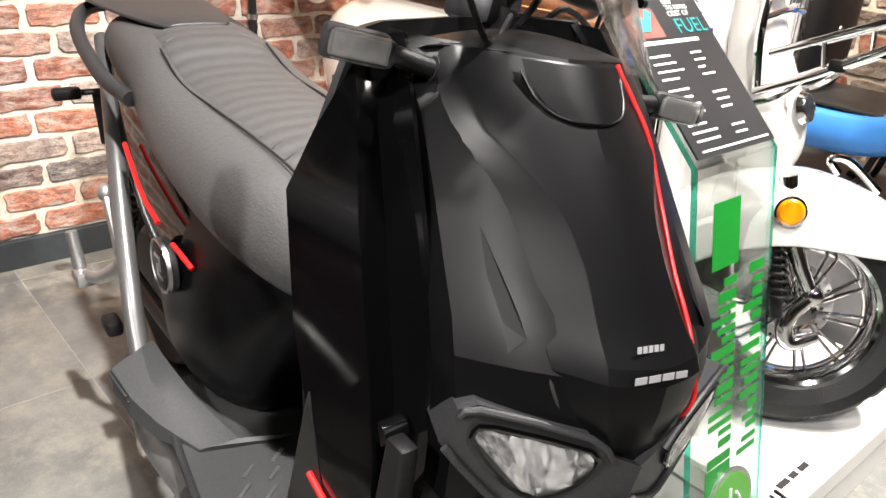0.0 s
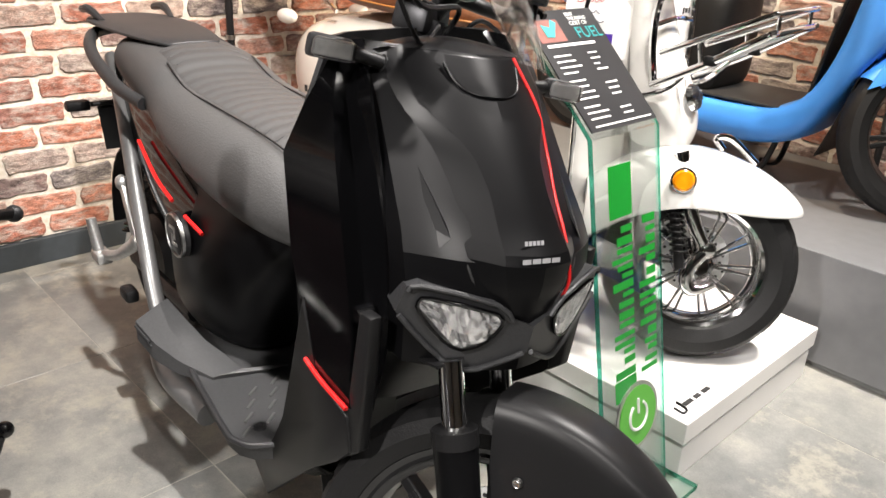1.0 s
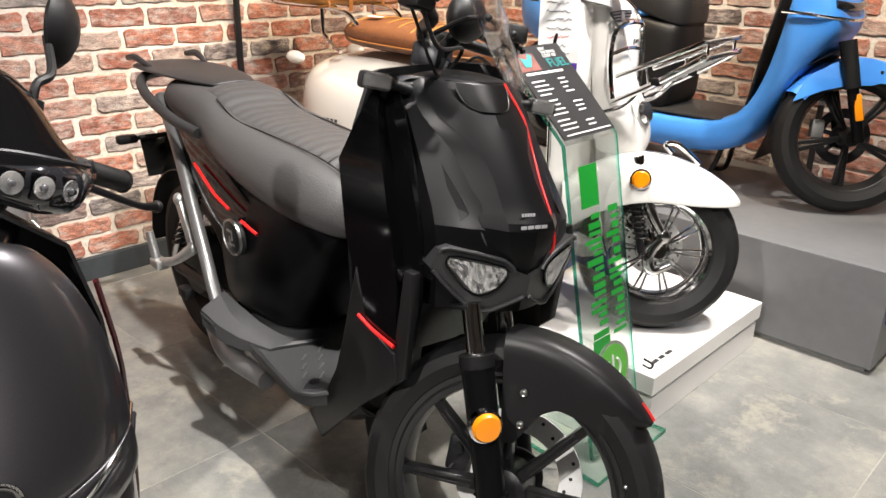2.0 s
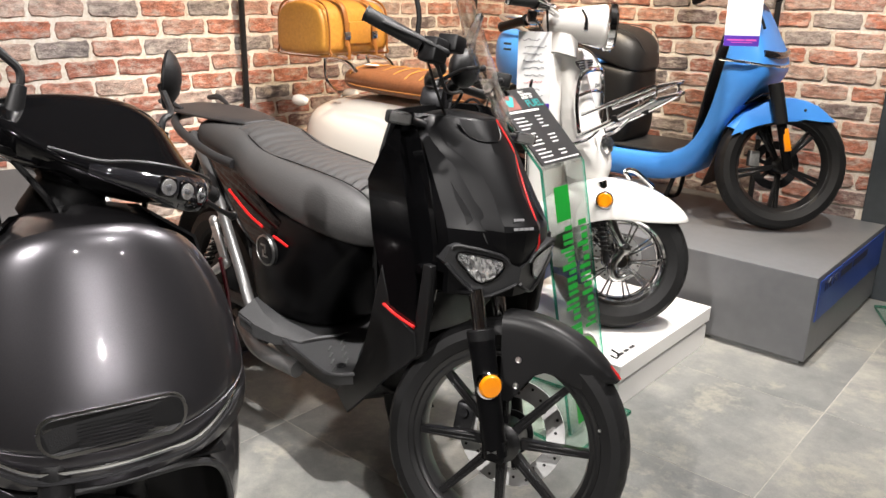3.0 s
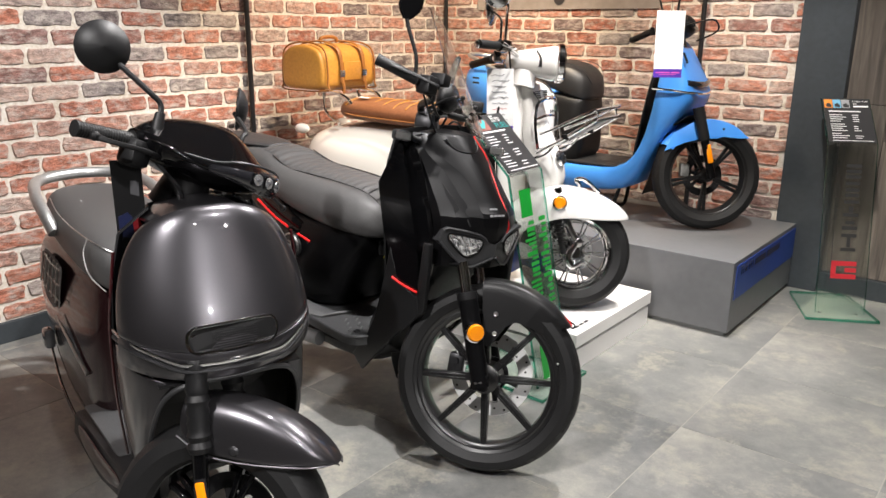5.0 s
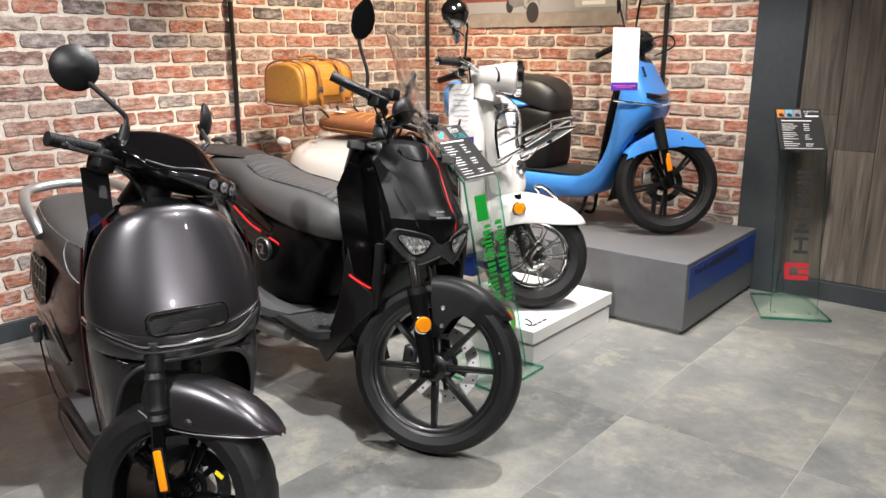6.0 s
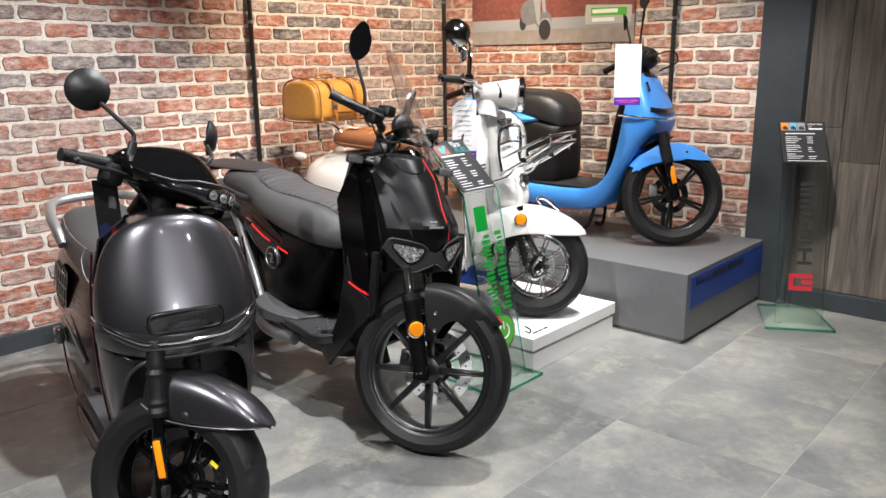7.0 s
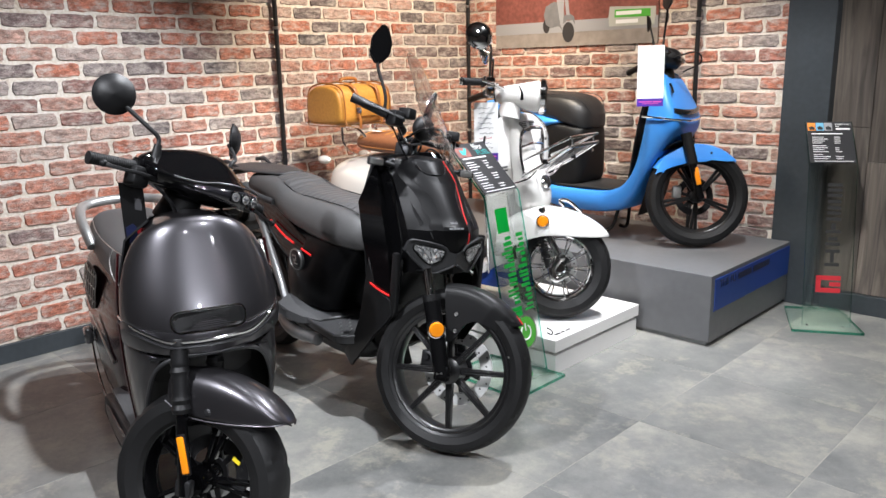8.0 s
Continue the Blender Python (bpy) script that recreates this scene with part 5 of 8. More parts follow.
    for x, w, z0, z1 in st:
        h = z1 - z0
        rows.append(mirror_row([(x, 0, z0), (x, w * 0.80, z0), (x, w * 0.98, z0 + h * 0.22), (x, w, z0 + h * 0.5), (x, w * 0.86, z0 + h * 0.86), (x, w * 0.55, z1 - 0.002), (x, 0, z1)])[:-1])
    seat = part("seat", skin(rows, True, True), SEAT_GREY, sc, "grey vinyl two-level seat", True, soft=2, angle=80)
    rows = []
    for x, w, z1 in ((-0.413, 0.070, 0.690), (-0.436, 0.078, 0.728), (-0.50, 0.080, 0.768), (-0.62, 0.083, 0.786), (-0.78, 0.090, 0.796), (-0.92, 0.094, 0.806), (-0.98, 0.092, 0.822), (-1.02, 0.090, 0.842), (-1.10, 0.086, 0.850)):
        rows.append([(x, 0, z1 + 0.003), (x, w * 0.6, z1 + 0.0015), (x, w, z1 - 0.010), (x, w * 1.02, z1 - 0.022)])
    part("seat_inlay", skin([mirror_row(r) for r in rows]), SEAT_RIB, seat, "ribbed seat top", True, soft=2, angle=80)
    # stitched ribs over the inlay
    for k in range(17):
        s = k / 16
        x = -0.435 - 0.62 * s
        z = None
        for (x0, w0, a0, z0), (x1, w1, a1, z1) in zip(st, st[1:]):
            if x1 <= x <= x0:
                q = (x - x0) / (x1 - x0)
                z = z0 + (z1 - z0) * q
        if z:
            part("seam", tube([(x + 0.010, 0.078, z - 0.006), (x + 0.003, 0.05, z + 0.0010), (x, 0, z + 0.0028), (x + 0.003, -0.05, z + 0.0010), (x + 0.010, -0.078, z - 0.006)], 0.0017, 6, 4), GREY_PLASTIC, seat)
    for s in (-1, 1):
        part("piping", tube([(-0.416, 0.072 * s, 0.686), (-0.45, 0.081 * s, 0.737), (-0.52, 0.084 * s, 0.766), (-0.64, 0.087 * s, 0.780), (-0.80, 0.093 * s, 0.789), (-0.92, 0.096 * s, 0.796), (-1.02, 0.094 * s, 0.830)], 0.0018, 6), BLACK_PLASTIC, seat)
    # rear wheel and motor
    rw = pose(-1.335, 0, 0.268)
    rwheel = part("rear_wheel", join(turned([(0.178, -0.04), (0.186, -0.045), (0.17, -0.02), (0.17, 0.02), (0.186, 0.045), (0.178, 0.04), (0.16, 0.0), (0.178, -0.04)], 40), turned([(0.0, -0.07), (0.09, -0.07), (0.11, -0.05), (0.11, 0.05), (0.09, 0.07), (0.0, 0.07)], 32)), BLACK_PLASTIC, sc, "black rear hub-motor wheel", True, rw.copy())
    for k in range(5):
        part("spoke", spoke_bar(0.09, 0.17, 0.03, 0.025, 0, 0.03), BLACK_PLASTIC, rwheel, "", True, rw @ pose(0, 0, 0, 0, 72 * k, 0))
    part("tyre", tyre_mesh(0.268, 0.115, 0.180), RUBBER, rwheel, "", True, rw.copy(), angle=25)
    for s in (-1, 1):
        part("swingarm", tube([(-0.92, 0.12 * s, 0.30), (-1.15, 0.115 * s, 0.285), (-1.36, 0.105 * s, 0.268)], 0.022, 10, 4, flat=0.7), BLACK_PLASTIC, sc)
    part("rear_mudguard", skin([[(-1.335 + 0.30 * math.cos(radians(a)), u * 0.075, 0.268 + 0.30 * math.sin(radians(a))) for u in (-1, -0.5, 0, 0.5, 1)] for a in range(70, 190, 10)], thick=0.004), BLACK_PLASTIC, sc)
    part("number_plate_holder", box(0.006, 0.17, 0.13, (-1.60, 0, 0.56), 0.003, (0, -18, 0)), BLACK_PLASTIC, sc)
    part("plate_arm", tube([(-1.42, 0, 0.74), (-1.53, 0, 0.68), (-1.60, 0, 0.58)], 0.018, 8), BLACK_PLASTIC, sc)
    part("side_stand", tube([(-0.78, 0.16, 0.22), (-0.80, 0.26, 0.10), (-0.80, 0.31, 0.012)], 0.010, 8, 3), BLACK_PLASTIC, sc)
    part("charge_socket", box(0.05, 0.03, 0.03, (-1.02, -0.225, 0.335), 0.008), BLACK_PLASTIC, sc)

    # handlebar, turned with the fork
    FAR = un(-0.400, 0.200, 1.140)
    g1, g0 = un(-0.290, -0.222, 1.202), un(-0.205, -0.140, 1.142)
    for s in (-1, 1):
        e, i = (g1, g0) if s < 0 else (Vector((g1.x, -0.76 * g1.y, g1.z)), Vector((g0.x, -0.70 * g0.y, g0.z)))
        part("grip", grip_mesh(i, e, 0.0165), RUBBER, sc, "black ribbed rubber grip", True, B.copy())
        part("bar", tube([i, (i.x + 0.02, i.y * 0.7, i.z - 0.03), (-0.335, 0.035 * s, 1.065), (-0.318, 0.022 * s, 1.01)], 0.012, 10), BLACK_PLASTIC, sc, "", True, B.copy())
        d = (e - i).normalized()
        sw = i - d * 0.028
        swp = part("switch_box", box(0.05, 0.046, 0.052, tuple(sw), 0.008, (0, 0, 20 * s)), BLACK_PLASTIC, sc, "", True, B.copy())
        part("reservoir", box(0.052, 0.040, 0.036, (sw.x + 0.022, sw.y * 0.86, sw.z + 0.026), 0.006, (0, 0, 15 * s)), BLACK_PLASTIC, swp, "", True, B.copy())
        lever(sc, B.copy(), [sw + Vector((0.035, 0.0, -0.005)), i + Vector((0.058, 0.004 * s, -0.008)), i.lerp(e, 0.5) + Vector((0.064, 0, -0.012)), e + Vector((0.045, 0, -0.012))])
        mb = i + d * 0.012 + Vector((0, 0, 0.012))
        mt = un(-0.25, -0.122, 1.37) if s < 0 else FAR
        mir = part("mirror_stem", tube([mb, mb.lerp(mt, 0.25) + Vector((0.004, 0, 0)), mt + Vector((0, 0, -0.07)), mt + Vector((0, 0, -0.03))], 0.0058, 8), BLACK_PLASTIC, sc, "black rear-view mirror on a thin stem", True, B.copy())
        blade = [(-0.034, -0.035), (-0.010, -0.068), (0.012, -0.060), (0.034, -0.030), (0.036, 0.012), (0.014, 0.060), (-0.006, 0.068), (-0.036, 0.020)]
        shell = plate([(y * (1 if s < 0 else -1), z) for y, z in blade], 0.016)
        bmesh.ops.bevel(shell, geom=shell.edges, offset=0.005, segments=2, affect="EDGES")
        part("mirror_shell", shell, BLACK_MATTE, mir, "black rhombic mirror back", True, B @ pose(*mt) @ pose(0, 0, 0, 100, 0, 90 + (-58 if s < 0 else 12)), angle=35)
        part("mirror_glass", plate([(y * 0.86 * (1 if s < 0 else -1), z * 0.88) for y, z in blade], 0.001), CHROME, mir, "", False, B @ pose(*mt) @ pose(0, 0, 0, 100, 0, 90 + (-58 if s < 0 else 12)) @ pose(0, 0, -0.0015))
        part("cable", tube([sw + Vector((0.01, 0, -0.02)), (i.x + 0.05, i.y * 0.75, i.z - 0.08), (-0.24, 0.045 * s, 1.04), (-0.27, 0.025 * s, 0.985)], 0.004, 6), BLACK_PLASTIC, sc, "", True, B.copy())
        part("cable", tube([sw + Vector((-0.01, 0, -0.02)), (i.x + 0.03, i.y * 0.55, i.z - 0.12), (-0.26, 0.055 * s, 1.01), (-0.28, 0.04 * s, 0.97)], 0.0032, 6), BLACK_PLASTIC, sc, "", True, B.copy())
    part("stem_clamp", join(box(0.06, 0.085, 0.05, (-0.318, 0, 1.02), 0.010), moved(turned([(0.0, 0.0), (0.028, 0.0), (0.028, 0.07), (0.0, 0.07)], 16, "z"), pose(-0.305, 0, 0.95))), DARK_METAL, sc, "", True, B.copy())
    dash = part("dash_display", oval(-0.262, 0, 1.105, 0.035, 0.066, 0.048, 20, 12), BLACK_PLASTIC, sc, "round black dash display", True, B.copy())
    part("dash_mount", tube([(-0.30, 0, 1.03), (-0.275, 0, 1.07)], 0.016, 10, 1), BLACK_PLASTIC, dash, "", True, B.copy())
    # clear screen
    W = B
    rows = []
    for z, x, w in ((0.985, -0.118, 0.055), (1.04, -0.148, 0.098), (1.10, -0.180, 0.118), (1.17, -0.222, 0.112), (1.24, -0.262, 0.098), (1.30, -0.300, 0.086), (1.35, -0.336, 0.066), (1.374, -0.354, 0.036)):
        rows.append([(x - 1.6 * (u * w) ** 2, u * w, z) for u in (0, 0.3, 0.6, 0.85, 1.0)])
    scr = part("wind_screen", surface(rows, 0.0035), ACRYLIC, sc, "tall clear acrylic wind screen", True, W.copy(), soft=1, angle=70)
    scr.visible_shadow = False
    edge = [r[-1] for r in rows]
    loop = [(x, y, z) for x, y, z in edge] + [(x, -y, z) for x, y, z in reversed(edge)]
    part("screen_edge", tube(loop, 0.0028, 6, 3), ACRYLIC, scr, "", True, W.copy())
    for s in (-1, 1):
        part("screen_arm", tube([(-0.30, 0.05 * s, 1.06), (-0.24, 0.075 * s, 1.09), (-0.20, 0.08 * s, 1.10)], 0.005, 8), BLACK_PLASTIC, scr, "", True, W.copy())
        part("screen_bolt", oval(-0.188, 0.08 * s, 1.10, 0.008, 0.008, 0.008, 10, 6), BLACK_PLASTIC, scr, "", True, W.copy())
    return sc


black_scooter()

# ---------------------------------------------------------------- graphite scooter
def graphite_scooter():
    sc = thing("electric_scooter", pose(2.055, -3.265, 0, 0, 0, -13), "graphite metallic electric scooter with a rounded gloss front shield", "scooter", "parked electric scooters")
    R = 0.245
    S = Matrix.Translation((0.020, -0.070, 0)) @ steer_about((0, 0, R), (-0.25, 0, 1.0), 43)
    hub = S @ pose(0, 0, R)
    # front shield, round as a hood
    rows = []
    F = Matrix.Translation((-0.15, 0.010, -0.022)) @ Matrix.Rotation(radians(-7), 4, "Z") @ Matrix.Diagonal((1, 0.945, 1, 1)) @ Matrix.Translation((0.15, 0, 0))
    for z, c, w, e in ((0.946, -0.110, 0.122, -0.158), (0.942, -0.096, 0.136, -0.162), (0.928, -0.082, 0.152, -0.166), (0.895, -0.068, 0.172, -0.168), (0.845, -0.048, 0.190, -0.167), (0.785, -0.022, 0.205, -0.160), (0.72, 0.004, 0.213, -0.152), (0.665, 0.018, 0.216, -0.145)):
        rows.append([(e + (c - e) * math.sqrt(max(0.0, 1 - (u * 0.985) ** 2.4)), u * w, z - 0.035 * u ** 3 * min(1.0, max(0.0, (z - 0.79) / 0.13)) + 0.028 * u ** 2 * min(1.0, max(0.0, (0.77 - z) / 0.10))) for u in (0, 0.2, 0.4, 0.6, 0.78, 0.9, 0.97, 1.0)])
    part("front_shield", surface(rows, -0.006), GRAPHITE, sc, "rounded graphite metallic front shield", True, F.copy(), soft=2, angle=80)
    rows2 = []
    for z, c, w, e in ((0.668, 0.016, 0.214, -0.142), (0.65, 0.020, 0.217, -0.143), (0.625, 0.012, 0.218, -0.145), (0.60, 0.000, 0.216, -0.15)):
        rows2.append([(e + (c - e) * math.sqrt(max(0.0, 1 - (u * 0.985) ** 2.4)), u * w, z + 0.028 * u ** 2) for u in (0, 0.2, 0.4, 0.6, 0.78, 0.9, 0.97, 1.0)])
    part("lower_front", surface(rows2, -0.006), GRAPHITE, sc, "", True, F.copy(), soft=1, angle=80)
    # bright seam between them, dropping to a flat middle
    seam = [(-0.150, 0.2215, 0.692), (-0.090, 0.209, 0.688), (-0.024, 0.170, 0.676), (0.010, 0.115, 0.652), (0.022, 0.06, 0.648), (0.027, 0, 0.647)]
    full = [(x, -y, z) for x, y, z in seam] + [(x, y, z) for x, y, z in reversed(seam[:-1])]
    part("chrome_seam", tube(full, 0.0045, 8, 5, flat=0.6), CHROME, sc, "thin chrome strip", True, F.copy())
    part("seam_line", tube([(x + 0.002, y * 1.005, z - 0.013) for x, y, z in full], 0.004, 6, 5), DARK_METAL, sc, "", True, F.copy())
    # slotted badge panel
    pm = F @ pose(0.0205, 0, 0.700, 0, -9, 0) @ pose(0, 0, 0, 90, 0, 90)
    bezel = plate(round_rect(0.205, 0.060, 0.026, 8), 0.009)
    bmesh.ops.bevel(bezel, geom=bezel.edges, offset=0.003, segments=2, affect="EDGES")
    for v in bezel.verts:
        v.co.z -= 2.2 * v.co.x ** 2
    bz = part("badge_bezel", bezel, CHROME, sc, "oval chrome-rimmed badge panel", True, pm.copy(), angle=35)
    face = plate(round_rect(0.193, 0.049, 0.021, 8), 0.0098)
    for v in face.verts:
        v.co.z -= 2.2 * v.co.x ** 2
    part("badge_face", face, BLACK_PLASTIC, bz, "dark mesh insert", False, pm.copy())
    for k in range(7):
        part("badge_rib", box(0.10, 0.0020, 0.0010, (0, -0.015 + 0.005 * k, 0.0092)), BLACK_PLASTIC, bz, "", False, pm.copy())
    # apron legs each side of the wheel arch, and the arch's lining
    for s in (-1, 1):
        leg = [[(-0.010, 0.120, 0.600), (-0.060, 0.185, 0.612), (-0.140, 0.2165, 0.640), (-0.215, 0.214, 0.66)],
               [(-0.040, 0.150, 0.565), (-0.080, 0.198, 0.575), (-0.150, 0.218, 0.58), (-0.235, 0.214, 0.59)],
               [(-0.070, 0.172, 0.50), (-0.105, 0.204, 0.50), (-0.170, 0.216, 0.50), (-0.25, 0.212, 0.50)],
               [(-0.110, 0.180, 0.42), (-0.140, 0.200, 0.41), (-0.195, 0.210, 0.41), (-0.27, 0.205, 0.41)],
               [(-0.170, 0.178, 0.33), (-0.195, 0.190, 0.32), (-0.235, 0.198, 0.32), (-0.30, 0.195, 0.32)],
               [(-0.245, 0.165, 0.24), (-0.265, 0.175, 0.235), (-0.295, 0.182, 0.235), (-0.34, 0.180, 0.24)]]
        part("apron", skin([[(x, y * s, z) for x, y, z in r] for r in leg], thick=0.006), GRAPHITE, sc, "graphite apron beside the wheel arch", True, F.copy(), soft=2, angle=80)
        part("shield_trim", tube([(-0.150, 0.203 * s, 0.86), (-0.166, 0.216 * s, 0.76), (-0.215, 0.219 * s, 0.66), (-0.25, 0.216 * s, 0.50), (-0.30, 0.20 * s, 0.32)], 0.0035, 8), RED_DARK, sc, "dark red edge trim", True, F.copy())
    part("arch_lip", tube([(-0.245, -0.163, 0.24), (-0.168, -0.176, 0.33), (-0.108, -0.178, 0.42), (-0.066, -0.170, 0.50), (-0.034, -0.148, 0.565), (-0.004, -0.10, 0.600), (0.004, 0, 0.603), (-0.004, 0.10, 0.600), (-0.034, 0.148, 0.565), (-0.066, 0.170, 0.50), (-0.108, 0.178, 0.42), (-0.168, 0.176, 0.33), (-0.245, 0.163, 0.24)], 0.006, 8, 5), GREY_PLASTIC, sc, "", True, F.copy())
    part("arch_lining", skin([[(x, y, z) for y in (-0.16, -0.08, 0, 0.08, 0.16)] for x, z in ((-0.02, 0.60), (-0.14, 0.60), (-0.24, 0.54), (-0.30, 0.42), (-0.32, 0.28))], thick=0.004), BLACK_PLASTIC, sc, "", True, F.copy())
    rows = [[(-0.30, 0, z), (-0.295, w * 0.6, z), (-0.27, w * 0.9, z), (-0.225, w, z)] for z, w in ((0.93, 0.11), (0.88, 0.18), (0.78, 0.205), (0.66, 0.215), (0.50, 0.21), (0.36, 0.20), (0.26, 0.18))]
    part("leg_shield", surface(rows, 0.005), BLACK_PLASTIC, sc, "", True, F.copy(), angle=70)
    part("shield_cap", skin([mirror_row([(-0.105, 0, 0.938), (-0.115, 0.075, 0.936), (-0.15, 0.121, 0.905)]), mirror_row([(-0.20, 0, 0.950), (-0.20, 0.07, 0.945), (-0.205, 0.125, 0.905)]), mirror_row([(-0.295, 0, 0.945), (-0.295, 0.07, 0.94), (-0.28, 0.14, 0.90)])], thick=0.005), GRAPHITE, sc, "", True, F.copy(), soft=1)

    # wheel, fork, mudguard
    rim = join(turned([(0.158, -0.030), (0.166, -0.036), (0.152, -0.016), (0.150, 0.016), (0.166, 0.036), (0.158, 0.030), (0.142, 0.0), (0.158, -0.030)], 44), turned([(0.0, -0.05), (0.032, -0.05), (0.04, -0.03), (0.04, 0.03), (0.032, 0.05), (0.0, 0.05)], 22))
    wheel = part("front_wheel", rim, BLACK_GLOSS, sc, "black split-spoke alloy wheel", True, hub.copy())
    for k in range(5):
        for q in (-6, 6):
            part("spoke", spoke_bar(0.034, 0.148, 0.014, 0.012, 0, 0.020), BLACK_GLOSS, wheel, "", True, hub @ pose(0, 0, 0, 0, 72 * k + q, 0))
    part("tyre", tyre_mesh(R, 0.118, 0.160, 36), RUBBER, wheel, "", True, hub.copy(), angle=25)
    brake_disc(sc, hub.copy(), 0.105, 0.055, DARK_METAL)
    part("brake_caliper", box(0.05, 0.035, 0.07, (-0.095, 0.06, 0.03), 0.008), DARK_METAL, sc, "", True, hub.copy())
    part("wheel_label", box(0.024, 0.002, 0.010, (0.10, -0.0125, 0.07), 0.0, (0, 30, 0)), YELLOW, wheel, "small yellow tag", False, hub.copy())
    axis = (Vector((-0.135, 0.02, 1.0)) - Vector((0, 0, R))).normalized()
    for s in (-1, 1):
        base = Vector((0.0, 0.082 * s, R))
        part("fork_tube", tube([base - axis * 0.02, base + axis * 0.20], 0.0165, 14, 1), BLACK_GLOSS, sc, "glossy black fork tube", True, S.copy())
        part("fork_lug", box(0.045, 0.026, 0.045, tuple(base), 0.007), DARK_METAL, sc, "", True, S.copy())
        boot = []
        for k in range(17):
            p = base + axis * (0.19 + 0.012 * k)
            boot.append((p, 0.0250 + 0.0012 * math.sin(2.3 * k) if k % 2 else 0.0212))
        rowsb = []
        side = Vector((0, 1, 0))
        up = axis.cross(side)
        for p, r in boot:
            rowsb.append([p + r * (math.cos(a * math.tau / 16) * side + math.sin(a * math.tau / 16) * up) for a in range(16)])
        part("fork_gaiter", skin(rowsb, True, True), BLACK_PLASTIC, sc, "pleated rubber fork gaiter", True, S.copy())
        am = base + axis * 0.09 + Vector((0.012, 0.019 * s, 0.0))
        part("side_reflector", box(0.020, 0.008, 0.095, (0, 0, 0), 0.004), AMBER, sc, "upright amber reflector", True, S @ pose(*am, 0, -18, 0))
        part("reflector_back", box(0.026, 0.006, 0.105, (0, -0.004 * s, 0), 0.003), BLACK_PLASTIC, sc, "", True, S @ pose(*am, 0, -18, 0))
    rows = []
    for a, w, low in ((40, 0.020, 0.199), (42, 0.056, 0.197), (46, 0.092, 0.194), (53, 0.120, 0.190), (61, 0.132, 0.186), (72, 0.137, 0.180), (84, 0.137, 0.176), (97, 0.130, 0.180), (108, 0.115, 0.205)):
        x, top = 0.318 * math.cos(radians(a)), 0.302 * math.sin(radians(a))
        drop = max(0.004, top - low)
        rows.append([(x, u * w * 0.5, top - d * drop) for u, d in ((0, 0), (0.35, 0.02), (0.68, 0.09), (0.90, 0.24), (0.99, 0.45), (1.0, 1.0))])
    guard = part("front_mudguard", skin([mirror_row(r) for r in rows], thick=0.004), GRAPHITE, sc, "short graphite metallic mudguard", True, hub.copy(), soft=2, angle=80)
    for s in (-1, 1):
        part("guard_bolt", turned([(0.0, -0.006), (0.007, -0.005), (0.010, 0.0), (0.012, 0.001)], 12), DARK_METAL, guard, "", True, hub @ pose(0.035, 0.068 * s, 0.198) @ pose(0, 0, 0, 0, 0, 0 if s < 0 else 180))
        part("guard_edge", tube([r[0 if s < 0 else -1] for r in [mirror_row(r) for r in rows]], 0.0022, 6, 3), GRAPHITE, guard, "", True, hub.copy())

    # handlebar and its cover, turned and dipping to the left: x ahead, y to the left, z up in its own frame
    N = Matrix(((0.923, -0.356, -0.146, -0.30), (0.385, 0.853, 0.350, 0.05), (0.0, -0.379, 0.925, 0.985), (0, 0, 0, 1)))
    rows = []
    for y, x0, x1, z0, z1 in ((-0.165, -0.035, 0.045, -0.010, 0.040), (-0.145, -0.06, 0.085, -0.028, 0.058), (-0.09, -0.075, 0.125, -0.045, 0.079), (-0.03, -0.08, 0.150, -0.055, 0.097), (0.04, -0.08, 0.160, -0.058, 0.112), (0.095, -0.075, 0.158, -0.052, 0.114), (0.135, -0.055, 0.140, -0.036, 0.082), (0.152, -0.02, 0.125, -0.018, 0.030)):
        zm = z0 + 0.044 + 0.1 * (z1 - z0 - 0.1)
        rows.append([(x0, y, zm), (x0 + 0.012, y, z1 - 0.012), (x0 + 0.055, y, z1), (x0 + 0.45 * (x1 - x0), y, z1 - 0.014), (x1 - 0.045, y, zm + 0.012), (x1, y, zm - 0.014), (x1 - 0.006, y, z0 + 0.020), (x1 - 0.06, y, z0), (x0 + 0.05, y, z0 + 0.004), (x0 + 0.01, y, z0 + 0.02)])
    nac = part("handlebar_cover", skin(rows, True, True), BLACK_GLOSS, sc, "gloss black handlebar cover with lamp strip", True, N.copy(), soft=2, angle=80)
    strip = [(0.128, -0.075, -0.018), (0.150, -0.035, -0.020), (0.158, 0.02, -0.022), (0.158, 0.07, -0.022), (0.145, 0.115, -0.018), (0.124, 0.143, -0.010)]
    part("lamp_strip", tube(strip, [0.008, 0.014, 0.020, 0.028, 0.028, 0.018], 14, 6, flat=0.55), DARK_LENS, nac, "dark headlamp strip", True, N.copy())
    for x, y, turn in ((0.1705, 0.030, 4), (0.1700, 0.066, -6), (0.1605, 0.102, -22)):
        c = N @ pose(x, y, -0.018, 0, 0, -turn)
        cell = part("lamp_cell", box(0.008, 0.029, 0.031, (0, 0, 0), 0.0035), BLACK_GLOSS, nac, "small round headlamp", True, c.copy())
        part("cell_bowl", turned([(0.0, 0.0045), (0.0045, 0.0050), (0.009, 0.0056), (0.0125, 0.0062), (0.0130, 0.0046)], 18, "x"), LAMP_SILVER, cell, "", True, c.copy())
        part("cell_bulb", oval(0.0062, 0, 0, 0.003, 0.0042, 0.0042, 12, 8), SMOKE, cell, "", True, c.copy())
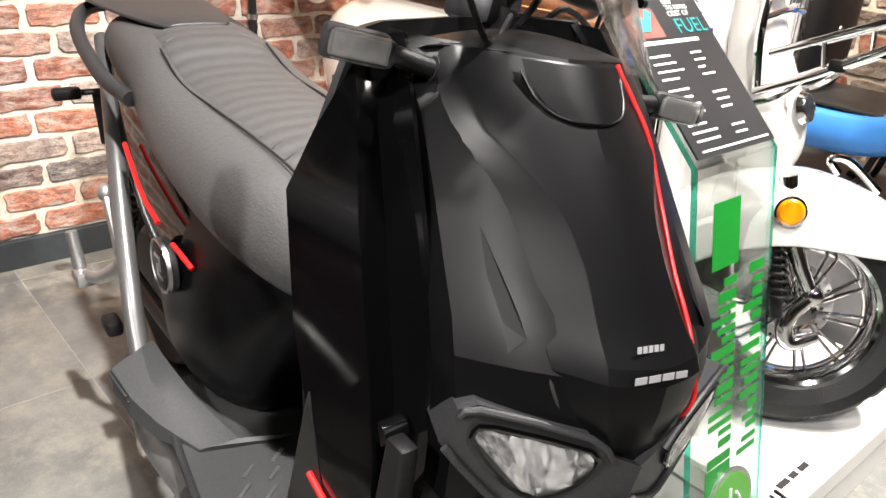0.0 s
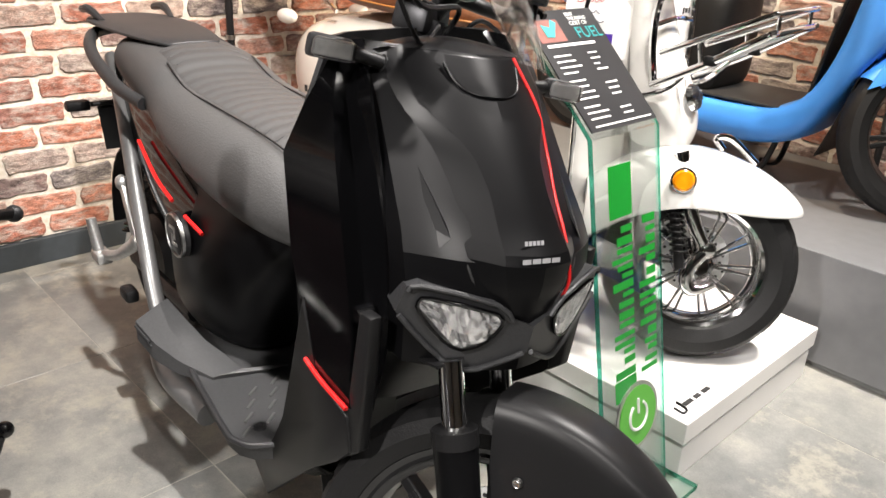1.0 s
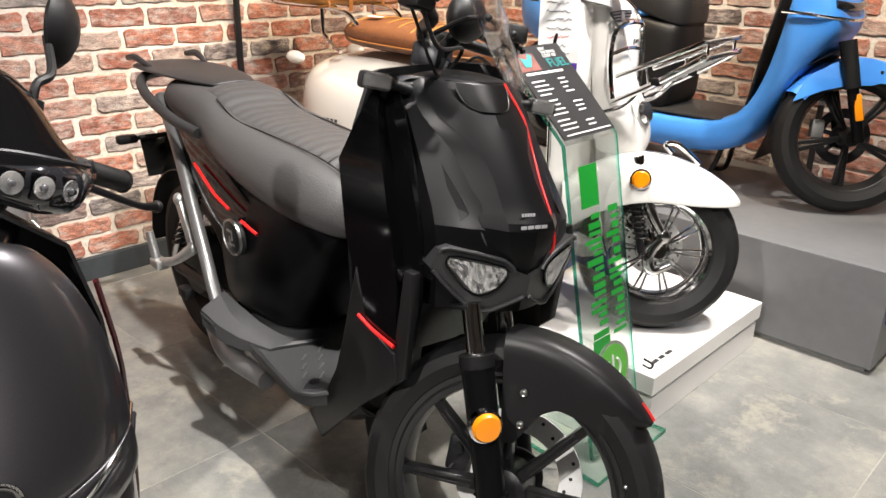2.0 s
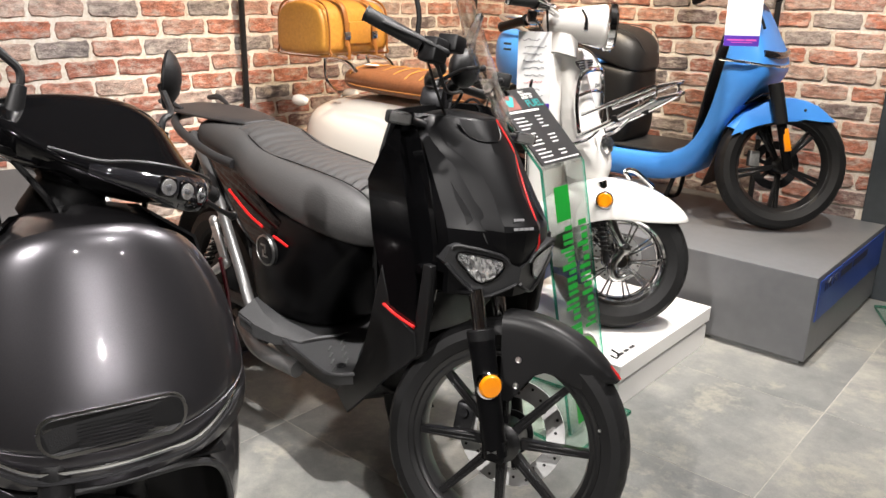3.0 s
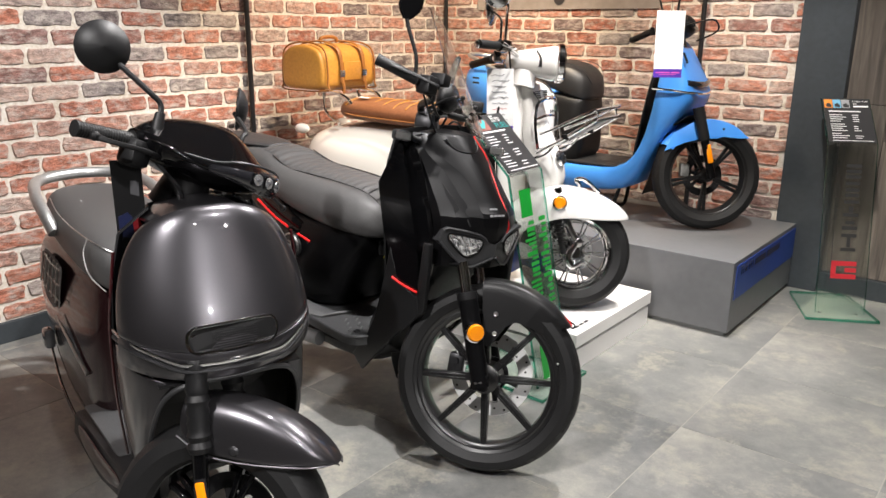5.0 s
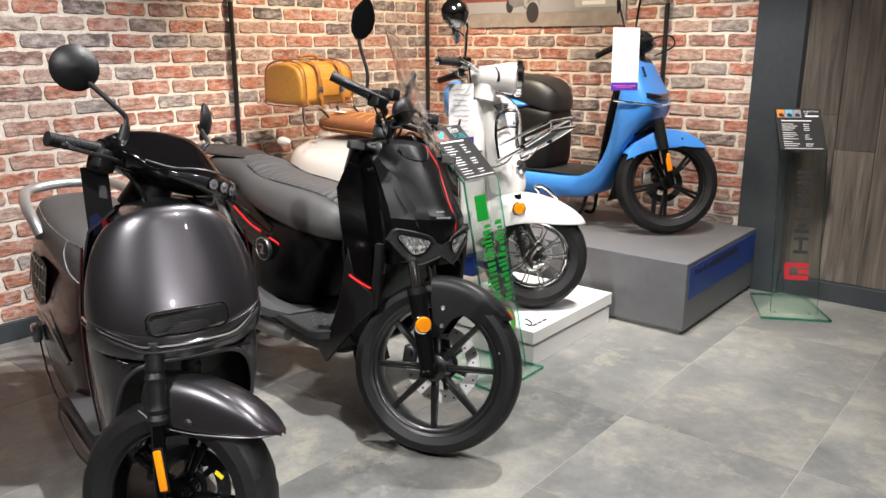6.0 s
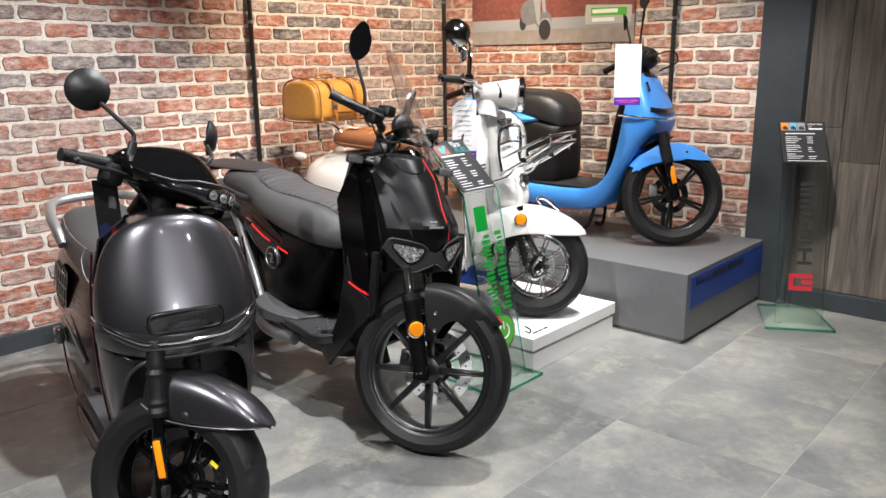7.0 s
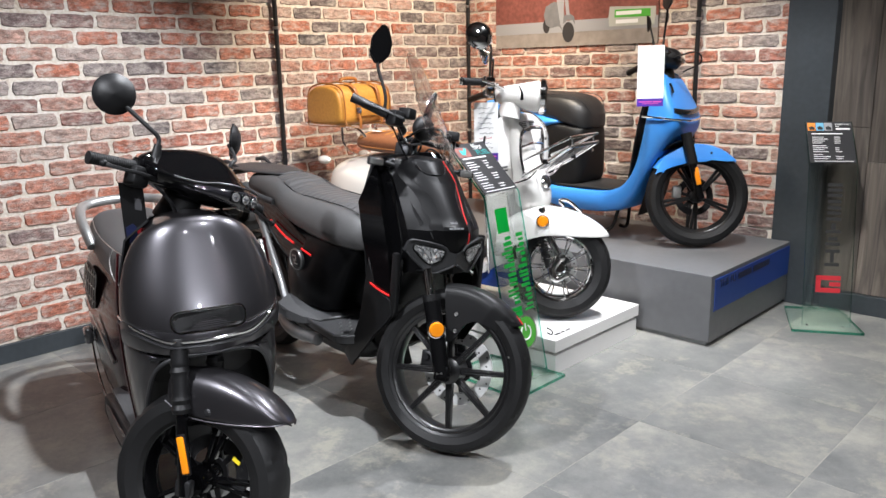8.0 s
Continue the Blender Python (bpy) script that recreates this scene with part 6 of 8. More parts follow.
    part("corner_lens", tube([(0.122, 0.150, -0.022), (0.118, 0.158, 0.0), (0.108, 0.155, 0.018)], 0.007, 8, 5, flat=0.6), ACRYLIC, nac, "clear corner lens", True, N.copy())
    part("cover_line", tube([(0.10, -0.125, -0.002), (0.135, -0.07, -0.004), (0.155, -0.02, 0.008), (0.160, 0.04, 0.014), (0.152, 0.10, 0.014), (0.128, 0.145, 0.012)], 0.0028, 6, 5), DARK_METAL, nac, "", True, N.copy())
    for s in (-1, 1):
        w = 0.03 * (s + 1)
        e, i = Vector((-0.022, 0.300 * s + w * 0.1, -0.008)), Vector((-0.008, 0.172 * s, 0.004))
        part("grip", grip_mesh(i, e, 0.0165, 20), RUBBER, sc, "black ribbed rubber grip", True, N.copy())
        part("grip_collar", tube([(-0.005, 0.150 * s, 0.008), i], 0.026, 16, 1), BLACK_GLOSS, sc, "", True, N.copy())
        part("switch_housing", box(0.055, 0.05, 0.058, (0.0, 0.165 * s, -0.022), 0.012), BLACK_PLASTIC, sc, "", True, N.copy())
        lever_end = N @ Vector((0.008 - w * 0.7, 0.272 * s + w * 1.8, -0.014 - w * 0.4))
        part("lever_ball", oval(*lever_end, 0.010, 0.010, 0.010, 14, 10), BLACK_PLASTIC, sc)
        lever(sc, N.copy(), [(0.045, 0.135 * s, -0.020), (0.052, 0.19 * s, -0.018), (0.030 - w * 0.3, 0.25 * s + w, -0.018 - w * 0.3), (0.008 - w * 0.7, 0.272 * s + w * 1.8, -0.014 - w * 0.4)])
        mbase = Vector((0.010, 0.130 * s, 0.055))
        mt = Vector((-0.09, 0.228 * s, 0.185)) if s < 0 else Vector((-0.10, 0.205, 0.185))
        stem = part("mirror_stem", tube([mbase, mbase + Vector((-0.005, 0, 0.040)), mbase + Vector((-0.022, 0.026 * s, 0.062)), mt + Vector((0.012, -0.022 * s, -0.018))], 0.0062, 8), BLACK_PLASTIC, sc, "round black rear-view mirror on a bent stem", True, N.copy())
        part("stem_foot", moved(turned([(0.0, -0.02), (0.014, -0.02), (0.011, 0.022), (0.0, 0.024)], 12, "z"), pose(*mbase)), BLACK_PLASTIC, stem, "", True, N.copy())
        turn = Matrix.Translation(N @ mt) @ (pose(0, 0, 0, 0, -6, -8) if s < 0 else pose(0, 0, 0, 0, 8, 66))
        part("mirror_head", turned([(0.0, 0.026), (0.026, 0.022), (0.046, 0.011), (0.056, 0.0), (0.054, -0.004), (0.0, -0.005)], 30, "x"), BLACK_PLASTIC, stem, "", True, turn.copy())
        part("mirror_glass", turned([(0.0, -0.0065), (0.05, -0.0065), (0.051, -0.005)], 30, "x"), CHROME, stem, "", True, turn.copy())
        part("cable", tube([(0.02, 0.12 * s, -0.03), (0.06, 0.08 * s, -0.075), (0.03, 0.03 * s, -0.11)], 0.005, 6), BLACK_PLASTIC, sc, "", True, N.copy())
    part("steering_neck", tube([(-0.03, 0, -0.11), (0.0, 0, -0.03)], [0.062, 0.05], 16, 1), BLACK_PLASTIC, sc, "", True, N.copy())
    # price card hung from the bar
    card = part("hang_card", box(0.003, 0.062, 0.20, (0, 0, -0.11), 0.0), BLACK_PLASTIC, sc, "dark printed card hung from the handlebar", False, pose(-0.265, -0.112, 1.020, 0, 4, -22))
    part("card_patch", plate([(-0.026, -0.03), (0.0, -0.035), (0.012, 0.0), (-0.006, 0.025), (-0.026, 0.015)], 0.001), NAVY_INK, card, "", False, pose(-0.265, -0.112, 1.020, 0, 4, -22) @ pose(0.002, 0, -0.15, 90, 0, 90))
    part("card_patch", plate([(-0.008, -0.018), (0.010, -0.012), (0.006, 0.018), (-0.010, 0.012)], 0.001), RED_INK, card, "", False, pose(-0.265, -0.112, 1.020, 0, 4, -22) @ pose(0.0032, 0.012, -0.155, 90, 0, 90))
    part("card_patch", plate([(-0.006, -0.015), (0.012, -0.020), (0.014, 0.012), (-0.004, 0.016)], 0.001), SMOKE, card, "", False, pose(-0.265, -0.112, 1.020, 0, 4, -22) @ pose(0.002, 0.01, -0.07, 90, 0, 90))

    # floor, rear body, seat, rail
    part("floorboard", prism([(-0.28, 0.26), (-0.75, 0.24), (-0.80, 0.15), (-0.55, 0.12), (-0.34, 0.16)], -0.184, 0.184, 0.015), BLACK_PLASTIC, sc, "", True, angle=35)
    part("floor_mat", box(0.40, 0.33, 0.008, (-0.50, 0, 0.256), 0.003, (0, 2.5, 0)), DECK_GREY, sc, "grey ribbed floor mat")
    for s in (-1, 1):
        part("side_skirt", skin([[(x, y * s, z) for x, y, z in r] for r in ([(-0.30, 0.186, 0.245), (-0.48, 0.192, 0.235), (-0.70, 0.192, 0.250)], [(-0.31, 0.192, 0.215), (-0.48, 0.200, 0.190), (-0.68, 0.198, 0.200)], [(-0.33, 0.172, 0.18), (-0.48, 0.180, 0.13), (-0.66, 0.182, 0.14)])], thick=0.006), MAROON, sc, "gloss maroon side skirt", True, soft=2)
        part("skirt_strip", tube([(-0.30, 0.192 * s, 0.225), (-0.48, 0.193 * s, 0.150), (-0.66, 0.188 * s, 0.165), (-0.80, 0.198 * s, 0.165), (-0.98, 0.200 * s, 0.225), (-1.12, 0.192 * s, 0.33)], 0.004, 8), CHROME, sc, "thin bright skirt strip")
    rows = []
    for x, w, z0, z1 in ((-0.60, 0.130, 0.20, 0.60), (-0.66, 0.175, 0.15, 0.62), (-0.80, 0.190, 0.14, 0.64), (-0.98, 0.195, 0.20, 0.65), (-1.15, 0.185, 0.34, 0.655), (-1.30, 0.165, 0.44, 0.65), (-1.38, 0.10, 0.50, 0.62)):
        h = z1 - z0
        rows.append(mirror_row([(x, 0, z0), (x, w * 0.92, z0), (x, w * 1.02, z0 + h * 0.2), (x, w * 1.02, z0 + h * 0.55), (x, w * 0.9, z0 + h * 0.88), (x, w * 0.7, z1), (x, 0, z1)])[:-1])
    part("rear_body", skin(rows, True, True), MAROON, sc, "gloss dark maroon rear body", True, soft=2, angle=80)
    for s in (-1, 1):
        part("rear_trim", tube([(-0.70, 0.184 * s, 0.36), (-0.80, 0.196 * s, 0.42), (-0.92, 0.202 * s, 0.47)], [0.010, 0.009, 0.004], 8, 5, flat=0.5), STEEL, sc, "bright side strip")
        quilt = [[(x, (w - 0.014) * s, z) for x, w, z in r] for r in ([(-0.86, 0.188, 0.63), (-1.0, 0.192, 0.635), (-1.14, 0.182, 0.64)], [(-0.88, 0.205, 0.56), (-1.0, 0.208, 0.565), (-1.14, 0.200, 0.57)], [(-0.92, 0.212, 0.47), (-1.02, 0.214, 0.48), (-1.12, 0.206, 0.49)])]
        qp = part("quilt_panel", skin(quilt, thick=0.004), SEAT_GREY, sc, "grey quilted side panel", True, soft=1)
        for k in range(6):
            part("quilt_line", tube([(-0.885 - 0.042 * k, 0.198 * s, 0.50 + 0.006 * k), (-0.875 - 0.042 * k, 0.182 * s, 0.625)], 0.0022, 6, 1), STEEL, qp)
        for k in range(3):
            part("quilt_line", tube([(-0.88, (0.182 + 0.006 * k) * s, 0.61 - 0.045 * k), (-1.0, (0.185 + 0.005 * k) * s, 0.612 - 0.045 * k), (-1.12, (0.177 + 0.006 * k) * s, 0.615 - 0.045 * k)], 0.0022, 6, 3), STEEL, qp)
    rows = []
    for x, w, z0, z1 in ((-0.575, 0.095, 0.60, 0.68), (-0.60, 0.135, 0.60, 0.73), (-0.68, 0.162, 0.61, 0.755), (-0.82, 0.170, 0.63, 0.765), (-1.0, 0.165, 0.645, 0.77), (-1.18, 0.150, 0.65, 0.785), (-1.30, 0.12, 0.65, 0.78), (-1.34, 0.075, 0.66, 0.755)):
        h = z1 - z0
        rows.append(mirror_row([(x, 0, z0), (x, w * 0.9, z0), (x, w, z0 + h * 0.3), (x, w * 0.98, z0 + h * 0.6), (x, w * 0.84, z0 + h * 0.9), (x, w * 0.5, z1), (x, 0, z1)])[:-1])
    seat = part("seat", skin(rows, True, True), SEAT_GREY, sc, "charcoal padded seat with pale stitching", True, soft=2, angle=80)
    for s in (-1, 1):
        part("stitching", tube([(-0.583, 0.094 * s, 0.712), (-0.64, 0.138 * s, 0.738), (-0.80, 0.152 * s, 0.748), (-1.0, 0.146 * s, 0.754), (-1.16, 0.130 * s, 0.768)], 0.0018, 6), STEEL, seat)
        part("stitching", tube([(-0.592, 0.138 * s, 0.62), (-0.63, 0.164 * s, 0.66), (-0.66, 0.166 * s, 0.71), (-0.68, 0.148 * s, 0.745)], 0.0018, 6), STEEL, seat)
    part("grab_rail", tube([(-0.98, 0.175, 0.70), (-1.03, 0.182, 0.745), (-1.14, 0.172, 0.785), (-1.30, 0.13, 0.80), (-1.35, 0.0, 0.805), (-1.30, -0.13, 0.80), (-1.14, -0.172, 0.785), (-1.03, -0.174, 0.745), (-0.98, -0.165, 0.70)], 0.018, 12), SILVER, sc, "silver grab rail round the seat")
    for s in (-1, 1):
        part("rear_indicator", box(0.05, 0.03, 0.06, (-1.02, 0.212 * s, 0.37), 0.010), SMOKE, sc)
    rw = pose(-1.30, 0, 0.24)
    rwheel = part("rear_wheel", join(turned([(0.155, -0.04), (0.165, -0.045), (0.15, 0.0), (0.165, 0.045), (0.155, 0.04), (0.14, 0.0), (0.155, -0.04)], 36), turned([(0, -0.06), (0.09, -0.06), (0.11, -0.04), (0.11, 0.04), (0.09, 0.06), (0, 0.06)], 28)), BLACK_GLOSS, sc, "", True, rw.copy())
    for k in range(5):
        part("spoke", spoke_bar(0.09, 0.15, 0.03, 0.025, 0, 0.03), BLACK_GLOSS, rwheel, "", True, rw @ pose(0, 0, 0, 0, 72 * k, 0))
    part("tyre", tyre_mesh(0.24, 0.12, 0.158, 36), RUBBER, rwheel, "", True, rw.copy(), angle=25)
    part("swingarm", box(0.45, 0.05, 0.06, (-1.1, 0.10, 0.24), 0.012), DARK_METAL, sc)
    part("foot_lever", tube([(-0.90, 0.18, 0.13), (-0.93, 0.235, 0.145), (-0.965, 0.265, 0.185)], 0.007, 8, 5), BLACK_PLASTIC, sc, "black ball-ended stand lever")
    part("lever_knob", oval(-0.969, 0.270, 0.192, 0.017, 0.017, 0.017, 16, 10), BLACK_GLOSS, sc)
    part("side_stand", tube([(-0.62, 0.14, 0.15), (-0.64, 0.22, 0.08), (-0.64, 0.27, 0.012)], 0.010, 8, 3), BLACK_PLASTIC, sc)
    # the rear half stands a little towards the stand's side
    for child in sc.children:
        if child.name.split(".")[0] in ("seat", "rear_body", "grab_rail", "rear_indicator", "rear_wheel", "quilt_panel", "rear_trim", "skirt_strip", "swingarm"):
            child.location.y += 0.038
    return sc


graphite_scooter()

# ---------------------------------------------------------------- white retro scooter with its case
def ring_section(x, w, z0, z1, n=1.0):
    h = z1 - z0
    return mirror_row([(x, 0, z0), (x, w * 0.7, z0 + h * 0.03), (x, w * 0.96, z0 + h * 0.25), (x, w, z0 + h * 0.5), (x, w * 0.93, z0 + h * 0.75), (x, w * 0.62, z1 - h * 0.05), (x, 0, z1)])[:-1]


def paper_card(m, w, h, label, hand=True, seed=1):
    """A paper price card with hand-written lines and a printed band at its foot."""
    card = thing("price_card", m, label, "price card", "price cards hung on the bars")
    part("paper", box(w, h, 0.001, (0, -h / 2, 0)), PAPER, card, "", False)
    part("printed_band", box(w, h * 0.13, 0.0008, (0, -h * 0.935, 0.0010)), PURPLE, card, "", False)
    for x0, x1, y, hh in ((-0.42, 0.08, 0.925, 0.018), (0.12, 0.42, 0.925, 0.022), (-0.3, 0.3, 0.955, 0.008)):
        part("band_bar", bars([(w * x0, w * x1, -h * y, h * hh)]), PINK_INK, card, "", False, pose(0, 0, 0.0016))
    part("string", tube([(0, -0.004, 0.001), (0.004, 0.03, -0.004), (0.0, 0.06, -0.012)], 0.0012, 5), INK, card)
    if hand:
        r = random.Random(seed)
        y = -h * 0.10
        for k in range(9):
            x0 = -w * 0.40 + r.uniform(0, w * 0.12)
            x1 = w * r.uniform(0.12, 0.42)
            n = 14
            line = [(x0 + (x1 - x0) * q / n, y + r.uniform(-0.0035, 0.0035), 0.0008) for q in range(n + 1)]
            part("handwriting", tube(line, 0.0009, 5, 2), RED_INK if k == 6 else NAVY_INK, card)
            y -= h * 0.085
    return card


def white_scooter():
    Z = 0.153
    sc = thing("electric_scooter", pose(1.84, -1.40, Z, 0, 0, 4), "white retro electric scooter with chrome racks and brown seat", "scooter", "parked electric scooters")
    R = 0.232
    S = Matrix.Translation((-0.030, 0.012, 0.0)) @ steer_about((0, 0, R), (-0.24, 0, 1.0), 36)
    hub = S @ pose(0, 0, R)
    rim = join(turned([(0.142, -0.032), (0.152, -0.038), (0.150, -0.030), (0.134, -0.014), (0.134, 0.014), (0.150, 0.030), (0.152, 0.038), (0.142, 0.032), (0.126, 0.010), (0.126, -0.010), (0.142, -0.032)], 48), turned([(0.0, -0.04), (0.02, -0.04), (0.034, -0.026), (0.034, 0.026), (0.02, 0.04), (0.0, 0.04)], 20))
    wheel = part("front_wheel", rim, CHROME, sc, "chrome multi-spoke wheel", True, hub.copy())
    for k in range(10):
        for q in (-4.5, 4.5):
            part("spoke", spoke_bar(0.03, 0.134, 0.007, 0.006, 0, 0.010), CHROME, wheel, "", True, hub @ pose(0, 0, 0, 0, 36 * k + q, 0))
    part("tyre", tyre_mesh(R, 0.108, 0.146, 36), RUBBER, wheel, "", True, hub.copy(), angle=25)
    brake_disc(sc, hub.copy(), 0.085, 0.048)
    for s in (-1, 1):
        part("fork_leg", tube([(0.0, 0.064 * s, R + 0.05), (-0.05, 0.066 * s, 0.36), (-0.10, 0.066 * s, 0.50)], [0.013, 0.017, 0.017], 12, 3), CHROME, sc, "chrome fork leg", True, S.copy())
        part("fork_link", tube([(0.0, 0.066 * s, R + 0.05), (-0.035, 0.07 * s, R - 0.005), (-0.02, 0.068 * s, R - 0.05), (0.03, 0.06 * s, R - 0.03)], [0.014, 0.018, 0.016, 0.012], 12, 5), CHROME, sc, "", True, S.copy())
        part("link_joint", oval(0.0, 0.068 * s, R + 0.05, 0.022, 0.014, 0.022, 14, 8), CHROME, sc, "", True, S.copy())
        part("link_joint", oval(-0.035, 0.072 * s, R - 0.01, 0.018, 0.012, 0.018, 14, 8), CHROME, sc, "", True, S.copy())
        part("shock_body", tube([(-0.055, 0.076 * s, R + 0.0), (-0.115, 0.072 * s, 0.44)], 0.012, 10, 1), DARK_METAL, sc, "", True, S.copy())
        part("shock_spring", tube([(-0.06 - 0.05 * k / 90 + 0.020 * math.cos(k * 0.75), 0.075 * s + 0.020 * math.sin(k * 0.75), R + 0.03 + 0.16 * k / 90) for k in range(91)], 0.0035, 6, 1), BLACK_PLASTIC, sc, "", True, S.copy())
    # deep mudguard
    rows = []
    for x, zt, zb, w in ((0.215, 0.392, 0.386, 0.012), (0.203, 0.412, 0.384, 0.045), (0.168, 0.444, 0.380, 0.072), (0.105, 0.480, 0.376, 0.090), (0.03, 0.506, 0.376, 0.100), (-0.045, 0.518, 0.378, 0.105), (-0.10, 0.512, 0.370, 0.106), (-0.18, 0.490, 0.345, 0.104), (-0.25, 0.450, 0.300, 0.098), (-0.30, 0.40, 0.25, 0.088)):
        h = zt - zb
        rows.append(mirror_row([(x, 0, zt), (x, w * 0.45, zt - h * 0.04), (x, w * 0.80, zt - h * 0.20), (x, w * 0.97, zt - h * 0.5), (x, w, zb)]))
    guard = part("front_mudguard", skin(rows, thick=0.004), WHITE, sc, "deep white front mudguard", True, S.copy(), soft=2, angle=80)
    part("guard_trim", tube([(0.085, 0, 0.490), (0.02, 0, 0.538), (-0.015, 0, 0.536), (0.005, 0, 0.512)], 0.008, 8), CHROME, guard, "chrome mudguard crest", True, S.copy())
    for s in (-1, 1):
        rf = part("side_reflector", turned([(0.0, -0.012), (0.020, -0.011), (0.025, -0.006), (0.025, 0.0)], 22), AMBER, guard, "round amber reflector", True, S @ pose(-0.092, 0.108 * s, 0.440) @ pose(0, 0, 0, 0, 0, 0 if s < 0 else 180))
        part("reflector_rim", turned([(0.025, -0.006), (0.029, -0.004), (0.029, 0.002)], 22), CHROME, rf, "", True, S @ pose(-0.092, 0.108 * s, 0.440) @ pose(0, 0, 0, 0, 0, 0 if s < 0 else 180))
    # leg shield and its centre column
    rows = []
    for z, x, w in ((0.20, -0.31, 0.15), (0.28, -0.285, 0.19), (0.40, -0.262, 0.225), (0.55, -0.25, 0.250), (0.70, -0.247, 0.263), (0.80, -0.250, 0.262), (0.86, -0.254, 0.238), (0.905, -0.260, 0.180), (0.935, -0.268, 0.105)):
        rows.append([(x, 0, z), (x, w * 0.5, z), (x - 0.002, w * 0.85, z), (x - 0.014, w, z - 0.004)])
    Y = pose(-0.022, 0.045, -0.012)
    part("leg_shield", surface(rows, 0.008), WHITE, sc, "white leg shield with chrome edge", True, Y.copy(), soft=2, angle=80)
    edge = [(r[-1][0], r[-1][1], r[-1][2]) for r in rows]
    part("shield_edge", tube([(x, -y, z) for x, y, z in edge] + [(-0.30, 0, 0.95)] + [(x, y, z) for x, y, z in reversed(edge)], 0.006, 8, 4), CHROME, sc, "", True, Y.copy())
    rows = []
    for z, x, w, d in ((0.50, -0.105, 0.066, 0.12), (0.545, -0.088, 0.080, 0.14), (0.62, -0.108, 0.082, 0.13), (0.68, -0.142, 0.080, 0.10), (0.76, -0.186, 0.080, 0.07), (0.86, -0.220, 0.082, 0.05), (0.93, -0.240, 0.080, 0.04)):
        rows.append([(x, 0, z), (x - 0.004, w * 0.5, z), (x - 0.02, w * 0.9, z), (x - d, w, z)])
    part("horn_cast", surface(rows, 0.006), WHITE, sc, "white horn casting", True, Y.copy(), soft=2, angle=80)
    horn = part("horn_grille", turned([(0.0, 0.010), (0.012, 0.011), (0.014, 0.006), (0.020, 0.010), (0.023, 0.006), (0.029, 0.009), (0.033, 0.0)], 24, "x"), CHROME, sc, "round chrome horn grille", True, Y @ pose(-0.108, 0.0, 0.628, 0, -20, 0))
    for k in range(7):
        part("grille_bar", box(0.003, 0.003, 0.056 * math.cos((k - 3) * 0.4), (0.012, (k - 3) * 0.008, 0), 0.001), CHROME, horn, "", True, Y @ pose(-0.108, 0.0, 0.628, 0, -20, 0))
    vent = part("emblem", plate([(0.0, -0.026), (0.012, -0.024), (0.030, -0.012), (0.058, 0.010), (0.060, 0.020), (0.0, 0.022), (-0.060, 0.020), (-0.058, 0.010), (-0.030, -0.012), (-0.012, -0.024)], 0.005), DARK_METAL, sc, "dark winged emblem with steel slats", False, Y @ pose(-0.212, 0, 0.878, 90, 0, 90) @ pose(0, 0, 0, -14, 0, 0))
    for q in (-1, 1):
        for k in range(4):
            w = 0.042 - 0.007 * k
            part("emblem_slat", box(w, 0.0042, 0.003, (q * (0.013 + w / 2), 0.015 - 0.0085 * k, 0.0062), 0.001), STEEL, vent, "", True, Y @ pose(-0.212, 0, 0.878, 90, 0, 90) @ pose(0, 0, 0, -14, 0, 0))
    part("emblem_shield", plate([(-0.009, 0.018), (0.009, 0.018), (0.009, -0.010), (0.0, -0.020), (-0.009, -0.010)], 0.003), STEEL, vent, "", False, Y @ pose(-0.212, 0, 0.878, 90, 0, 90) @ pose(0, 0, 0, -14, 0, 0) @ pose(0, 0, 0.0052))
    part("script_mark", bars([(-0.05, 0.05, 0, 0.008), (-0.03, 0.05, -0.016, 0.006)]), INK, sc, "", False, Y @ pose(-0.243, -0.160, 0.70, 90, 0, 90))
    part("script_mark", bars([(-0.030, -0.022, 0, 0.016), (-0.017, -0.004, 0, 0.011), (0.001, 0.012, 0, 0.014), (0.016, 0.030, 0, 0.014)]), INK, sc, "", False, Y @ pose(-0.2435, 0.185, 0.800, 90, 0, 90))
    # front rack: a sloping tray of bars on a bent hoop
    tray = [(-0.165, -0.105, 0.660), (-0.05, -0.118, 0.722), (0.075, -0.118, 0.800), (0.088, -0.095, 0.807), (0.088, 0.095, 0.807), (0.075, 0.118, 0.800), (-0.05, 0.118, 0.722), (-0.165, 0.105, 0.660)]
    rack = part("front_rack", tube(tray, 0.0085, 10, 6), CHROME, sc, "chrome front luggage rack", True, Y.copy())
    part("rack_bar", tube([(-0.150, -0.112, 0.735), (-0.06, -0.124, 0.776), (0.070, -0.118, 0.838), (0.086, -0.09, 0.845), (0.086, 0.09, 0.845), (0.070, 0.118, 0.838), (-0.06, 0.124, 0.776), (-0.150, 0.112, 0.735)], 0.007, 10), CHROME, rack, "", True, Y.copy())
    for k in range(5):
        part("rack_bar", tube([(-0.135, -0.076 + 0.038 * k, 0.680), (0.086, -0.076 + 0.038 * k, 0.808)], 0.0052, 8, 1), CHROME, rack, "", True, Y.copy())
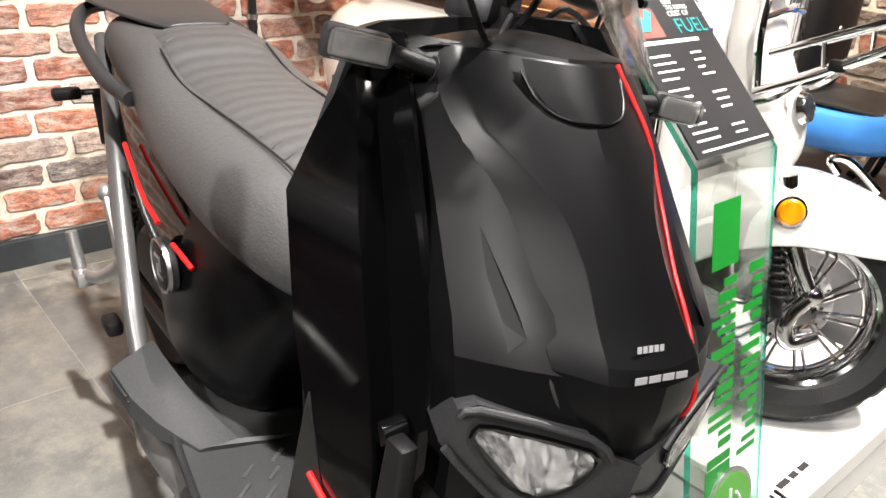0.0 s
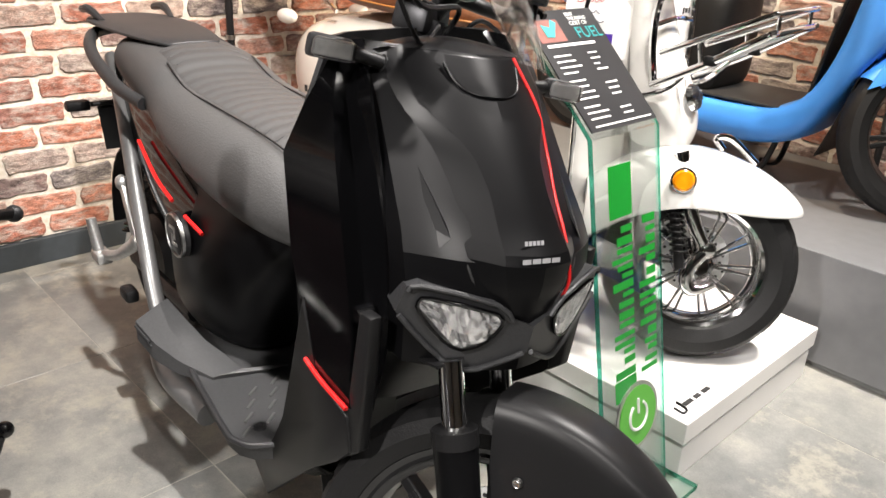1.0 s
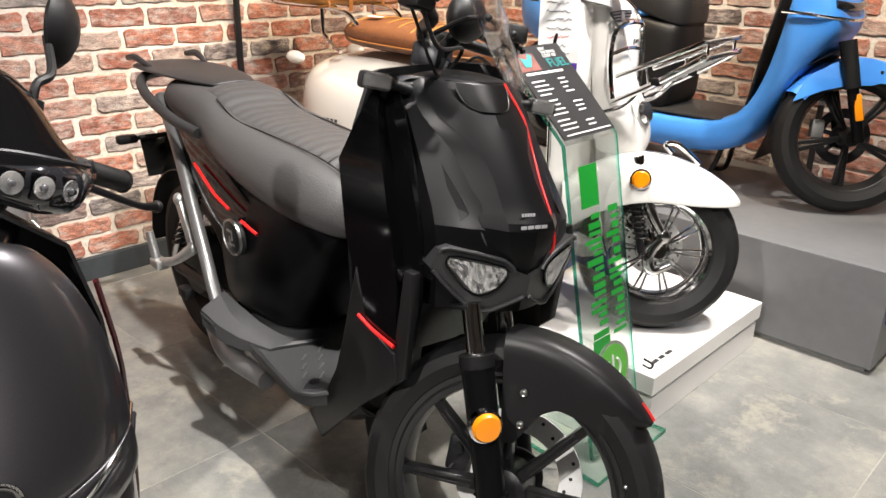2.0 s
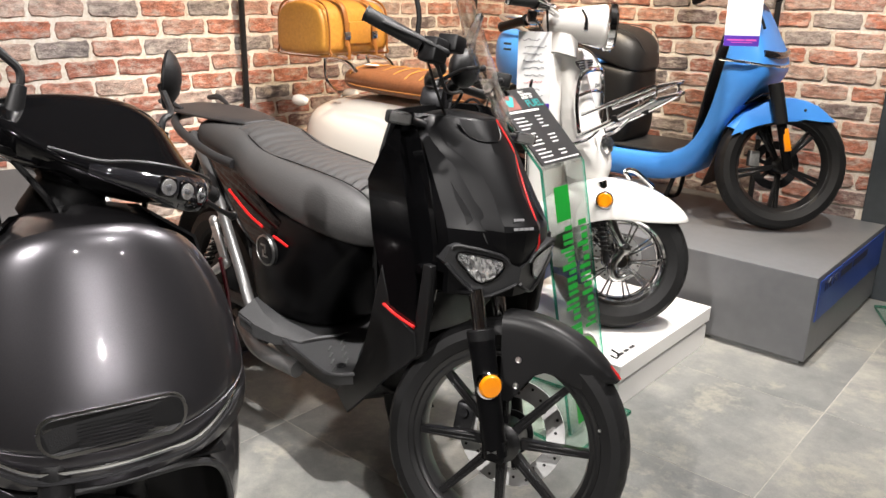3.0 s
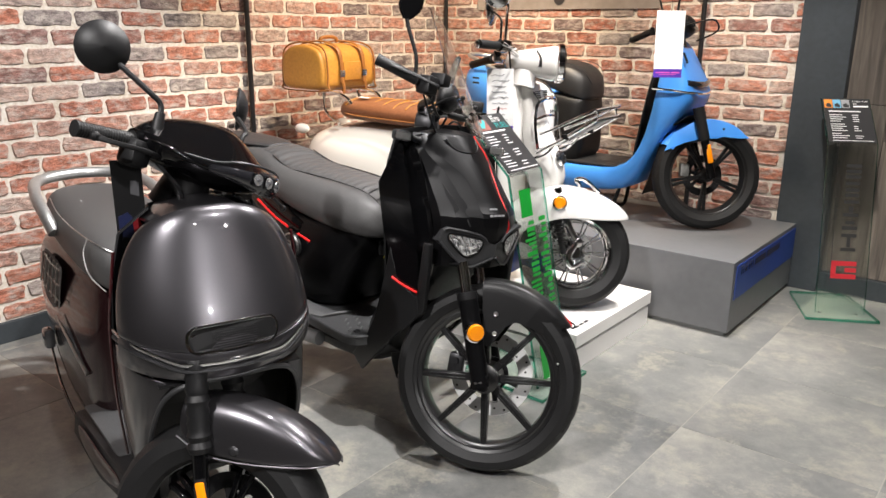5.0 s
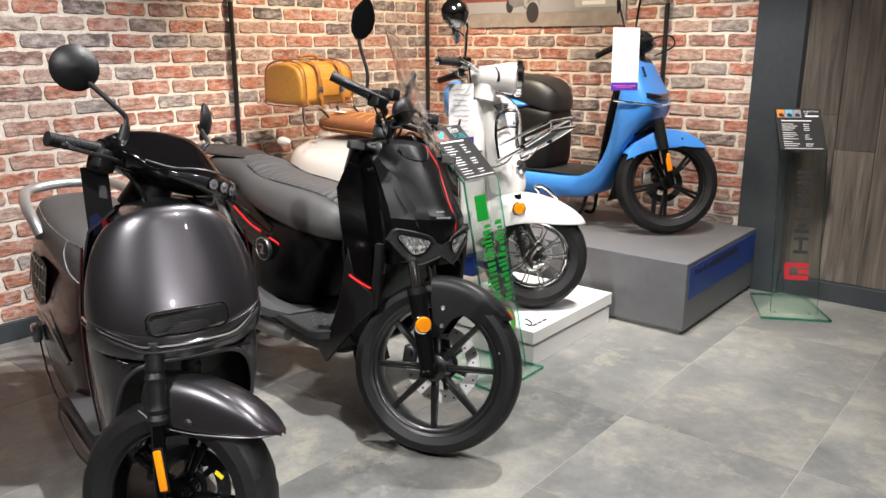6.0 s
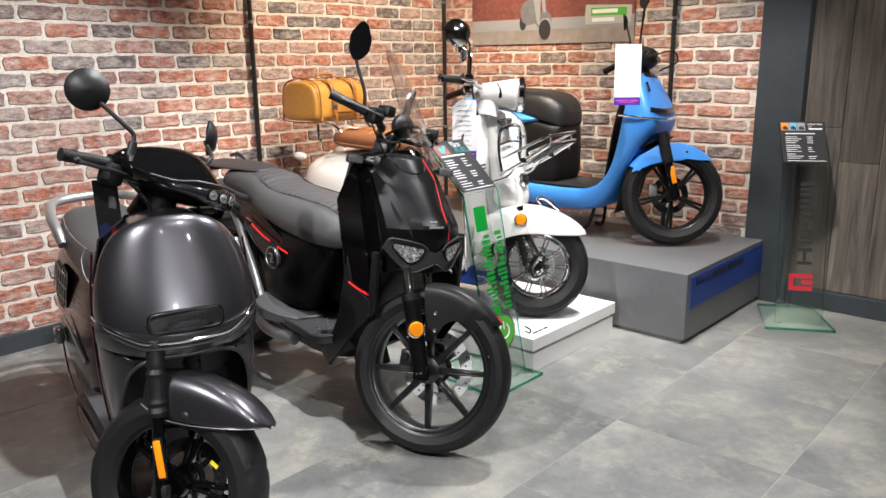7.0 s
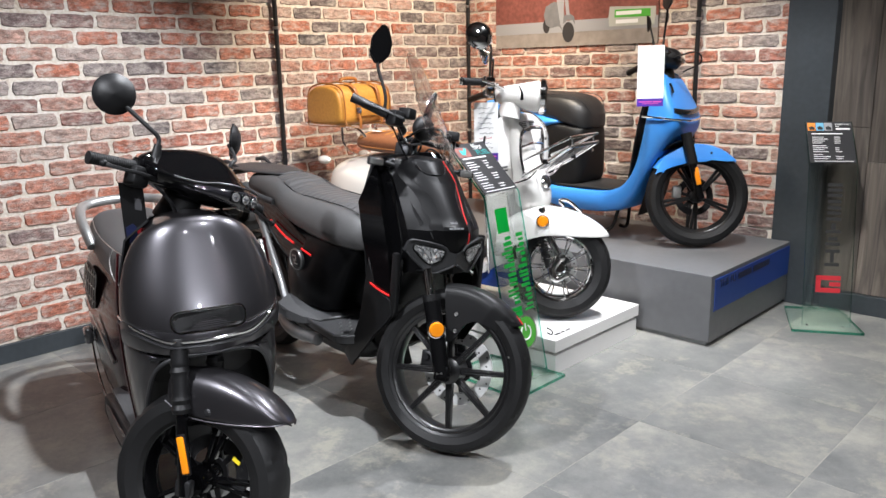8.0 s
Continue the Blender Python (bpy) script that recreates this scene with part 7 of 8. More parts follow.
    for s in (-1, 1):
        part("rack_strut", tube([(0.086, 0.09 * s, 0.807), (0.084, 0.09 * s, 0.845)], 0.0045, 8, 1), CHROME, rack, "", True, Y.copy())
        part("rack_strut", tube([(-0.05, 0.118 * s, 0.722), (-0.06, 0.124 * s, 0.776)], 0.0045, 8, 1), CHROME, rack, "", True, Y.copy())
        part("rack_stay", tube([(-0.08, 0.10 * s, 0.706), (-0.13, 0.10 * s, 0.655), (-0.20, 0.13 * s, 0.630), (-0.26, 0.17 * s, 0.625)], 0.006, 8), CHROME, rack, "", True, Y.copy())
        part("rack_clamp", box(0.026, 0.020, 0.020, (-0.03, 0.118 * s, 0.736), 0.004), BLACK_PLASTIC, rack, "", True, Y.copy())
    part("rack_hoop", tube([(-0.175, -0.075, 0.66), (-0.185, -0.090, 0.76), (-0.185, -0.085, 0.84), (-0.180, -0.05, 0.868), (-0.180, 0.05, 0.868), (-0.185, 0.085, 0.84), (-0.185, 0.090, 0.76), (-0.175, 0.075, 0.66)], 0.0085, 8), CHROME, rack, "", True, Y.copy())
    part("rack_hoop_bar", tube([(-0.184, -0.089, 0.79), (-0.178, 0, 0.80), (-0.184, 0.089, 0.79)], 0.0055, 8), CHROME, rack, "", True, Y.copy())
    # headset, headlamp, bars and mirrors turn with the wheel
    H = S
    rows = []
    for x, w, z0, z1 in ((-0.345, 0.028, 0.975, 1.025), (-0.315, 0.042, 0.962, 1.042), (-0.26, 0.050, 0.950, 1.052), (-0.20, 0.060, 0.940, 1.064), (-0.15, 0.071, 0.930, 1.074), (-0.125, 0.074, 0.928, 1.076)):
        rows.append(ring_section(x, w, z0, z1))
    head = part("headlamp_shell", skin(rows, True, True), WHITE, sc, "white headlamp shell", True, H.copy(), soft=2, angle=80)
    part("headlamp_rim", turned([(0.071, -0.012), (0.079, -0.006), (0.079, 0.014), (0.071, 0.022), (0.066, 0.016)], 34, "x"), CHROME, head, "", True, H @ pose(-0.125, 0, 1.003))
    part("headlamp_lens", turned([(0.0, 0.020), (0.035, 0.017), (0.067, 0.008)], 30, "x"), DARK_LENS, head, "dark headlamp glass", True, H @ pose(-0.125, 0, 1.003))
    part("headset_neck", tube([(-0.27, 0, 0.90), (-0.262, 0, 0.965)], [0.055, 0.045], 16, 1), WHITE, sc, "", True, H.copy())
    for s in (-1, 1):
        a, b, c = Vector((-0.30, 0.05 * s, 1.02)), Vector((-0.360, 0.145 * s, 1.035)), Vector((-0.470, 0.290 * s, 1.015))
        part("bar", tube([a, b, b.lerp(c, 0.3)], 0.0125, 10), CHROME, sc, "chrome handlebar", True, H.copy())
        part("grip", grip_mesh(b.lerp(c, 0.22), c, 0.0165), RUBBER, sc, "black rubber grip", True, H.copy())
        part("bar_end", oval(c.x, c.y, c.z, 0.012, 0.012, 0.017, 12, 8), CHROME, sc, "", True, H.copy())
        sw = part("switch_box", box(0.045, 0.045, 0.045, tuple(b), 0.008, (0, 0, -24 * s)), CHROME, sc, "chrome switch housing", True, H.copy())
        part("switch_button", box(0.012, 0.02, 0.012, (b.x - 0.02, b.y, b.z + 0.02), 0.003), BLACK_PLASTIC, sw, "", True, H.copy())
        lever(sc, H.copy(), [(b.x + 0.03, b.y, b.z - 0.006), (b.x + 0.04, b.y + 0.04 * s, b.z - 0.012), (b.x + 0.012, b.y + 0.10 * s, b.z - 0.016), (b.x - 0.02, b.y + 0.15 * s, b.z - 0.012)], CHROME)
        mb, mt = b + Vector((0, 0, 0.02)), b + Vector((-0.05, 0.030 * s, 0.185 if s < 0 else 0.20))
        stem = part("mirror_stem", tube([mb, mb + Vector((0, 0.006 * s, 0.09)), mb + Vector((-0.004, 0.012 * s, 0.140)), mt], 0.0062, 8), CHROME, sc, "round chrome rear-view mirror", True, H.copy())
        part("mirror_head", turned([(0.0, 0.030), (0.028, 0.026), (0.050, 0.014), (0.060, 0.0), (0.058, -0.005), (0.0, -0.006)], 28, "x"), CHROME, stem, "", True, H @ pose(mt.x, mt.y + 0.045 * s, mt.z, 0, -8, -72 if s < 0 else -16))
        part("cable", tube([b + Vector((0.02, 0, -0.02)), (-0.33, 0.12 * s, 0.96), (-0.31, 0.05 * s, 0.90)], 0.004, 6), BLACK_PLASTIC, sc, "", True, H.copy())
    part("key_tab", tube([(-0.23, -0.12, 1.03), (-0.215, -0.135, 1.0), (-0.215, -0.14, 0.965)], [0.004, 0.005, 0.009], 8), CHROME, sc, "", True, H.copy())
    # step-through floor, tail and cowls
    part("floorboard", skin([mirror_row([(x, 0, z), (x, w * 0.8, z), (x, w, z - 0.02), (x, w * 0.95, z - 0.07)]) for x, z, w in ((-0.32, 0.26, 0.15), (-0.40, 0.235, 0.175), (-0.60, 0.23, 0.18), (-0.74, 0.25, 0.17))], thick=0.02), WHITE, sc, "", True, soft=1)
    part("floor_mat", box(0.32, 0.28, 0.006, (-0.53, 0, 0.238), 0.002), RUBBER, sc)
    part("blue_base", box(0.56, 0.20, 0.10, (-0.56, 0, 0.16), 0.02), BLUE_VINYL, sc, "dark blue belly panel")
    rows = [ring_section(x, w, z0, z1) for x, w, z0, z1 in ((-0.68, 0.09, 0.24, 0.64), (-0.72, 0.15, 0.22, 0.69), (-0.82, 0.20, 0.20, 0.715), (-0.98, 0.235, 0.20, 0.72), (-1.14, 0.240, 0.23, 0.71), (-1.28, 0.215, 0.30, 0.69), (-1.40, 0.155, 0.38, 0.65), (-1.46, 0.07, 0.44, 0.59))]
    part("rear_body", skin(rows, True, True), CREAM, sc, "rounded cream-white rear body", True, soft=2, angle=80)
    for s in (-1, 1):
        part("rear_indicator", oval(-1.42, 0.150 * s, 0.66, 0.045, 0.024, 0.024, 16, 10), CREAM, sc, "cream indicator pod")
        part("rear_script", bars([(-0.06 + 0.02 * k, -0.06 + 0.02 * k + 0.013, 0, 0.02) for k in range(6)]), INK, sc, "", False, pose(-1.16, 0.243 * s, 0.48, 90, 0, 0 if s < 0 else 180))
    part("rear_light", oval(-1.465, 0, 0.55, 0.02, 0.05, 0.04, 14, 8), RED_DARK, sc)
    # brown seat with fluted top
    rows = [ring_section(x, w, z0, z1) for x, w, z0, z1 in ((-0.62, 0.06, 0.70, 0.755), (-0.65, 0.12, 0.70, 0.785), (-0.76, 0.148, 0.70, 0.800), (-0.92, 0.155, 0.705, 0.806), (-1.08, 0.15, 0.71, 0.815), (-1.20, 0.125, 0.715, 0.812), (-1.235, 0.075, 0.72, 0.795))]
    seat = part("seat", skin(rows, True, True), SEAT_BROWN, sc, "brown leather fluted seat", True, soft=2, angle=80)
    for k in range(7):
        x = -0.74 - 0.07 * k
        part("seat_seam", tube([(x, -0.125, 0.785), (x, -0.08, 0.803), (x, 0, 0.809 + 0.008 * k / 7), (x, 0.08, 0.803), (x, 0.125, 0.785)], 0.0022, 6, 4), TAN, seat)
    part("seat_piping", tube([(-0.63, -0.09, 0.725), (-0.76, -0.152, 0.735), (-1.08, -0.154, 0.745), (-1.22, -0.09, 0.75)], 0.003, 6), TAN_DARK, seat)
    part("seat_label", box(0.05, 0.04, 0.001, (-1.10, -0.06, 0.8185), 0, (0, 3, 20)), PAPER, seat, "small white label", False)
    # rear rack
    rr = part("rear_rack", tube([(-1.12, -0.11, 0.78), (-1.22, -0.12, 0.835), (-1.60, -0.12, 0.845), (-1.63, -0.08, 0.845), (-1.63, 0.08, 0.845), (-1.60, 0.12, 0.845), (-1.22, 0.12, 0.835), (-1.12, 0.11, 0.78)], 0.008, 10), CHROME, sc, "chrome rear rack")
    for k in range(4):
        part("rack_bar", tube([(-1.26, -0.09 + 0.06 * k, 0.841), (-1.62, -0.09 + 0.06 * k, 0.845)], 0.005, 8, 1), CHROME, rr)
    for s in (-1, 1):
        part("rack_stay", tube([(-1.30, 0.12 * s, 0.84), (-1.27, 0.14 * s, 0.75), (-1.18, 0.15 * s, 0.70)], 0.007, 8), CHROME, rr)
    rw = pose(-1.22, 0, 0.225)
    rwheel = part("rear_wheel", turned([(0.14, -0.03), (0.15, -0.036), (0.13, 0.0), (0.15, 0.036), (0.14, 0.03), (0.0, 0.04), (0.0, -0.04), (0.14, -0.03)], 36), CHROME, sc, "", True, rw.copy())
    part("tyre", tyre_mesh(0.225, 0.11, 0.145, 30), RUBBER, rwheel, "", True, rw.copy(), angle=25)
    part("centre_stand", tube([(-0.80, 0.10, 0.2), (-0.82, 0.16, 0.012), (-0.86, 0.17, 0.012)], 0.010, 8, 2), BLACK_PLASTIC, sc)
    part("centre_stand", tube([(-0.80, -0.10, 0.2), (-0.82, -0.16, 0.012), (-0.86, -0.17, 0.012)], 0.010, 8, 2), BLACK_PLASTIC, sc)
    return sc


def tan_case():
    """A soft tan roll-shaped case strapped across the rear rack; y runs along its length."""
    cs = thing("luggage_case", pose(0.43, -1.455, 0.998, 0, 0, 4), "tan leather roll case strapped on the chrome rack", "case")
    L, rows = 0.40, []
    for y, f in ((-L / 2, 0.82), (-L / 2 + 0.012, 0.95), (-L / 2 + 0.035, 1.0), (0, 1.02), (L / 2 - 0.035, 1.0), (L / 2 - 0.012, 0.95), (L / 2, 0.82)):
        ring = []
        for x, z in ((-0.142, 0.03), (-0.128, 0.0), (0, -0.002), (0.128, 0.0), (0.142, 0.03), (0.142, 0.12), (0.122, 0.185), (0.05, 0.212), (-0.05, 0.212), (-0.122, 0.185), (-0.142, 0.12)):
            ring.append((x * f, y, 0.105 + (z - 0.105) * f))
        rows.append(ring)
    part("body", skin(rows, True, True), TAN, cs, "", True, soft=2, angle=80)
    for y in (-L / 2 + 0.03, L / 2 - 0.03):
        loop = [(x * 1.03, y, 0.105 + (z - 0.105) * 1.03) for x, z in ((-0.142, 0.03), (-0.128, 0.0), (0.128, 0.0), (0.142, 0.03), (0.142, 0.12), (0.122, 0.185), (0.05, 0.212), (-0.05, 0.212), (-0.122, 0.185), (-0.142, 0.12))]
        part("piping", tube(loop, 0.0045, 6, 4, True), TAN_DARK, cs)
    for y in (-0.075, 0.085):
        strap = [(0.148, y, 0.035), (0.150, y, 0.12), (0.128, y, 0.190), (0.052, y, 0.219), (-0.052, y, 0.219), (-0.128, y, 0.19), (-0.150, y, 0.12), (-0.148, y, 0.03)]
        st = part("strap", tube(strap, 0.004, 8, 5, flat=3.0), TAN_DARK, cs, "brown leather strap")
        part("buckle", box(0.006, 0.034, 0.030, (0.154, y, 0.075), 0.003), STEEL, st)
        part("buckle_pin", tube([(0.157, y - 0.01, 0.075), (0.157, y + 0.01, 0.075)], 0.002, 6, 1), CHROME, st)
        part("strap_tail", tube([(0.151, y, 0.06), (0.157, y + 0.006, 0.02), (0.152, y + 0.01, -0.02)], 0.003, 6, 4, flat=3.0), TAN_DARK, st)
    part("handle", tube([(0.0, -0.06, 0.216), (0.0, -0.05, 0.236), (0.0, 0.0, 0.242), (0.0, 0.05, 0.236), (0.0, 0.06, 0.216)], 0.009, 10, 5), TAN_DARK, cs)
    part("front_pocket", box(0.02, 0.13, 0.09, (0.142, 0.005, 0.085), 0.009), TAN, cs)
    return cs


white_scooter()
tan_case()
paper_card(pose(1.555, -1.60, 1.135, 80, 0, 40), 0.105, 0.255, "white paper price card with handwriting and purple foot", True, 4)

# ---------------------------------------------------------------- blue scooter
def blue_scooter():
    sc = thing("electric_scooter", pose(1.985, -0.43, 0.339, 0, 0, 0), "sky blue electric scooter with black seat and wheels", "scooter", "parked electric scooters")
    R = 0.262
    S = steer_about((0, 0, R), (-0.22, 0, 1.0), 42)
    hub = S @ pose(0, 0, R)
    rim = join(turned([(0.186, -0.028), (0.195, -0.033), (0.180, -0.014), (0.178, 0.014), (0.195, 0.033), (0.186, 0.028), (0.168, 0.0), (0.186, -0.028)], 48), turned([(0.0, -0.045), (0.026, -0.045), (0.034, -0.03), (0.034, 0.03), (0.026, 0.045), (0.0, 0.045)], 20))
    wheel = part("front_wheel", rim, RIM_BLACK, sc, "black five-spoke alloy wheel", True, hub.copy())
    for k in range(5):
        for q in (-4, 4):
            part("spoke", spoke_bar(0.03, 0.178, 0.014, 0.016, 0, 0.018), RIM_BLACK, wheel, "", True, hub @ pose(0, 0, 0, 0, 72 * k + q + 20, 0))
    part("tyre", tyre_mesh(R, 0.098, 0.188, 40), RUBBER, wheel, "", True, hub.copy(), angle=25)
    brake_disc(sc, hub.copy(), 0.10, 0.050, DARK_METAL)
    part("brake_caliper", box(0.045, 0.035, 0.065, (-0.09, 0.055, 0.02), 0.008), SILVER, sc, "", True, hub.copy())
    axis = (Vector((-0.22, 0, 1.0)) - Vector((0, 0, R))).normalized()
    for s in (-1, 1):
        base = Vector((0.0, 0.075 * s, R))
        part("fork_leg", tube([base - axis * 0.015, base + axis * 0.17], [0.020, 0.019], 12, 1), BLACK_MATTE, sc, "black fork leg", True, S.copy())
        part("fork_boot", tube([base + axis * 0.17, base + axis * 0.33], [0.026, 0.028], 12, 1), RUBBER, sc, "", True, S.copy())
        am = base + axis * 0.105 + Vector((0.004, 0.018 * s, 0))
        part("side_reflector", box(0.026, 0.010, 0.092, (0, 0, 0), 0.005), AMBER, sc, "upright amber reflector", True, S @ pose(*am, 0, -15, -20 if s < 0 else 20))
    rows = arc_fender(0.274, 0.112, 46, 150, 0.0, 20, 0.25)
    guard = part("front_mudguard", skin(rows, thick=0.004), BLUE, sc, "sky blue front mudguard", True, hub.copy(), angle=55)
    for s in (-1, 1):
        part("guard_side", prism([(0.095, 0.246), (0.176, 0.190), (0.12, 0.186), (0.05, 0.190), (0.02, 0.178), (-0.06, 0.172), (-0.14, 0.145), (-0.232, 0.100), (-0.195, 0.190), (-0.10, 0.250), (0, 0.268)], 0.056 * s - 0.003, 0.056 * s + 0.003, 0.001), BLUE, guard, "", True, hub.copy(), angle=35)
        part("guard_bolt", oval(0.045, 0.061 * s, 0.225, 0.006, 0.004, 0.006, 10, 6), INK, guard, "", True, hub.copy())
    # shield and floor in one sweep
    rows = []
    for fx, fz, bx, bz, w in ((-0.175, 0.905, -0.215, 0.895, 0.085), (-0.138, 0.84, -0.215, 0.82, 0.125), (-0.095, 0.76, -0.225, 0.72, 0.158), (-0.055, 0.69, -0.235, 0.64, 0.172), (-0.045, 0.63, -0.248, 0.56, 0.175), (-0.088, 0.565, -0.265, 0.48, 0.172), (-0.170, 0.45, -0.288, 0.40, 0.168), (-0.225, 0.345, -0.325, 0.335, 0.170), (-0.270, 0.245, -0.375, 0.288, 0.180), (-0.335, 0.165, -0.47, 0.272, 0.188), (-0.50, 0.135, -0.60, 0.270, 0.190), (-0.78, 0.14, -0.78, 0.272, 0.190), (-0.92, 0.16, -0.90, 0.28, 0.175)):
        mx, mz = fx * 0.55 + bx * 0.45, fz * 0.55 + bz * 0.45
        rows.append(mirror_row([(fx, 0, fz), (fx - 0.006, w * 0.55, fz), (fx * 0.85 + mx * 0.15, w * 0.88, fz * 0.85 + mz * 0.15), (mx, w, mz), (bx * 0.85 + mx * 0.15, w * 0.96, bz * 0.85 + mz * 0.15), (bx, w * 0.85, bz), (bx, 0, bz)])[:-1])
    part("body_shell", skin(rows, True, True), BLUE, sc, "sky blue shield and floor", True, soft=2, angle=80)
    seam = [(-0.235, 0.170, 0.678), (-0.15, 0.178, 0.676), (-0.095, 0.163, 0.670), (-0.058, 0.112, 0.662), (-0.044, 0.055, 0.656), (-0.040, 0.0, 0.654)]
    part("chrome_seam", tube([(x, -y, z) for x, y, z in seam] + list(reversed(seam[:-1])), 0.006, 8), CHROME, sc, "thin chrome strip")
    part("lamp_slot", tube([(-0.082, -0.128, 0.708), (-0.062, -0.085, 0.702), (-0.054, -0.04, 0.698), (-0.052, 0, 0.697), (-0.054, 0.04, 0.698), (-0.062, 0.085, 0.702), (-0.082, 0.128, 0.708)], 0.014, 10, 5, flat=0.7), DARK_LENS, sc, "dark lamp slot")
    part("brand_hook", tube([(-0.125, -0.10, 0.845), (-0.115, -0.095, 0.82), (-0.10, -0.11, 0.80)], 0.006, 8), BLACK_PLASTIC, sc)
    part("arch_lining", skin([[(x, y, z) for y in (-0.12, 0, 0.12)] for x, z in ((-0.07, 0.555), (-0.15, 0.50), (-0.20, 0.40), (-0.235, 0.26), (-0.27, 0.15))], thick=0.004), BLACK_PLASTIC, sc)
    rows = [[(-0.245 - (0.9 - z) * 0.16, 0, z), (-0.245 - (0.9 - z) * 0.16, w * 0.8, z), (-0.225 - (0.9 - z) * 0.16, w, z)] for z, w in ((0.90, 0.085), (0.80, 0.128), (0.68, 0.160), (0.55, 0.167), (0.40, 0.163), (0.29, 0.163))]
    part("inner_shield", surface(rows, 0.012), BLACK_PLASTIC, sc, "dark inner leg shield", True, soft=1, angle=70)
    part("floor_mat", box(0.42, 0.325, 0.010, (-0.575, 0, 0.280), 0.003), GREY_PLASTIC, sc, "dark grey floor mat")
    # seat pedestal, tail, seat
    rows = []
    for x, w, z0, z1 in ((-0.622, 0.050, 0.46, 0.58), (-0.630, 0.100, 0.36, 0.60), (-0.645, 0.135, 0.285, 0.61), (-0.69, 0.158, 0.262, 0.62), (-0.80, 0.172, 0.262, 0.64), (-0.94, 0.170, 0.262, 0.66), (-1.03, 0.150, 0.28, 0.66), (-1.06, 0.12, 0.30, 0.65)):
        h = z1 - z0
        rows.append(mirror_row([(x, 0, z0), (x, w * 0.86, z0), (x, w * 0.99, z0 + h * 0.06), (x, w, z0 + h * 0.5), (x, w * 0.97, z0 + h * 0.92), (x, w * 0.8, z1), (x, 0, z1)])[:-1])
    part("seat_pedestal", skin(rows, True, True), BLACK_PLASTIC, sc, "black seat pedestal", True, soft=2, angle=80)
    part("pedestal_lock", moved(turned([(0.0, 0.006), (0.008, 0.006), (0.010, 0.0)], 12, "x"), pose(-0.626, -0.03, 0.47)), STEEL, sc)
    rows = [ring_section(x, w, z0, z1) for x, w, z0, z1 in ((-0.735, 0.130, 0.625, 0.642), (-0.80, 0.172, 0.612, 0.660), (-0.90, 0.190, 0.575, 0.686), (-1.02, 0.200, 0.52, 0.706), (-1.15, 0.195, 0.47, 0.730), (-1.28, 0.170, 0.46, 0.746), (-1.40, 0.11, 0.50, 0.75), (-1.45, 0.05, 0.56, 0.72))]
    part("tail_cowl", skin(rows, True, True), BLUE, sc, "sky blue tail cowl", True, soft=2, angle=80)
    rows = []
    for x, w, z0, z1 in ((-0.610, 0.040, 0.612, 0.655), (-0.616, 0.085, 0.594, 0.690), (-0.638, 0.125, 0.587, 0.730), (-0.69, 0.152, 0.602, 0.768), (-0.77, 0.164, 0.627, 0.788), (-0.90, 0.164, 0.660, 0.790), (-1.02, 0.158, 0.690, 0.797), (-1.14, 0.145, 0.715, 0.806), (-1.26, 0.11, 0.735, 0.80), (-1.30, 0.06, 0.745, 0.775)):
        h = z1 - z0
        rows.append(mirror_row([(x, 0, z0), (x, w * 0.9, z0), (x, w, z0 + h * 0.15), (x, w * 1.0, z0 + h * 0.5), (x, w * 0.90, z0 + h * 0.85), (x, w * 0.62, z1), (x, 0, z1 - 0.002)])[:-1])
    seat = part("seat", skin(rows, True, True), SEAT_BLACK, sc, "black padded seat", True, soft=2, angle=80)
    for q in (-1, 1):
        part("seat_piping", tube([(-0.614, 0.060 * q, 0.670), (-0.640, 0.094 * q, 0.728), (-0.69, 0.120 * q, 0.766), (-0.77, 0.134 * q, 0.781), (-0.90, 0.132 * q, 0.785), (-1.15, 0.118 * q, 0.800)], 0.002, 6), GREY_PLASTIC, seat)
    part("tail_decal", bars([(-0.03, 0.022, 0, 0.010), (-0.03, 0.022, 0.026, 0.010)]), INK, sc, "", False, pose(-1.275, -0.1755, 0.655, 90, 0, -10))
    part("grab_rail", tube([(-1.18, 0.13, 0.73), (-1.32, 0.12, 0.78), (-1.42, 0.05, 0.80), (-1.42, -0.05, 0.80), (-1.32, -0.12, 0.78), (-1.18, -0.13, 0.73)], 0.011, 10), SILVER, sc)
    rw = pose(-1.25, 0, 0.25)
    rwheel = part("rear_wheel", join(turned([(0.175, -0.03), (0.185, -0.036), (0.16, 0.0), (0.185, 0.036), (0.175, 0.03), (0.15, 0.0), (0.175, -0.03)], 36), turned([(0, -0.05), (0.1, -0.05), (0.12, -0.03), (0.12, 0.03), (0.1, 0.05), (0, 0.05)], 26)), BLACK_MATTE, sc, "", True, rw.copy())
    part("tyre", tyre_mesh(0.25, 0.11, 0.176, 36), RUBBER, rwheel, "", True, rw.copy(), angle=25)
    part("side_stand", tube([(-0.42, 0.05, 0.16), (-0.46, 0.10, 0.05), (-0.52, 0.17, 0.010), (-0.56, 0.18, 0.010)], 0.010, 8, 4), BLACK_PLASTIC, sc)
    part("centre_stand", tube([(-0.40, -0.10, 0.17), (-0.44, -0.10, 0.06), (-0.52, -0.10, 0.012)], 0.010, 8, 4), BLACK_PLASTIC, sc)
    # bar cover and controls
    rows = [ring_section(x, w, z0, z1) for x, w, z0, z1 in ((-0.31, 0.05, 0.93, 0.985), (-0.28, 0.095, 0.915, 1.01), (-0.22, 0.115, 0.90, 1.025), (-0.16, 0.10, 0.905, 1.01), (-0.13, 0.06, 0.925, 0.985))]
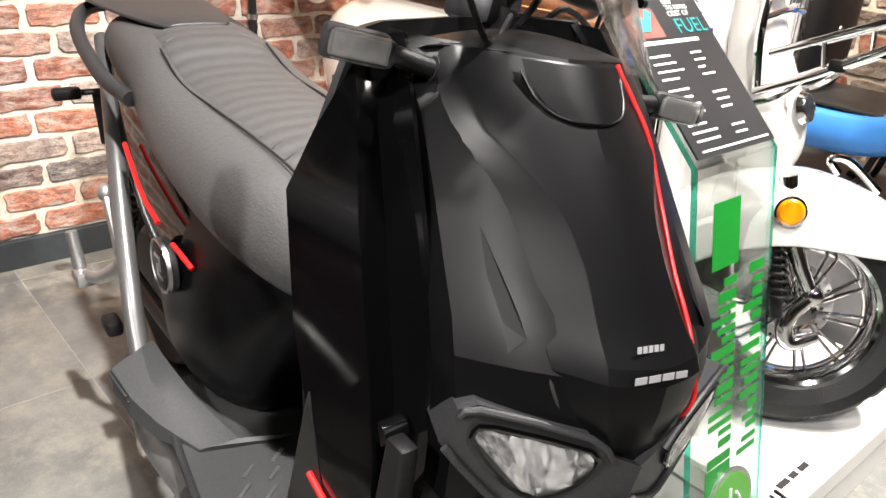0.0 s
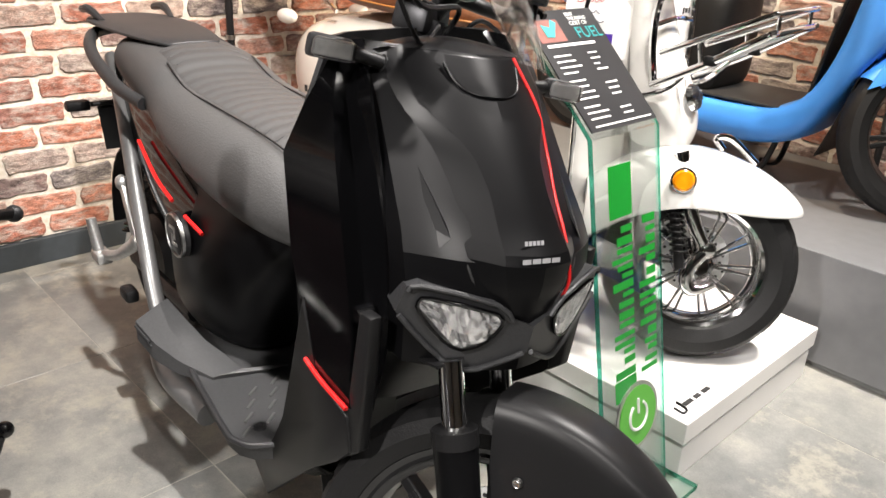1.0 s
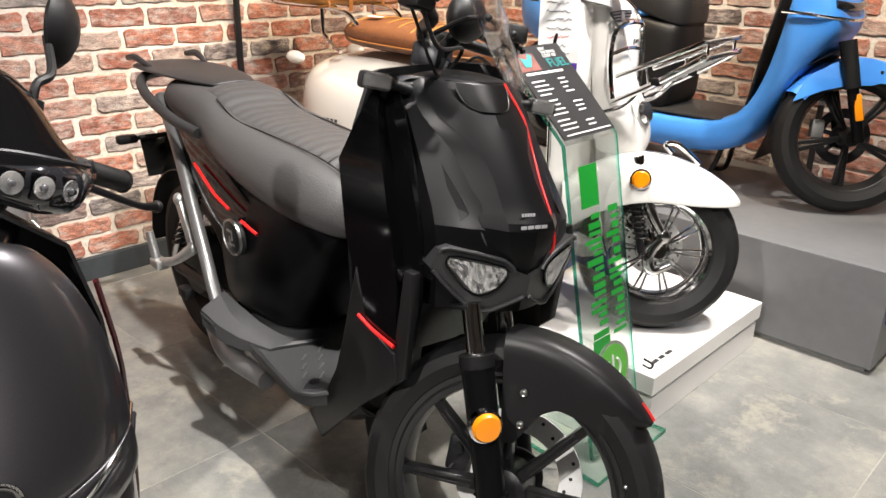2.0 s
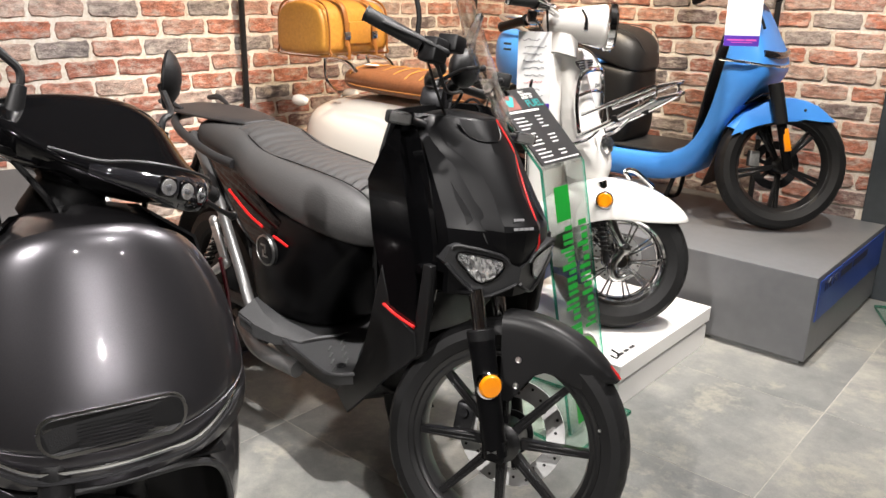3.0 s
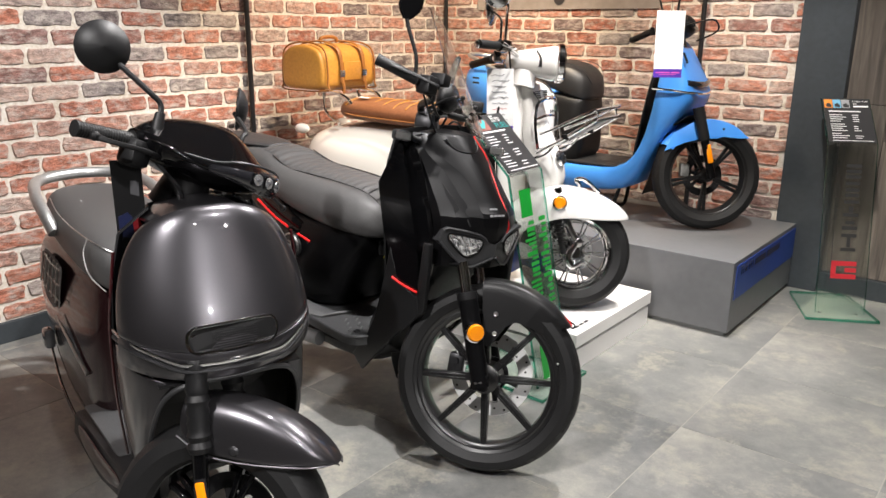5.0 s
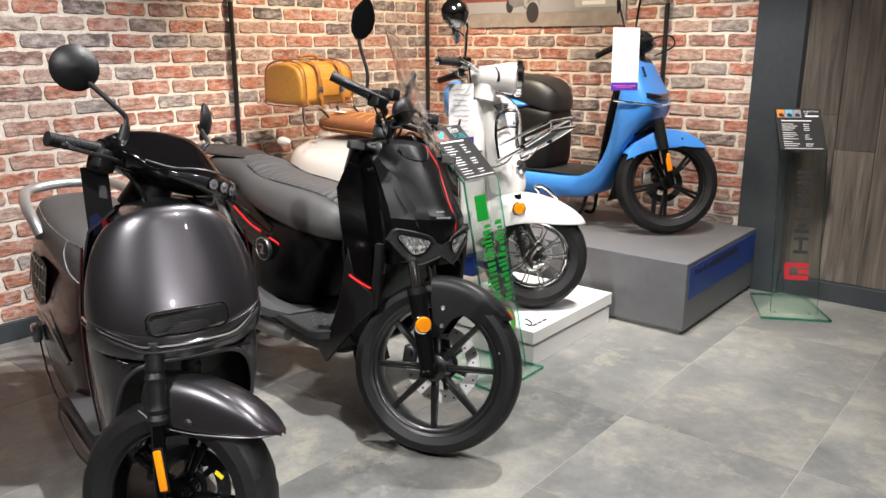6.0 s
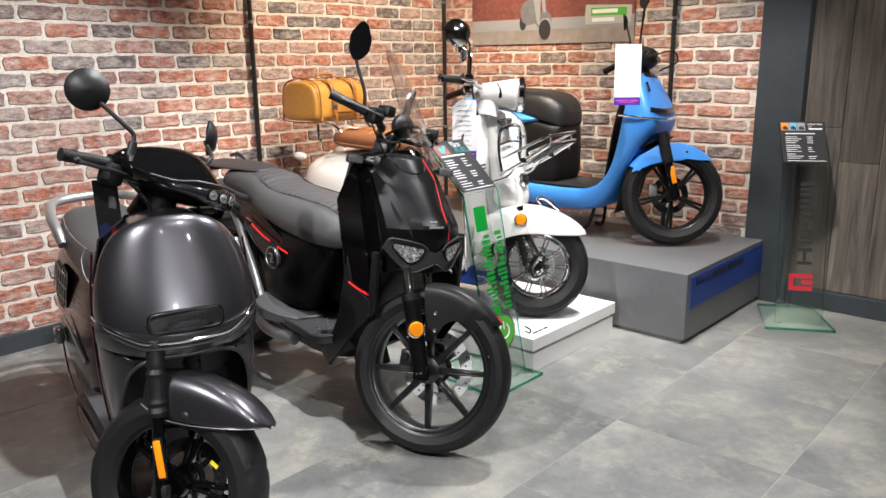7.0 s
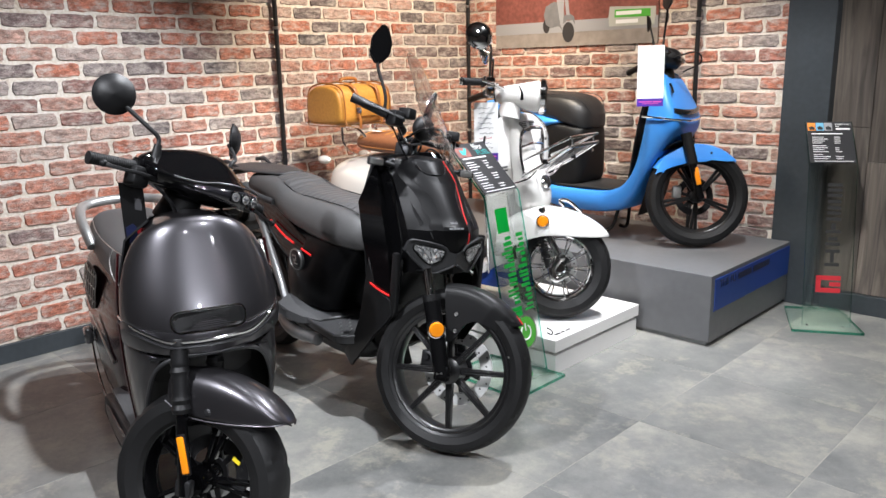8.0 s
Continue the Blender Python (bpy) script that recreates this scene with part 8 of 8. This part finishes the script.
    nac = part("handlebar_cover", skin(rows, True, True), BLACK_PLASTIC, sc, "black handlebar cover", True, S.copy(), soft=2, angle=80)
    part("lamp_strip", tube([(-0.165, -0.09, 0.955), (-0.132, -0.04, 0.95), (-0.127, 0, 0.95), (-0.132, 0.04, 0.95), (-0.165, 0.09, 0.955)], 0.014, 8), DARK_LENS, nac, "", True, S.copy())
    for s in (-1, 1):
        i, e = Vector((-0.27, 0.13 * s, 0.970)), Vector((-0.345, 0.30 * s, 0.940))
        part("bar", tube([(-0.24, 0.08 * s, 0.975), i], 0.016, 10, 1), BLACK_PLASTIC, sc, "", True, S.copy())
        part("grip", grip_mesh(i.lerp(e, 0.15), e, 0.0165), RUBBER, sc, "black rubber grip", True, S.copy())
        part("grip_button", box(0.012, 0.012, 0.012, (i.x, i.y, i.z + 0.018), 0.003), GREEN, sc, "", True, S.copy())
        lever(sc, S.copy(), [(-0.225, 0.11 * s, 0.97), (-0.22, 0.16 * s, 0.965), (-0.25, 0.22 * s, 0.965), (-0.285, 0.285 * s, 0.97)])
        mb, mt = Vector((-0.25, 0.115 * s, 1.0)), Vector((-0.27, 0.235 * s, 1.20))
        stem = part("mirror_stem", tube([mb, mb + Vector((0, 0.01 * s, 0.06)), mt + Vector((0.01, -0.02 * s, -0.02))], 0.0055, 8), BLACK_PLASTIC, sc, "black round rear-view mirror", True, S.copy())
        part("mirror_head", turned([(0.0, 0.02), (0.03, 0.015), (0.046, 0.0), (0.044, -0.004), (0.0, -0.005)], 26, "x"), BLACK_PLASTIC, stem, "", True, S @ pose(*mt, 0, -6, -14 * s))
    part("steering_neck", tube([(-0.205, 0, 0.86), (-0.215, 0, 0.92)], [0.05, 0.045], 14, 1), BLACK_PLASTIC, sc, "", True, S.copy())
    part("cable", tube([(-0.20, -0.10, 0.95), (-0.10, -0.17, 0.97), (-0.06, -0.13, 0.93), (-0.13, -0.06, 0.89)], 0.004, 6), BLACK_PLASTIC, sc, "", True, S.copy())
    return sc


blue_scooter()
paper_card(pose(1.884, -0.770, 1.368, 86, 0, 36), 0.124, 0.287, "blank white price card with a purple printed foot", False)

# ---------------------------------------------------------------- wood boards, floor tiles, bricks
rnd = random.Random(7)


def board_mesh(w, h):
    bm = box(w, 0.018, h, (w / 2, 0, h / 2), 0.002, seg=1)
    mesh = bpy.data.meshes.new("wood_board")
    bm.to_mesh(mesh)
    bm.free()
    mesh.materials.append(WOOD)
    return mesh


x = DX
while x < 4.6:
    w = 0.185
    z, cut = 0.10, rnd.choice((0.55, 0.78, 0.95, 1.2))
    for z0, z1 in ((0.10, cut), (cut, 1.9), (1.9, HIGH)):
        ob = new("wood_board", board_mesh(w - 0.002, z1 - z0 - 0.002))
        ob.location = (x, 0.041, z0)
        ob.parent = wall_panelled
    x += w

TX, TY, TP = 2.492, -1.232, 0.598
tile_mesh = bpy.data.meshes.new("floor_tile")
bm = box(TP - 0.0034, TP - 0.0034, 0.005, (0, 0, -0.0025), 0.0004, seg=1)
bm.to_mesh(tile_mesh)
bm.free()
tile_mesh.materials.append(TILE)
for i in range(-5, 7):
    for j in range(-9, 3):
        cx, cy = TX + TP * (i + 0.5), TY + TP * (j + 0.5)
        if -0.3 < cx < FAR_X + 0.3 and FAR_Y - 0.3 < cy < 0.3:
            ob = new("floor_tile", tile_mesh)
            ob.location = (cx, cy, 0)
            ob.parent = floor

BL, BH, PL, PH = 0.1945, 0.0605, 0.209, 0.0742


def brick_mesh(length, seed, mat, name="brick"):
    """A worn brick face: x along the wall, z up, y out of it (negative)."""
    r = random.Random(seed)
    hx, hz = length / 2, BH / 2
    pts = [(hx * q, -hz) for q in (-0.94, -0.66, -0.33, 0.0, 0.33, 0.66, 0.94)] + [(hx, -hz * 0.6), (hx, 0.0), (hx, hz * 0.6)] + [(hx * q, hz) for q in (0.94, 0.66, 0.33, 0.0, -0.33, -0.66, -0.94)] + [(-hx, hz * 0.6), (-hx, 0.0), (-hx, -hz * 0.6)]
    lean = r.uniform(-0.025, 0.025)
    pts = [(x + r.uniform(-0.0042, 0.0032), z + lean * x + r.uniform(-0.0040, 0.0034)) for x, z in pts]
    d = 0.0062 + r.uniform(-0.002, 0.003)
    vs = [(x, 0.002, z) for x, z in pts]
    vs += [(x * (1 - 0.0012 / hx), -d * 0.62, z * (1 - 0.0012 / hz)) for x, z in pts]
    vs += [(x * (1 - 0.0045 / hx), -d + r.uniform(-0.0012, 0.0012), z * (1 - 0.0034 / hz)) for x, z in pts]
    n = len(pts)
    fs = []
    for a in (0, n):
        for k in range(n):
            j = (k + 1) % n
            fs.append((a + k, a + j, a + n + j, a + n + k))
    fs.append(tuple(range(2 * n, 3 * n)))
    mesh = bpy.data.meshes.new(name)
    mesh.from_pydata(vs, [], fs)
    mesh.materials.append(mat)
    for p in mesh.polygons[n:2 * n]:
        p.use_smooth = True
    return mesh


WHOLE = [brick_mesh(BL, s, BRICK) for s in range(12)]
SHORT = {}


def lay(wall, at, turn, u0, u1, z_top, own):
    """Lays bricks in staggered courses from u0 to u1; own(u, z) says which become objects of their own."""
    rest_v, rest_f = [], []
    course = 0
    z = 0.088 + PH / 2
    while z < z_top:
        u = u0 - (PL / 2 if course % 2 else 0.0) + rnd.uniform(-0.02, 0.02)
        while u < u1:
            a, b = max(u, u0), min(u + BL + rnd.uniform(-0.006, 0.006), u1)
            if b - a > 0.03:
                mid, length = (a + b) / 2, b - a
                if length > BL * 0.93:
                    mesh = rnd.choice(WHOLE)
                else:
                    key = round(length, 2)
                    if key not in SHORT:
                        SHORT[key] = [brick_mesh(key, 100 + int(key * 1000) + s, BRICK) for s in range(2)]
                    mesh = rnd.choice(SHORT[key])
                m = at @ pose(mid, 0, z + rnd.uniform(-0.0015, 0.0015), 0, rnd.uniform(-0.5, 0.5), turn)
                if own(mid, z):
                    ob = new("brick", mesh)
                    ob.matrix_world = m
                    ob.parent = wall
                else:
                    k = len(rest_v)
                    rest_v.extend([m @ v.co for v in mesh.vertices])
                    rest_f.extend([[k + i for i in p.vertices] for p in mesh.polygons])
            u += PL
        z += PH
        course += 1
    if rest_v:
        mesh = bpy.data.meshes.new("brickwork")
        mesh.from_pydata(rest_v, [], rest_f)
        mesh.materials.append(BRICK_JOINED)
        ob = new("brickwork", mesh)
        ob.parent = wall
        tagged(ob, kind="stuff")


lay(wall_north, pose(0, 0, 0), 0, 0.004, BX - 0.003, HIGH, lambda u, z: z < 2.1)
lay(wall_west, pose(0, 0, 0, 0, 0, 90), 0, -4.6, -0.004, HIGH, lambda u, z: -3.3 < u < 0 and 0.25 < z < 1.66)
